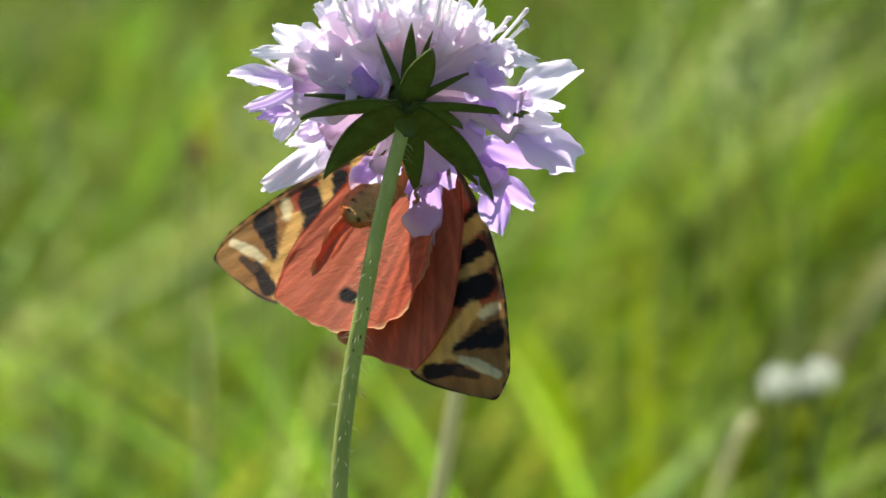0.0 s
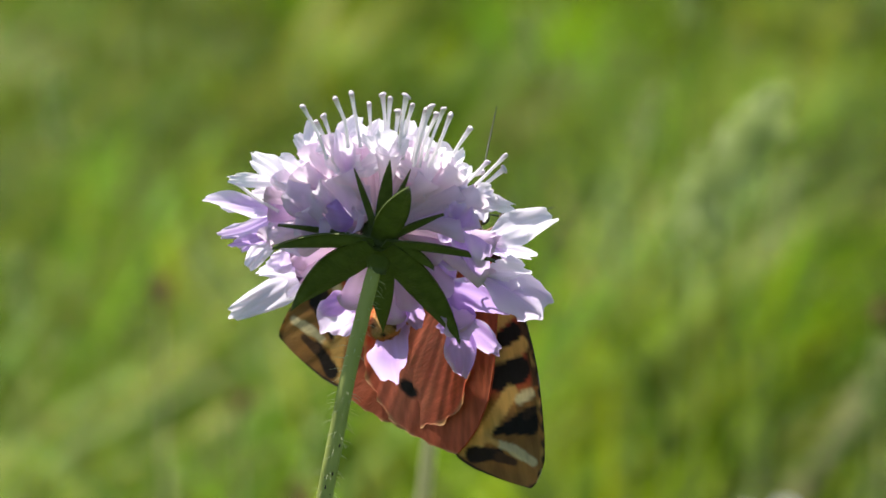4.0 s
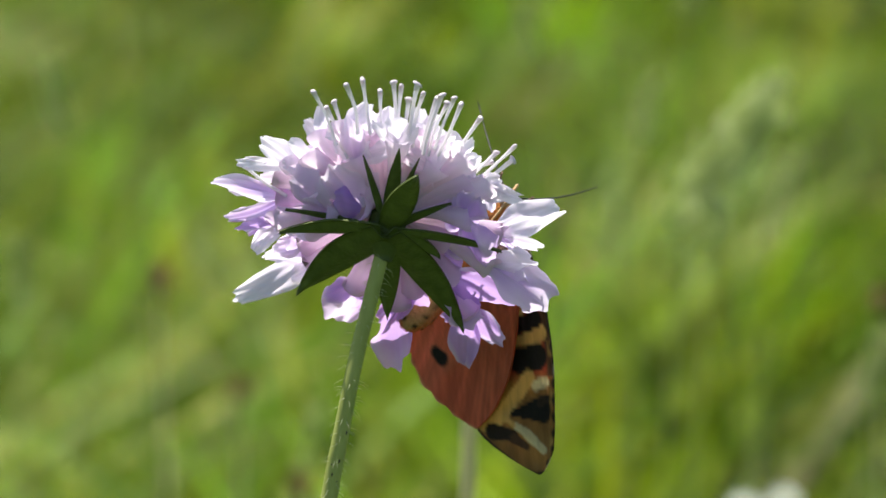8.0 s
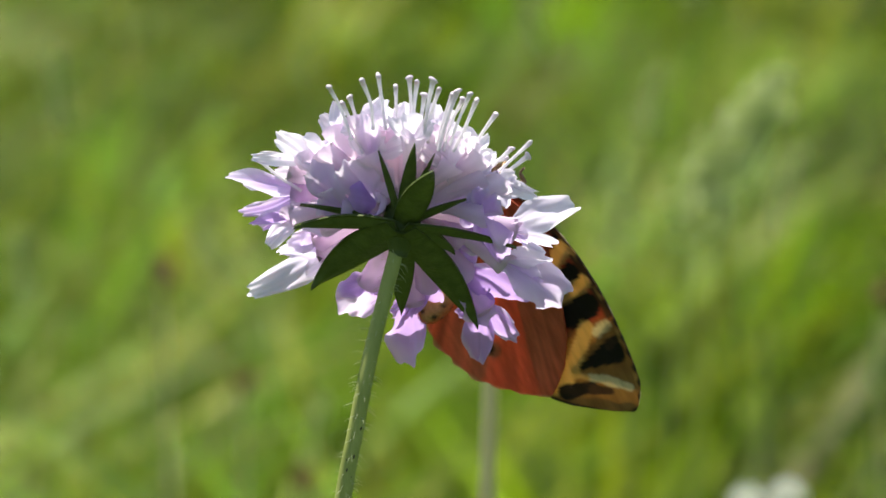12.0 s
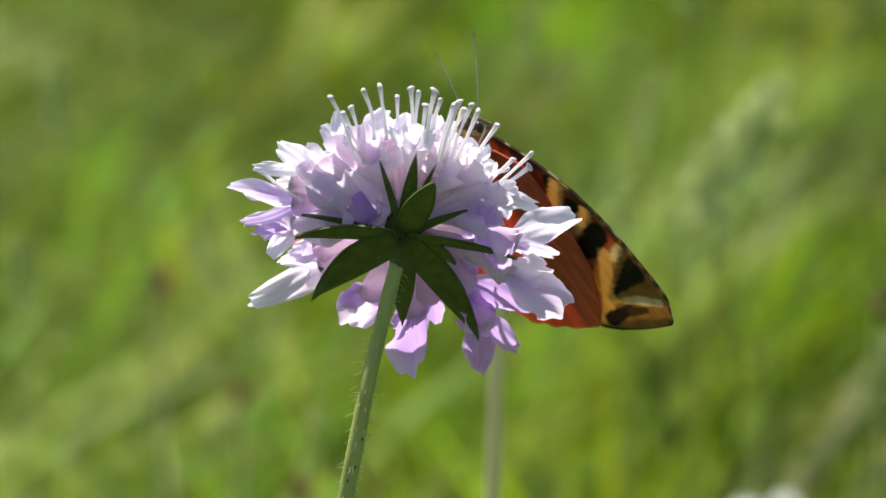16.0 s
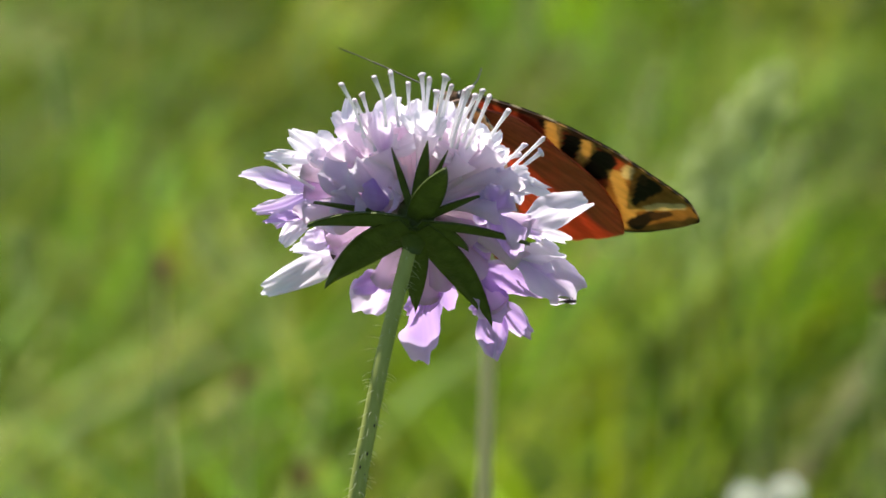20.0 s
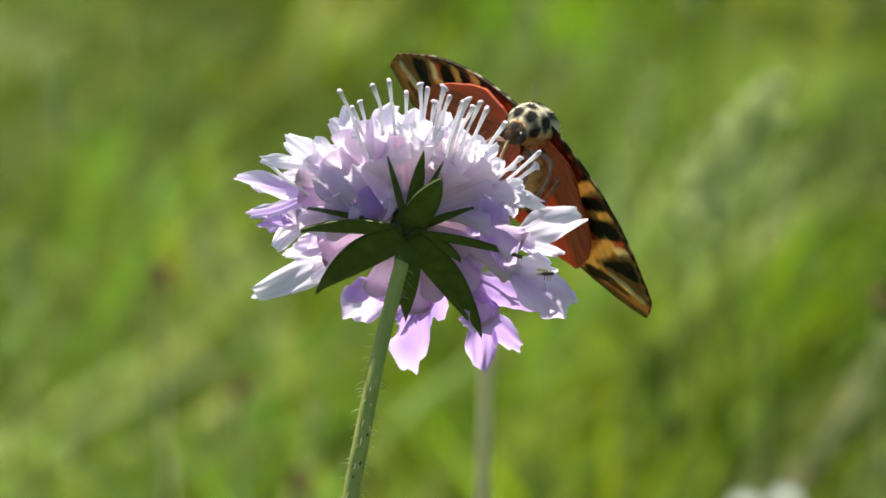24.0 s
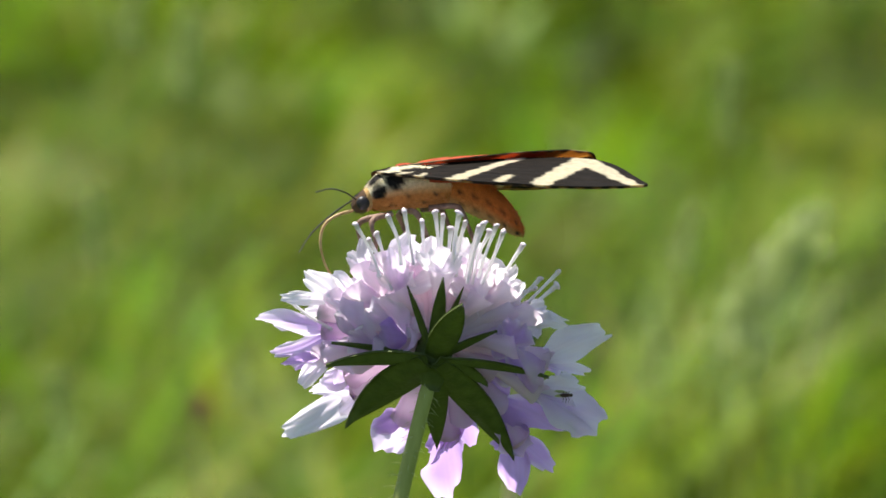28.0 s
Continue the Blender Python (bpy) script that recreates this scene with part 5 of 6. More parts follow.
    walk(gnat, [
        (0, pose(-0.01155, -0.00921, 0.41927, -60.0, -0.0, 0.0)), (16.5, pose(-0.00757, -0.00655, 0.43436, -60.0, -0.0, 0.0)),
        (17, pose(-0.00652, -0.00535, 0.44120, -60.0, -0.0, 0.0)), (17.5, pose(-0.00581, -0.00516, 0.44226, -60.0, -0.0, 0.0)),
        (18, pose(-0.00769, -0.00518, 0.44217, -60.0, -0.0, 0.0)), (18.4, pose(-0.00775, -0.00530, 0.44148, -60.0, -0.0, 0.0)),
        (19, pose(0.02001, 0.00049, 0.43973, -60.0, -0.0, 0.0)), (19.5, pose(0.01298, 0.00168, 0.44652, -60.0, -0.0, 0.0)),
        (20, pose(0.01286, 0.00283, 0.45300, -60.0, -0.0, 0.0)), (20.5, pose(0.01212, 0.00294, 0.45365, -60.0, -0.0, 0.0)),
        (21, pose(0.01286, 0.00289, 0.45333, -60.0, -0.0, 0.0)), (23.5, pose(0.01121, 0.00340, 0.45627, -60.0, -0.0, 0.0)),
        (24, pose(0.01073, 0.00349, 0.45674, -60.0, -0.0, 0.0)), (25, pose(0.00936, 0.00333, 0.45586, -60.0, -0.0, 0.0)),
        (26, pose(0.00963, 0.00343, 0.45641, -60.0, -0.0, 0.0)), (28, pose(0.00860, 0.00367, 0.45777, -60.0, -0.0, 0.0)),
    ])
    walk(wings["abdomen"], [
        (0, pose(-0.0036, 0, -0.0002, 0, -4, 0)), (6, pose(-0.0036, 0, -0.0002, 0, 0, 0)), (22, pose(-0.0036, 0, -0.0002, 0, -10, 0)),
        (23.5, pose(-0.0036, 0, -0.0002, 0, -35, 0)), (25, pose(-0.0036, 0, -0.0002, 0, -45, 0)), (26.5, pose(-0.0036, 0, -0.0002, 0, -42, 0)),
        (26.7, pose(-0.0036, 0, -0.0002, 0, -28, 0)), (27, pose(-0.0036, 0, -0.0002, 0, -10, 0)), (28, pose(-0.0036, 0, -0.0002, 0, -12, 0)),
    ])
    walk(wings["tongue"], [
        (0, pose(0.0063, 0, -0.0012, 0, 70, 0)), (26, pose(0.0063, 0, -0.0012, 0, 65, 0)), (26.5, pose(0.0063, 0, -0.0012, 0, 10, 0)),
        (26.7, pose(0.0063, 0, -0.0012, 0, 5, 0)), (27, pose(0.0063, 0, -0.0012, 0, 45, 0)), (27.5, pose(0.0063, 0, -0.0012, 0, 50, 0)),
        (27.8, pose(0.0063, 0, -0.0012, 0, 30, 0)), (27.9, pose(0.0063, 0, -0.0012, 0, 5, 0)), (28, pose(0.0063, 0, -0.0012, 0, 0, 0)),
    ])
    walk(fore_l, [
        (0, pose(0.00642, 0.00203, 0.00067, 37.5, 1.5, 125.1)), (0.5, pose(0.00654, 0.00209, 0.00087, 32.0, 5.9, 127.1)),
        (1, pose(0.00629, 0.00203, 0.00052, 41.7, -4.5, 122.5)), (1.5, pose(0.00635, 0.00176, 0.00048, 43.6, -1.0, 116.4)),
        (2, pose(0.00629, 0.00180, 0.00043, 45.9, 1.5, 121.0)), (2.5, pose(0.00636, 0.00183, 0.00051, 42.8, 1.4, 120.7)),
        (4.5, pose(0.00619, 0.00225, 0.00055, 40.7, -2.3, 132.6)), (5, pose(0.00611, 0.00233, 0.00053, 41.3, -4.9, 134.1)),
        (5.5, pose(0.00614, 0.00235, 0.00058, 39.6, -4.0, 135.0)), (6, pose(0.00584, 0.00230, 0.00031, 49.1, -8.5, 135.7)),
        (6.5, pose(0.00579, 0.00231, 0.00029, 50.0, -10.0, 135.7)), (7, pose(0.00585, 0.00231, 0.00032, 48.6, -8.6, 135.9)),
        (7.5, pose(0.00594, 0.00225, 0.00035, 47.8, -6.7, 134.2)), (8, pose(0.00590, 0.00225, 0.00032, 48.8, -6.3, 135.4)),
        (8.5, pose(0.00607, 0.00202, 0.00033, 49.1, -1.6, 129.6)), (9, pose(0.00616, 0.00198, 0.00038, 47.1, -1.6, 126.3)),
        (9.5, pose(0.00613, 0.00206, 0.00039, 46.8, -0.9, 130.1)), (10, pose(0.00619, 0.00202, 0.00043, 45.8, 0.7, 129.0)),
        (10.5, pose(0.00618, 0.00192, 0.00037, 47.4, -1.2, 124.2)), (11, pose(0.00621, 0.00200, 0.00043, 45.0, -3.3, 124.2)),
        (11.5, pose(0.00600, 0.00209, 0.00031, 49.1, -6.5, 127.8)), (12, pose(0.00632, 0.00222, 0.00067, 36.0, -10.5, 123.2)),
        (12.5, pose(0.00647, 0.00225, 0.00088, 29.5, -9.3, 123.3)), (14.5, pose(0.00603, 0.00256, 0.00065, 37.1, -18.9, 131.0)),
        (15, pose(0.00600, 0.00262, 0.00068, 36.0, -20.0, 132.6)), (15.5, pose(0.00585, 0.00239, 0.00037, 46.9, -16.3, 129.7)),
        (16, pose(0.00584, 0.00245, 0.00041, 45.3, -14.3, 134.5)), (16.5, pose(0.00599, 0.00256, 0.00061, 38.4, -20.3, 130.3)),
        (17, pose(0.00592, 0.00250, 0.00051, 41.7, -11.3, 137.1)), (17.5, pose(0.00621, 0.00241, 0.00069, 36.2, -24.3, 119.8)),
        (18, pose(0.00594, 0.00238, 0.00043, 44.3, -11.1, 133.4)), (18.5, pose(0.00589, 0.00240, 0.00041, 45.2, -8.2, 138.0)),
        (19, pose(0.00566, 0.00261, 0.00043, 44.4, -12.3, 145.4)), (19.5, pose(0.00585, 0.00286, 0.00082, 31.8, -24.0, 139.9)),
        (20, pose(0.00560, 0.00288, 0.00066, 36.8, -20.0, 147.8)), (20.5, pose(0.00581, 0.00293, 0.00087, 30.8, -29.7, 139.3)),
        (21, pose(0.00607, 0.00306, 0.00151, 10.2, -30.7, 145.7)), (21.5, pose(0.00560, 0.00337, 0.00197, -2.7, -23.9, 167.1)),
        (23.5, pose(0.00213, 0.00351, 0.00159, -11.2, 33.3, 142.2)), (23.7, pose(0.00201, 0.00358, 0.00153, -9.8, 40.0, 146.6)),
        (23.85, pose(0.00197, 0.00354, 0.00171, -13.8, 17.8, 150.0)), (24, pose(0.00213, 0.00353, 0.00147, -7.0, 40.6, 144.3)),
        (24.1, pose(0.00225, 0.00347, 0.00136, -2.6, 47.0, 142.5)), (24.3, pose(0.00191, 0.00350, 0.00200, -24.2, 17.6, 146.9)),
        (24.5, pose(0.00246, 0.00336, 0.00151, -17.7, 51.1, 119.8)), (24.7, pose(0.00209, 0.00354, 0.00158, -10.1, 28.6, 145.2)),
        (24.85, pose(0.00236, 0.00335, 0.00146, -5.1, 15.7, 139.0)), (25, pose(0.00238, 0.00337, 0.00119, 3.7, 30.3, 140.6)),
        (25.2, pose(0.00223, 0.00344, 0.00153, -7.6, 14.6, 143.2)), (25.35, pose(0.00190, 0.00340, 0.00215, -28.6, 4.8, 151.8)),
        (25.5, pose(0.00219, 0.00347, 0.00157, -9.4, 23.2, 142.5)), (25.6, pose(0.00214, 0.00352, 0.00141, -4.2, 31.9, 146.1)),
        (25.8, pose(0.00176, 0.00362, 0.00182, -16.9, 0.8, 161.5)), (25.9, pose(0.00177, 0.00371, 0.00140, -3.4, 14.7, 160.8)),
        (26, pose(0.00176, 0.00372, 0.00116, 4.3, 18.3, 162.3)), (26.1, pose(0.00180, 0.00370, 0.00135, -1.5, 7.9, 159.7)),
        (26.2, pose(0.00171, 0.00363, 0.00190, -19.7, -12.8, 166.6)), (26.4, pose(0.00158, 0.00379, 0.00127, 0.2, 12.4, 165.5)),
        (26.5, pose(0.00159, 0.00378, 0.00140, -3.1, 4.4, 165.9)), (26.6, pose(0.00209, 0.00342, 0.00181, -20.5, -17.6, 161.9)),
        (26.7, pose(0.00232, 0.00325, 0.00161, -22.6, -21.5, 167.7)), (26.8, pose(0.00662, 0.00188, 0.00197, -10.3, -10.7, 126.4)),
        (26.9, pose(0.00591, 0.00236, 0.00054, 16.7, -10.1, 139.8)), (27, pose(0.00707, 0.00185, 0.00166, -8.8, -12.9, 130.6)),
        (27.2, pose(0.00643, 0.00221, 0.00157, -8.0, -12.1, 140.9)), (27.3, pose(0.00349, 0.00311, 0.00116, 21.0, -0.2, 168.1)),
        (27.4, pose(0.00464, 0.00278, 0.00143, 20.3, 7.7, 163.1)), (27.5, pose(0.00525, 0.00258, 0.00114, 21.4, 2.6, 156.1)),
        (27.7, pose(0.00446, 0.00297, 0.00109, -7.8, -28.8, 164.5)), (27.8, pose(0.00481, 0.00273, 0.00094, 21.9, -3.8, 158.5)),
        (27.9, pose(0.00380, 0.00305, 0.00140, 17.4, 9.8, 160.2)), (28, pose(0.00433, 0.00292, 0.00158, 15.5, 11.5, 160.1)),
    ])
    walk(hind_l, [
        (0, pose(0.00603, 0.00174, 0.00003, 37.5, 1.5, 125.1)), (0.5, pose(0.00624, 0.00178, 0.00020, 32.0, 5.9, 127.1)),
        (1, pose(0.00581, 0.00178, -0.00008, 41.7, -4.5, 122.5)), (1.5, pose(0.00585, 0.00153, -0.00010, 43.6, -1.0, 116.4)),
        (2, pose(0.00580, 0.00149, -0.00013, 45.9, 1.5, 121.0)), (2.5, pose(0.00590, 0.00155, -0.00007, 42.8, 1.4, 120.7)),
        (4.5, pose(0.00579, 0.00191, -0.00005, 40.7, -2.3, 132.6)), (5, pose(0.00569, 0.00199, -0.00007, 41.3, -4.9, 134.1)),
        (5.5, pose(0.00575, 0.00202, -0.00004, 39.6, -4.0, 135.0)), (6, pose(0.00536, 0.00192, -0.00021, 49.1, -8.5, 135.7)),
        (6.5, pose(0.00530, 0.00193, -0.00022, 50.0, -10.0, 135.7)), (7, pose(0.00538, 0.00193, -0.00020, 48.6, -8.6, 135.9)),
        (7.5, pose(0.00547, 0.00188, -0.00019, 47.8, -6.7, 134.2)), (8, pose(0.00544, 0.00186, -0.00020, 48.8, -6.3, 135.4)),
        (8.5, pose(0.00560, 0.00165, -0.00019, 49.1, -1.6, 129.6)), (9, pose(0.00568, 0.00165, -0.00016, 47.1, -1.6, 126.3)),
        (9.5, pose(0.00568, 0.00169, -0.00016, 46.8, -0.9, 130.1)), (10, pose(0.00575, 0.00165, -0.00013, 45.8, 0.7, 129.0)),
        (10.5, pose(0.00569, 0.00159, -0.00017, 47.4, -1.2, 124.2)), (11, pose(0.00572, 0.00171, -0.00013, 45.0, -3.3, 124.2)),
        (11.5, pose(0.00549, 0.00177, -0.00021, 49.1, -6.5, 127.8)), (12, pose(0.00586, 0.00206, 0.00004, 36.0, -10.5, 123.2)),
        (12.5, pose(0.00607, 0.00213, 0.00019, 29.5, -9.3, 123.3)), (14.5, pose(0.00553, 0.00240, 0.00004, 37.1, -18.9, 131.0)),
        (15, pose(0.00551, 0.00247, 0.00007, 36.0, -20.0, 132.6)), (15.5, pose(0.00530, 0.00213, -0.00015, 46.9, -16.3, 129.7)),
        (16, pose(0.00533, 0.00216, -0.00013, 45.3, -14.3, 134.5)), (16.5, pose(0.00547, 0.00241, 0.00003, 38.4, -20.3, 130.3)),
        (17, pose(0.00547, 0.00219, -0.00008, 41.7, -11.3, 137.1)), (17.5, pose(0.00567, 0.00240, 0.00010, 36.2, -24.3, 119.8)),
        (18, pose(0.00546, 0.00208, -0.00013, 44.3, -11.1, 133.4)), (18.5, pose(0.00545, 0.00203, -0.00015, 45.2, -8.2, 138.0)),
        (19, pose(0.00525, 0.00222, -0.00013, 44.4, -12.3, 145.4)), (19.5, pose(0.00537, 0.00271, 0.00020, 31.8, -24.0, 139.9)),
        (20, pose(0.00515, 0.00259, 0.00006, 36.8, -20.0, 147.8)), (20.5, pose(0.00528, 0.00284, 0.00028, 30.8, -29.7, 139.3)),
        (21, pose(0.00566, 0.00316, 0.00083, 10.2, -30.7, 145.7)), (21.5, pose(0.00529, 0.00348, 0.00124, -2.7, -23.9, 167.1)),
        (23.5, pose(0.00257, 0.00337, 0.00094, -11.2, 33.3, 142.2)), (23.7, pose(0.00251, 0.00341, 0.00093, -9.8, 40.0, 146.6)),
        (23.85, pose(0.00227, 0.00359, 0.00097, -13.8, 17.8, 150.0)), (24, pose(0.00260, 0.00331, 0.00086, -7.0, 40.6, 144.3)),
        (24.1, pose(0.00273, 0.00315, 0.00081, -2.6, 47.0, 142.5)), (24.3, pose(0.00227, 0.00365, 0.00131, -24.2, 17.6, 146.9)),
        (24.5, pose(0.00296, 0.00297, 0.00104, -17.7, 51.1, 119.8)), (24.7, pose(0.00248, 0.00344, 0.00089, -10.1, 28.6, 145.2)),
        (24.85, pose(0.00257, 0.00326, 0.00070, -5.1, 15.7, 139.0)), (25, pose(0.00265, 0.00308, 0.00050, 3.7, 30.3, 140.6)),
        (25.2, pose(0.00245, 0.00341, 0.00076, -7.6, 14.6, 143.2)), (25.35, pose(0.00214, 0.00371, 0.00145, -28.6, 4.8, 151.8)),
        (25.5, pose(0.00252, 0.00338, 0.00084, -9.4, 23.2, 142.5)), (25.6, pose(0.00253, 0.00333, 0.00073, -4.2, 31.9, 146.1)),
        (25.8, pose(0.00184, 0.00383, 0.00106, -16.9, 0.8, 161.5)), (25.9, pose(0.00197, 0.00368, 0.00063, -3.4, 14.7, 160.8)),
        (26, pose(0.00198, 0.00358, 0.00040, 4.3, 18.3, 162.3)), (26.1, pose(0.00191, 0.00368, 0.00055, -1.5, 7.9, 159.7)),
        (26.2, pose(0.00158, 0.00351, 0.00143, -19.7, -12.8, 166.6)), (26.4, pose(0.00159, 0.00348, 0.00088, 0.2, 12.4, 165.5)),
        (26.5, pose(0.00155, 0.00349, 0.00098, -3.1, 4.4, 165.9)), (26.6, pose(0.00191, 0.00334, 0.00135, -20.5, -17.6, 161.9)),
        (26.7, pose(0.00212, 0.00317, 0.00117, -22.6, -21.5, 167.7)), (26.8, pose(0.00530, 0.00332, 0.00226, -10.3, -10.7, 126.4)),
        (26.9, pose(0.00421, 0.00331, 0.00094, 16.7, -10.1, 139.8)), (27, pose(0.00565, 0.00318, 0.00202, -8.8, -12.9, 130.6)),
        (27.2, pose(0.00480, 0.00327, 0.00191, -8.0, -12.1, 140.9)), (27.3, pose(-0.00019, 0.00342, 0.00110, 10.5, -0.2, 168.1)),
        (27.4, pose(0.00109, 0.00338, 0.00086, 9.8, 7.7, 163.1)), (27.5, pose(0.00172, 0.00362, 0.00090, 10.9, 2.6, 156.1)),
        (27.7, pose(0.00264, 0.00329, 0.00196, -7.8, -28.8, 164.5)), (27.8, pose(0.00119, 0.00362, 0.00105, 13.5, -3.8, 158.5)),
        (27.9, pose(0.00033, 0.00383, 0.00065, 8.0, 9.8, 160.2)), (28, pose(0.00091, 0.00370, 0.00075, 5.0, 11.5, 160.1)),
    ])
    walk(fore_r, [
        (0, pose(0.00607, -0.00225, 0.00257, 21.1, -41.9, -162.0)), (0.5, pose(0.00650, -0.00233, 0.00277, 33.4, -42.7, -160.4)),
        (1, pose(0.00716, -0.00208, 0.00357, 48.0, -34.2, -167.7)), (1.5, pose(0.00690, 0.00066, 0.00404, 77.9, -38.6, -170.9)),
        (2, pose(0.00689, -0.00246, 0.00394, 51.3, -32.7, -175.7)), (2.5, pose(0.00661, -0.00232, 0.00378, 53.4, -34.9, -175.9)),
        (4.5, pose(0.00441, -0.00321, 0.00229, 0.7, -50.1, -152.9)), (5, pose(0.00474, -0.00321, 0.00225, -3.1, -53.1, -148.0)),
        (5.5, pose(0.00480, -0.00361, 0.00227, -3.6, -52.5, -149.0)), (6, pose(0.00661, -0.00052, 0.00182, 68.6, -52.3, -132.8)),
        (6.5, pose(0.00663, -0.00045, 0.00173, 63.1, -53.5, -125.6)), (7, pose(0.00663, -0.00046, 0.00174, 63.0, -53.1, -125.7)),
        (7.5, pose(0.00659, -0.00052, 0.00186, 68.7, -50.8, -132.3)), (8, pose(0.00662, -0.00052, 0.00182, 66.7, -51.7, -130.7)),
        (8.5, pose(0.00661, -0.00062, 0.00189, 70.6, -50.5, -137.1)), (9, pose(0.00656, -0.00059, 0.00196, 72.0, -48.6, -136.9)),
        (9.5, pose(0.00656, -0.00052, 0.00191, 70.0, -49.7, -133.1)), (10, pose(0.00647, -0.00051, 0.00203, 76.0, -47.3, -138.1)),
        (10.5, pose(0.00648, -0.00055, 0.00204, 77.8, -47.3, -141.3)), (11, pose(0.00654, -0.00046, 0.00190, 71.8, -50.3, -133.3)),
        (11.5, pose(0.00652, -0.00039, 0.00187, 70.7, -51.0, -130.0)), (12, pose(0.00647, -0.00030, 0.00186, 70.8, -51.5, -127.3)),
        (12.5, pose(0.00633, -0.00019, 0.00196, 79.6, -50.0, -132.0)), (14.5, pose(0.00636, -0.00032, 0.00204, 58.5, -40.2, -109.1)),
        (15, pose(0.00634, -0.00024, 0.00200, 57.6, -41.3, -106.5)), (15.5, pose(0.00616, -0.00021, 0.00217, 68.5, -40.0, -113.6)),
        (16, pose(0.00612, -0.00017, 0.00219, 68.7, -39.7, -112.2)), (16.5, pose(0.00610, -0.00010, 0.00214, 66.5, -40.3, -107.5)),
        (17, pose(0.00606, -0.00011, 0.00219, 67.5, -39.0, -107.6)), (17.5, pose(0.00598, 0.00004, 0.00212, 69.7, -42.4, -106.3)),
        (18, pose(0.00586, 0.00008, 0.00218, 75.9, -42.3, -109.5)), (18.5, pose(0.00580, 0.00005, 0.00225, 77.2, -39.9, -109.5)),
        (19, pose(0.00577, 0.00002, 0.00230, 75.2, -37.7, -106.3)), (19.5, pose(0.00572, -0.00001, 0.00236, 74.3, -35.2, -103.5)),
        (20, pose(0.00549, -0.00006, 0.00251, 81.8, -31.1, -106.4)), (20.5, pose(0.00546, -0.00003, 0.00249, 84.2, -32.1, -108.3)),
        (21, pose(0.00551, -0.00030, 0.00265, 82.2, -25.0, -111.4)), (21.5, pose(0.00508, -0.00054, 0.00287, 91.5, -13.6, -113.9)),
        (22.2, pose(0.00381, -0.00124, 0.00292, 77.6, -5.0, -120.8)), (22.9, pose(0.00255, -0.00193, 0.00297, 62.9, 1.6, -129.6)),
        (23.5, pose(0.00146, -0.00253, 0.00301, 49.5, 5.3, -138.3)), (23.7, pose(0.00138, -0.00256, 0.00301, 51.2, 9.5, -133.2)),
        (23.85, pose(0.00179, -0.00238, 0.00296, 46.6, -8.6, -143.9)), (24, pose(0.00147, -0.00253, 0.00300, 50.0, 7.2, -131.8)),
        (24.1, pose(0.00134, -0.00258, 0.00301, 52.0, 10.8, -133.3)), (24.3, pose(0.00163, -0.00245, 0.00299, 48.0, -4.4, -148.2)),
        (24.5, pose(0.00604, -0.00303, 0.00141, 14.8, 12.7, -148.9)), (24.7, pose(0.00627, -0.00284, 0.00144, 16.1, 6.9, -142.3)),
        (24.85, pose(0.00624, -0.00287, 0.00144, 16.0, 6.9, -143.6)), (25, pose(0.00620, -0.00290, 0.00143, 15.8, 6.8, -144.9)),
        (25.2, pose(0.00615, -0.00295, 0.00142, 15.7, 6.5, -146.9)), (25.35, pose(0.00627, -0.00277, 0.00157, 19.8, 5.3, -141.4)),
        (25.5, pose(0.00623, -0.00281, 0.00157, 19.7, 5.2, -142.9)), (25.6, pose(0.00621, -0.00284, 0.00156, 19.7, 5.1, -143.9)),
        (25.8, pose(0.00651, -0.00239, 0.00169, 24.1, -0.4, -131.2)), (25.9, pose(0.00649, -0.00242, 0.00170, 24.1, -0.4, -132.1)),
        (26, pose(0.00647, -0.00245, 0.00170, 24.2, -0.4, -133.1)), (26.1, pose(0.00647, -0.00245, 0.00170, 24.2, -0.4, -133.1)),
        (26.2, pose(0.00276, -0.00192, 0.00219, 45.5, -45.5, -122.9)), (26.4, pose(0.00166, -0.00183, 0.00304, 80.5, -12.7, -121.9)),
        (26.5, pose(0.00162, -0.00189, 0.00306, 80.3, -10.0, -120.6)), (26.6, pose(0.00225, -0.00170, 0.00267, 80.0, -37.4, -149.1)),
        (26.7, pose(0.00240, -0.00177, 0.00255, 72.9, -41.1, -145.3)), (26.8, pose(0.00391, -0.00267, 0.00310, 47.7, -34.7, -134.8)),
        (26.9, pose(0.00479, -0.00398, 0.00222, 14.1, -19.2, -142.9)), (27, pose(0.00404, -0.00324, 0.00271, 30.7, -28.9, -137.8)),
        (27.2, pose(0.00409, -0.00330, 0.00271, 30.4, -29.3, -139.6)), (27.3, pose(0.00345, -0.00368, 0.00116, -21.0, -2.7, -168.3)),
        (27.4, pose(0.00461, -0.00335, 0.00142, -20.4, 5.1, -163.3)), (27.5, pose(0.00521, -0.00316, 0.00114, -21.4, 0.1, -156.4)),
        (27.7, pose(0.00403, -0.00287, 0.00259, 29.1, -34.4, -126.6)), (27.8, pose(0.00478, -0.00330, 0.00094, -21.9, -6.3, -158.7)),
        (27.9, pose(0.00377, -0.00363, 0.00139, -17.5, 7.3, -160.4)), (28, pose(0.00431, -0.00349, 0.00158, -15.5, 9.0, -160.3)),
    ])
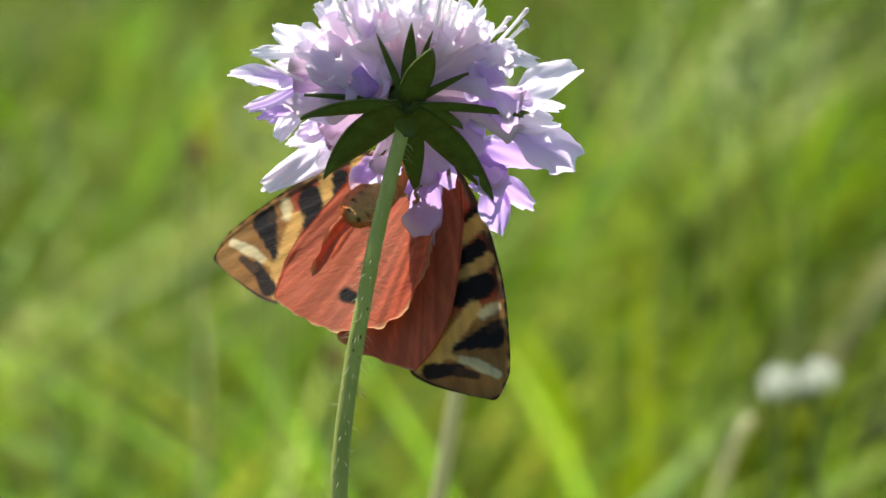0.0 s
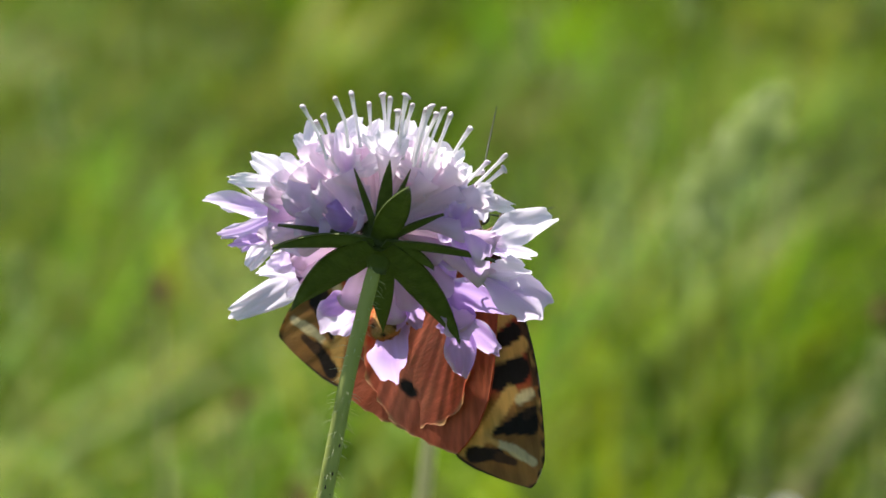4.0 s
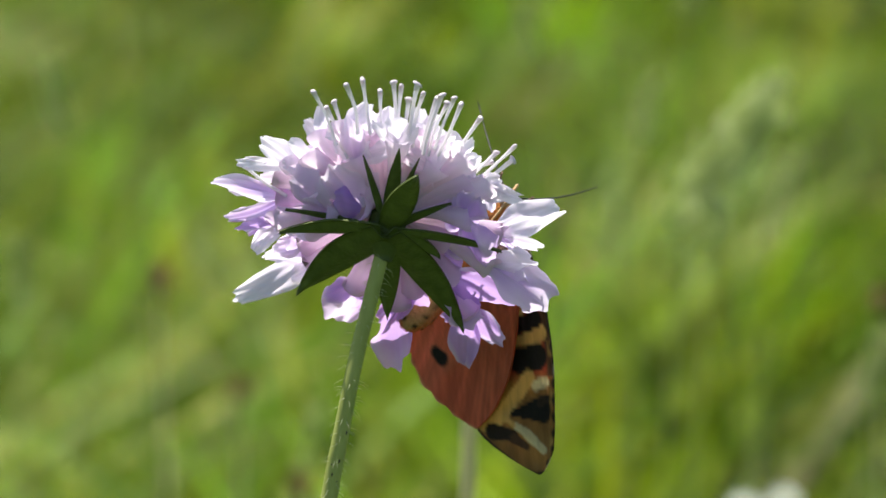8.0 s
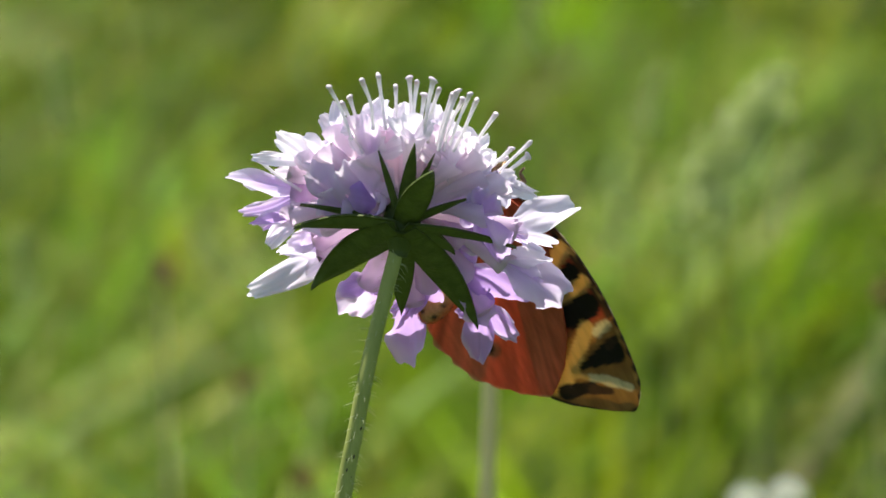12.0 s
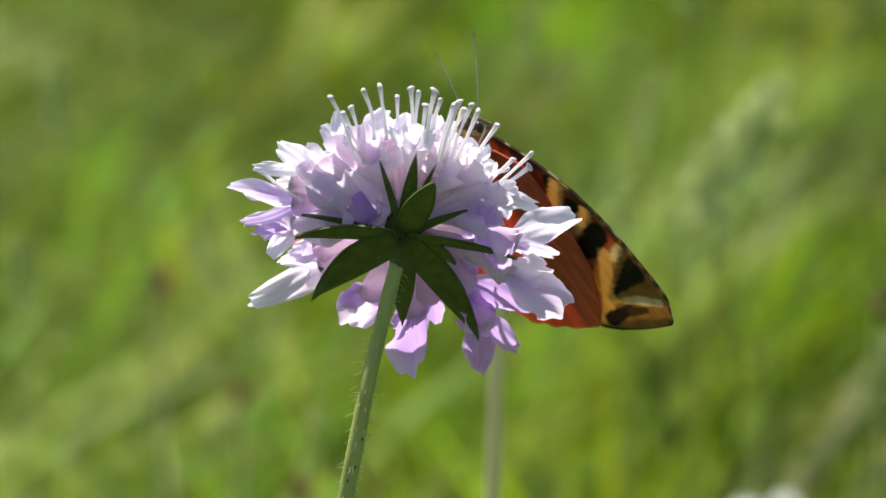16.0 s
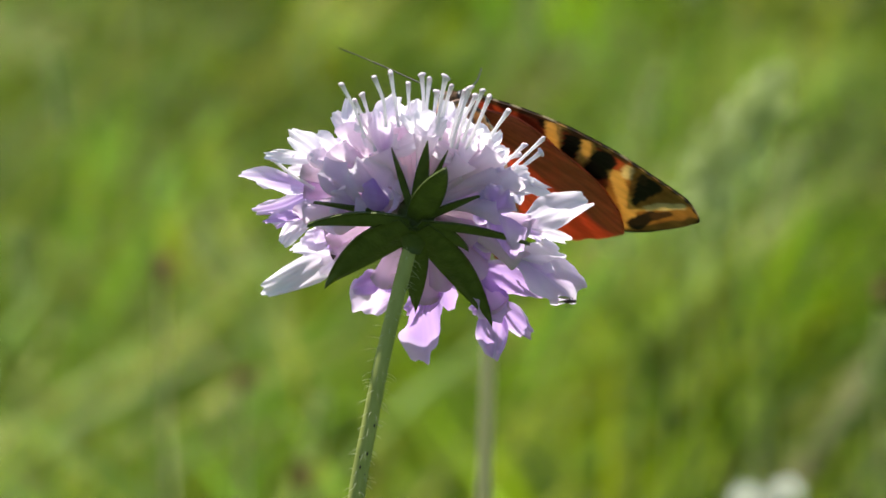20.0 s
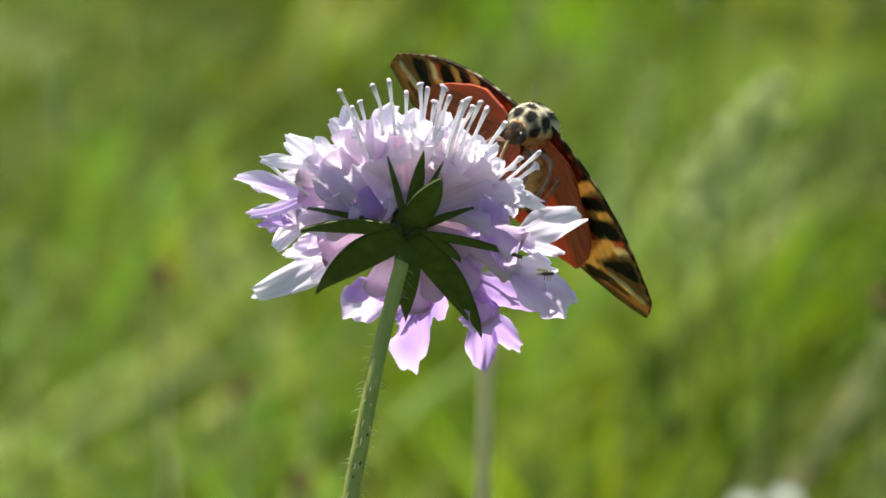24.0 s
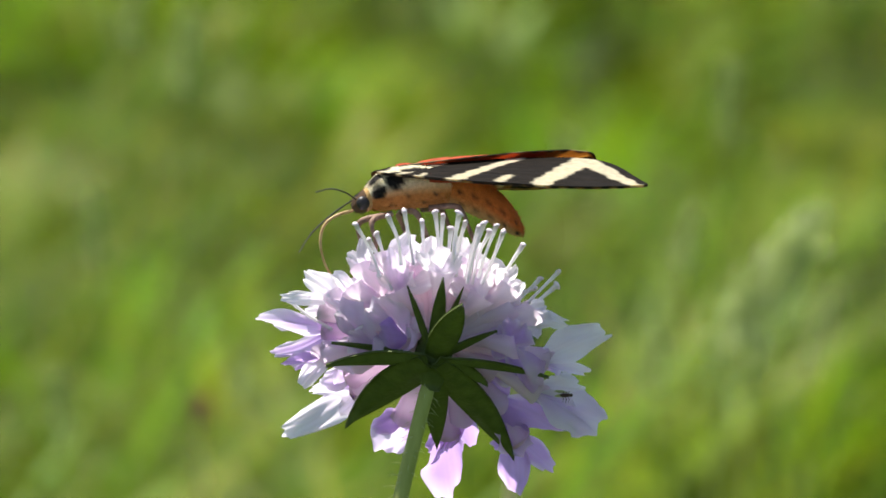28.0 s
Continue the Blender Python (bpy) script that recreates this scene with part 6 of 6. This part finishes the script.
    walk(hind_r, [
        (0, pose(0.00569, -0.00268, 0.00201, 21.9, -41.5, -163.2)), (0.5, pose(0.00622, -0.00290, 0.00228, 34.9, -41.5, -162.7)),
        (1, pose(0.00699, -0.00272, 0.00312, 49.7, -31.2, -170.8)), (1.5, pose(0.00692, -0.00013, 0.00391, 78.5, -34.7, -171.9)),
        (2, pose(0.00666, -0.00310, 0.00352, 52.8, -29.6, -178.6)), (2.5, pose(0.00639, -0.00298, 0.00339, 54.9, -31.7, -178.7)),
        (4.5, pose(0.00387, -0.00350, 0.00178, 5.5, -49.9, -159.1)), (5, pose(0.00418, -0.00351, 0.00177, 2.2, -53.2, -154.7)),
        (5.5, pose(0.00423, -0.00389, 0.00178, 1.6, -52.5, -155.6)), (6, pose(0.00700, -0.00120, 0.00164, 65.2, -57.8, -128.7)),
        (6.5, pose(0.00704, -0.00111, 0.00151, 58.7, -58.7, -120.4)), (7, pose(0.00704, -0.00111, 0.00152, 58.8, -58.3, -120.5)),
        (7.5, pose(0.00699, -0.00119, 0.00168, 65.5, -56.4, -128.4)), (8, pose(0.00701, -0.00119, 0.00162, 63.1, -57.2, -126.3)),
        (8.5, pose(0.00697, -0.00131, 0.00172, 67.7, -56.2, -133.6)), (9, pose(0.00694, -0.00127, 0.00179, 69.5, -54.3, -133.7)),
        (9.5, pose(0.00697, -0.00119, 0.00173, 67.1, -55.3, -129.5)), (10, pose(0.00689, -0.00118, 0.00190, 74.2, -53.1, -135.7)),
        (10.5, pose(0.00687, -0.00124, 0.00192, 76.2, -53.1, -139.2)), (11, pose(0.00696, -0.00112, 0.00174, 69.1, -56.0, -130.0)),
        (11.5, pose(0.00696, -0.00103, 0.00171, 67.8, -56.6, -126.4)), (12, pose(0.00695, -0.00092, 0.00169, 67.9, -57.1, -123.7)),
        (12.5, pose(0.00684, -0.00080, 0.00187, 78.1, -55.8, -130.1)), (14.5, pose(0.00691, -0.00079, 0.00172, 55.5, -45.3, -104.7)),
        (15, pose(0.00691, -0.00071, 0.00168, 54.4, -46.3, -101.9)), (15.5, pose(0.00677, -0.00068, 0.00195, 66.3, -45.6, -110.4)),
        (16, pose(0.00674, -0.00063, 0.00196, 66.7, -45.2, -109.1)), (16.5, pose(0.00674, -0.00052, 0.00190, 64.1, -45.7, -104.1)),
        (17, pose(0.00671, -0.00052, 0.00195, 65.4, -44.5, -104.4)), (17.5, pose(0.00665, -0.00035, 0.00192, 67.5, -48.0, -103.2)),
        (18, pose(0.00655, -0.00030, 0.00203, 74.3, -48.1, -107.3)), (18.5, pose(0.00649, -0.00032, 0.00212, 75.9, -45.7, -107.6)),
        (19, pose(0.00648, -0.00032, 0.00214, 73.8, -43.5, -104.2)), (19.5, pose(0.00644, -0.00031, 0.00218, 73.0, -41.0, -101.4)),
        (20, pose(0.00623, -0.00034, 0.00241, 81.2, -37.0, -105.3)), (20.5, pose(0.00620, -0.00032, 0.00243, 83.7, -38.1, -107.5)),
        (21, pose(0.00623, -0.00063, 0.00255, 81.8, -30.9, -110.5)), (21.5, pose(0.00581, -0.00086, 0.00289, 91.5, -19.6, -114.0)),
        (22.2, pose(0.00444, -0.00159, 0.00275, 77.3, -11.5, -119.2)), (22.9, pose(0.00307, -0.00233, 0.00261, 62.7, -4.9, -126.1)),
        (23.5, pose(0.00190, -0.00295, 0.00249, 49.7, -0.8, -133.1)), (23.7, pose(0.00190, -0.00293, 0.00252, 51.8, 3.2, -128.2)),
        (23.85, pose(0.00207, -0.00290, 0.00241, 45.5, -14.4, -138.2)), (24, pose(0.00197, -0.00289, 0.00249, 50.4, 1.1, -126.7)),
        (24.1, pose(0.00186, -0.00294, 0.00253, 52.7, 4.5, -128.4)), (24.3, pose(0.00191, -0.00298, 0.00245, 47.3, -10.3, -142.8)),
        (24.5, pose(0.00629, -0.00312, 0.00066, 16.4, 10.5, -141.0)), (24.7, pose(0.00648, -0.00296, 0.00068, 16.9, 4.6, -134.6)),
        (24.85, pose(0.00644, -0.00299, 0.00067, 16.8, 4.6, -135.9)), (25, pose(0.00640, -0.00303, 0.00067, 16.6, 4.6, -137.2)),
        (25.2, pose(0.00634, -0.00308, 0.00066, 16.4, 4.3, -139.2)), (25.35, pose(0.00649, -0.00294, 0.00082, 20.3, 2.6, -133.9)),
        (25.5, pose(0.00645, -0.00299, 0.00082, 20.2, 2.5, -135.4)), (25.6, pose(0.00642, -0.00301, 0.00081, 20.2, 2.4, -136.3)),
        (25.8, pose(0.00676, -0.00261, 0.00096, 23.8, -3.6, -123.8)), (25.9, pose(0.00673, -0.00264, 0.00097, 23.9, -3.6, -124.8)),
        (26, pose(0.00671, -0.00268, 0.00097, 24.0, -3.7, -125.8)), (26.1, pose(0.00671, -0.00268, 0.00097, 24.0, -3.7, -125.8)),
        (26.2, pose(0.00251, -0.00241, 0.00202, 51.4, -38.0, -131.8)), (26.4, pose(0.00194, -0.00203, 0.00267, 80.4, -14.7, -121.5)),
        (26.5, pose(0.00198, -0.00194, 0.00265, 79.9, -17.9, -119.1)), (26.6, pose(0.00246, -0.00196, 0.00212, 77.3, -51.1, -145.2)),
        (26.7, pose(0.00260, -0.00196, 0.00184, 63.9, -59.8, -133.8)), (26.8, pose(0.00300, -0.00356, 0.00325, 28.2, -51.1, -106.7)),
        (26.9, pose(0.00359, -0.00445, 0.00213, 3.9, -23.3, -115.3)), (27, pose(0.00296, -0.00396, 0.00276, 14.2, -39.1, -108.8)),
        (27.2, pose(0.00300, -0.00399, 0.00277, 13.6, -39.3, -110.3)), (27.3, pose(0.00127, -0.00270, 0.00222, 4.8, -1.1, -112.6)),
        (27.4, pose(0.00220, -0.00242, 0.00245, 4.8, -1.1, -112.6)), (27.5, pose(0.00267, -0.00229, 0.00220, 4.8, -1.1, -112.6)),
        (27.7, pose(0.00312, -0.00377, 0.00277, 8.9, -43.1, -95.0)), (27.8, pose(0.00237, -0.00238, 0.00201, 4.8, -1.1, -112.6)),
        (27.9, pose(0.00126, -0.00270, 0.00234, 4.8, -1.1, -112.6)), (28, pose(0.00178, -0.00254, 0.00247, 4.8, -1.1, -112.6)),
    ])
    walk(feel_l, [
        (0, pose(0.00600, 0.00070, -0.00010, -10.5, -28.2, -8.7)), (0.5, pose(0.00600, 0.00070, -0.00010, -18.9, -19.0, 11.9)),
        (0.8, pose(0.00600, 0.00070, -0.00010, -19.4, -24.5, 13.3)), (1, pose(0.00600, 0.00070, -0.00010, -13.9, -38.1, 2.9)),
        (1.4, pose(0.00600, 0.00070, -0.00010, -3.3, -49.7, -12.3)), (1.6, pose(0.00600, 0.00070, -0.00010, -1.7, -48.1, -14.4)),
        (2, pose(0.00600, 0.00070, -0.00010, -3.2, -55.5, -12.5)), (2.5, pose(0.00600, 0.00070, -0.00010, -10.8, -50.9, -3.1)),
        (4.5, pose(0.00600, 0.00070, -0.00010, -51.0, -50.3, 47.5)), (5, pose(0.00600, 0.00070, -0.00010, -53.2, -44.3, 50.6)),
        (5.5, pose(0.00600, 0.00070, -0.00010, -51.3, -45.9, 48.0)), (6, pose(0.00600, 0.00070, -0.00010, -61.6, -62.3, 60.5)),
        (6.5, pose(0.00600, 0.00070, -0.00010, -57.3, -49.7, 55.3)), (7, pose(0.00600, 0.00070, -0.00010, -54.1, -47.3, 51.0)),
        (7.5, pose(0.00600, 0.00070, -0.00010, -52.4, -54.6, 48.9)), (8, pose(0.00600, 0.00070, -0.00010, -45.8, -50.5, 40.6)),
        (8.5, pose(0.00600, 0.00070, -0.00010, -26.0, -57.2, 16.2)), (9, pose(0.00600, 0.00070, -0.00010, -24.6, -57.1, 14.5)),
        (9.5, pose(0.00600, 0.00070, -0.00010, -27.3, -54.6, 17.8)), (10, pose(0.00600, 0.00070, -0.00010, -23.0, -61.7, 12.8)),
        (10.5, pose(0.00600, 0.00070, -0.00010, 9.5, -64.6, -23.3)), (11, pose(0.00600, 0.00070, -0.00010, 8.8, -60.6, -22.6)),
        (11.5, pose(0.00600, 0.00070, -0.00010, 4.3, -75.9, -17.8)), (12, pose(0.00600, 0.00070, -0.00010, 2.3, -76.6, -15.7)),
        (12.5, pose(0.00600, 0.00070, -0.00010, 6.1, -81.0, -19.6)), (14.5, pose(0.00600, 0.00070, -0.00010, 24.6, -61.9, -38.9)),
        (15, pose(0.00600, 0.00070, -0.00010, 24.6, -63.0, -38.9)), (15.5, pose(0.00600, 0.00070, -0.00010, 26.6, -66.6, -41.0)),
        (16, pose(0.00600, 0.00070, -0.00010, 7.4, -42.6, -18.1)), (16.5, pose(0.00600, 0.00070, -0.00010, 5.7, -37.7, -15.5)),
        (17, pose(0.00600, 0.00070, -0.00010, 4.1, -23.7, -12.3)), (17.5, pose(0.00600, 0.00070, -0.00010, 5.8, -41.6, -15.5)),
        (18, pose(0.00600, 0.00070, -0.00010, -2.8, -52.9, -3.9)), (18.5, pose(0.00600, 0.00070, -0.00010, -1.4, -58.0, -5.6)),
        (19, pose(0.00600, 0.00070, -0.00010, 0.5, -64.1, -7.7)), (19.5, pose(0.00600, 0.00070, -0.00010, 14.1, -72.5, -22.3)),
        (20, pose(0.00600, 0.00070, -0.00010, 75.6, -82.4, -84.8)), (20.5, pose(0.00600, 0.00070, -0.00010, 27.2, -80.2, -36.0)),
        (21, pose(0.00600, 0.00070, -0.00010, 87.8, -64.5, -98.5)), (21.3, pose(0.00600, 0.00070, -0.00010, 114.6, -62.4, -128.3)),
        (21.5, pose(0.00600, 0.00070, -0.00010, 126.0, -53.1, -141.8)), (23.5, pose(0.00600, 0.00070, -0.00010, 146.0, -16.5, -174.4)),
        (23.7, pose(0.00600, 0.00070, -0.00010, 144.2, -15.8, -167.9)), (23.85, pose(0.00600, 0.00070, -0.00010, 145.3, -15.6, -172.0)),
        (24, pose(0.00600, 0.00070, -0.00010, 143.6, -11.6, -164.9)), (24.1, pose(0.00600, 0.00070, -0.00010, 142.3, -19.1, -159.9)),
        (24.3, pose(0.00600, 0.00070, -0.00010, 141.1, -25.1, -156.8)), (24.5, pose(0.00600, 0.00070, -0.00010, 139.9, -32.7, -154.3)),
        (24.7, pose(0.00600, 0.00070, -0.00010, 134.1, -44.4, -145.1)), (24.85, pose(0.00600, 0.00070, -0.00010, 136.8, -20.8, -149.9)),
        (25, pose(0.00600, 0.00070, -0.00010, 135.1, -5.9, -142.5)), (25.2, pose(0.00600, 0.00070, -0.00010, 135.1, -8.7, -143.2)),
        (25.35, pose(0.00600, 0.00070, -0.00010, 134.8, -13.7, -141.4)), (25.5, pose(0.00600, 0.00070, -0.00010, 136.8, -17.4, -148.8)),
        (25.533, pose(0.00600, 0.00070, -0.00010, 129.8, -64.1, -138.9)), (25.567, pose(0.00600, 0.00070, -0.00010, -22.6, -67.5, 15.8)),
        (25.6, pose(0.00600, 0.00070, -0.00010, -31.4, -20.9, 27.3)), (25.8, pose(0.00600, 0.00070, -0.00010, -35.1, -7.6, 42.3)),
        (25.9, pose(0.00600, 0.00070, -0.00010, -34.8, -3.7, 39.1)), (26, pose(0.00600, 0.00070, -0.00010, -34.6, -0.6, 34.4)),
        (26.1, pose(0.00600, 0.00070, -0.00010, -34.6, 1.8, 34.6)), (26.2, pose(0.00600, 0.00070, -0.00010, -35.0, 4.7, 27.1)),
        (26.4, pose(0.00600, 0.00070, -0.00010, -33.9, 17.0, 33.4)), (26.5, pose(0.00600, 0.00070, -0.00010, -30.6, 20.8, 43.3)),
        (26.6, pose(0.00600, 0.00070, -0.00010, -27.2, 19.7, 53.3)), (26.7, pose(0.00600, 0.00070, -0.00010, -26.4, 21.0, 55.4)),
        (26.8, pose(0.00600, 0.00070, -0.00010, -19.6, 9.9, 80.4)), (26.9, pose(0.00600, 0.00070, -0.00010, -21.5, 9.3, 69.6)),
        (27, pose(0.00600, 0.00070, -0.00010, -22.9, 10.7, 61.5)), (27.2, pose(0.00600, 0.00070, -0.00010, -24.3, 19.8, 56.1)),
        (27.3, pose(0.00600, 0.00070, -0.00010, -23.3, 23.0, 58.7)), (27.4, pose(0.00600, 0.00070, -0.00010, -23.2, 12.2, 59.3)),
        (27.5, pose(0.00600, 0.00070, -0.00010, -22.9, -7.1, 65.8)), (27.7, pose(0.00600, 0.00070, -0.00010, -21.9, -21.6, 61.8)),
        (27.8, pose(0.00600, 0.00070, -0.00010, -20.8, -14.0, 58.3)), (27.9, pose(0.00600, 0.00070, -0.00010, -21.0, -8.5, 59.4)),
        (28, pose(0.00600, 0.00070, -0.00010, -21.1, -6.7, 59.9)),
    ])
    walk(feel_r, [
        (0, pose(0.00600, -0.00070, -0.00010, -14.7, -31.1, -16.0)), (0.5, pose(0.00600, -0.00070, -0.00010, -24.0, -29.1, 2.4)),
        (0.8, pose(0.00600, -0.00070, -0.00010, -22.4, -35.6, -0.5)), (1, pose(0.00600, -0.00070, -0.00010, -12.1, -44.6, -16.4)),
        (1.4, pose(0.00600, -0.00070, -0.00010, -3.6, -50.0, -27.9)), (1.6, pose(0.00600, -0.00070, -0.00010, -5.3, -47.2, -25.6)),
        (2, pose(0.00600, -0.00070, -0.00010, -11.8, -52.2, -17.1)), (2.5, pose(0.00600, -0.00070, -0.00010, -10.8, -40.7, -18.5)),
        (4.5, pose(0.00600, -0.00070, -0.00010, -7.2, -34.1, -24.5)), (5, pose(0.00600, -0.00070, -0.00010, -9.3, -27.6, -20.4)),
        (5.5, pose(0.00600, -0.00070, -0.00010, -6.2, -32.1, -26.5)), (6, pose(0.00600, -0.00070, -0.00010, 7.3, -46.1, -47.7)),
        (6.5, pose(0.00600, -0.00070, -0.00010, -3.3, -43.0, -32.5)), (7, pose(0.00600, -0.00070, -0.00010, -2.5, -43.7, -33.7)),
        (7.5, pose(0.00600, -0.00070, -0.00010, 9.1, -49.2, -49.7)), (8, pose(0.00600, -0.00070, -0.00010, 9.1, -47.1, -49.7)),
        (8.5, pose(0.00600, -0.00070, -0.00010, 19.0, -36.9, -64.3)), (9, pose(0.00600, -0.00070, -0.00010, 16.7, -37.5, -60.6)),
        (9.5, pose(0.00600, -0.00070, -0.00010, 11.5, -41.6, -52.5)), (10, pose(0.00600, -0.00070, -0.00010, 16.3, -45.5, -59.4)),
        (10.5, pose(0.00600, -0.00070, -0.00010, 26.2, -37.9, -74.3)), (11, pose(0.00600, -0.00070, -0.00010, 21.8, -42.2, -67.4)),
        (11.5, pose(0.00600, -0.00070, -0.00010, -2.7, -76.2, -40.2)), (12, pose(0.00600, -0.00070, -0.00010, -3.9, -76.5, -38.9)),
        (12.5, pose(0.00600, -0.00070, -0.00010, 8.2, -79.7, -51.3)), (14.5, pose(0.00600, -0.00070, -0.00010, 5.0, -59.0, -48.0)),
        (15, pose(0.00600, -0.00070, -0.00010, 5.1, -59.9, -48.0)), (15.5, pose(0.00600, -0.00070, -0.00010, 7.1, -62.9, -50.4)),
        (16, pose(0.00600, -0.00070, -0.00010, -4.9, -45.7, -35.8)), (16.5, pose(0.00600, -0.00070, -0.00010, -3.3, -48.4, -38.0)),
        (17, pose(0.00600, -0.00070, -0.00010, -3.0, -45.9, -38.3)), (17.5, pose(0.00600, -0.00070, -0.00010, 2.1, -50.7, -45.1)),
        (18, pose(0.00600, -0.00070, -0.00010, -4.3, -57.5, -37.3)), (18.5, pose(0.00600, -0.00070, -0.00010, -3.4, -55.2, -38.4)),
        (19, pose(0.00600, -0.00070, -0.00010, -2.6, -53.9, -39.3)), (19.5, pose(0.00600, -0.00070, -0.00010, 3.3, -36.2, -47.6)),
        (20, pose(0.00600, -0.00070, -0.00010, 4.8, -22.1, -50.7)), (20.5, pose(0.00600, -0.00070, -0.00010, 6.4, -30.1, -54.2)),
        (21, pose(0.00600, -0.00070, -0.00010, 39.0, -65.2, -95.6)), (21.3, pose(0.00600, -0.00070, -0.00010, 65.1, -63.1, -124.4)),
        (21.5, pose(0.00600, -0.00070, -0.00010, 76.6, -54.2, -137.8)), (23.5, pose(0.00600, -0.00070, -0.00010, 93.5, -13.8, -165.8)),
        (23.7, pose(0.00600, -0.00070, -0.00010, 92.4, -11.6, -161.1)), (23.85, pose(0.00600, -0.00070, -0.00010, 93.4, -10.1, -166.3)),
        (24, pose(0.00600, -0.00070, -0.00010, 92.6, -5.0, -160.6)), (24.1, pose(0.00600, -0.00070, -0.00010, 92.0, -11.0, -155.6)),
        (24.3, pose(0.00600, -0.00070, -0.00010, 91.2, -14.1, -152.3)), (24.5, pose(0.00600, -0.00070, -0.00010, 90.6, -18.1, -150.0)),
        (24.7, pose(0.00600, -0.00070, -0.00010, 86.7, -26.6, -139.9)), (24.85, pose(0.00600, -0.00070, -0.00010, 86.1, -17.1, -138.1)),
        (25, pose(0.00600, -0.00070, -0.00010, 82.5, -13.3, -124.5)), (25.2, pose(0.00600, -0.00070, -0.00010, 82.3, -9.3, -123.8)),
        (25.35, pose(0.00600, -0.00070, -0.00010, 81.7, -10.9, -120.4)), (25.5, pose(0.00600, -0.00070, -0.00010, 82.8, -9.2, -126.7)),
        (25.533, pose(0.00600, -0.00070, -0.00010, 70.9, -22.1, -84.6)), (25.567, pose(0.00600, -0.00070, -0.00010, 52.2, -23.3, -38.4)),
        (25.6, pose(0.00600, -0.00070, -0.00010, 38.5, -12.0, 4.7)), (25.8, pose(0.00600, -0.00070, -0.00010, 36.9, -1.4, 18.5)),
        (25.9, pose(0.00600, -0.00070, -0.00010, 36.8, 2.7, 14.7)), (26, pose(0.00600, -0.00070, -0.00010, 36.4, 6.0, 9.0)),
        (26.1, pose(0.00600, -0.00070, -0.00010, 36.6, 10.9, 10.2)), (26.2, pose(0.00600, -0.00070, -0.00010, 34.4, 16.1, 0.8)),
        (26.4, pose(0.00600, -0.00070, -0.00010, 34.1, 34.6, 0.1)), (26.5, pose(0.00600, -0.00070, -0.00010, 42.5, 42.4, 13.5)),
        (26.6, pose(0.00600, -0.00070, -0.00010, 50.4, 41.8, 25.3)), (26.7, pose(0.00600, -0.00070, -0.00010, 57.6, 40.5, 36.2)),
        (26.8, pose(0.00600, -0.00070, -0.00010, 74.0, 22.7, 66.7)), (26.9, pose(0.00600, -0.00070, -0.00010, 71.9, 20.6, 61.0)),
        (27, pose(0.00600, -0.00070, -0.00010, 70.9, 20.6, 58.1)), (27.2, pose(0.00600, -0.00070, -0.00010, 66.6, 27.5, 47.5)),
        (27.3, pose(0.00600, -0.00070, -0.00010, 66.8, 29.4, 48.1)), (27.4, pose(0.00600, -0.00070, -0.00010, 66.8, 16.9, 48.1)),
        (27.5, pose(0.00600, -0.00070, -0.00010, 68.0, 0.5, 55.6)), (27.7, pose(0.00600, -0.00070, -0.00010, 68.2, -7.5, 51.6)),
        (27.8, pose(0.00600, -0.00070, -0.00010, 68.4, 2.9, 47.4)), (27.9, pose(0.00600, -0.00070, -0.00010, 68.4, 11.4, 47.6)),
        (28, pose(0.00600, -0.00070, -0.00010, 68.3, 16.5, 47.1)),
    ])


motions()
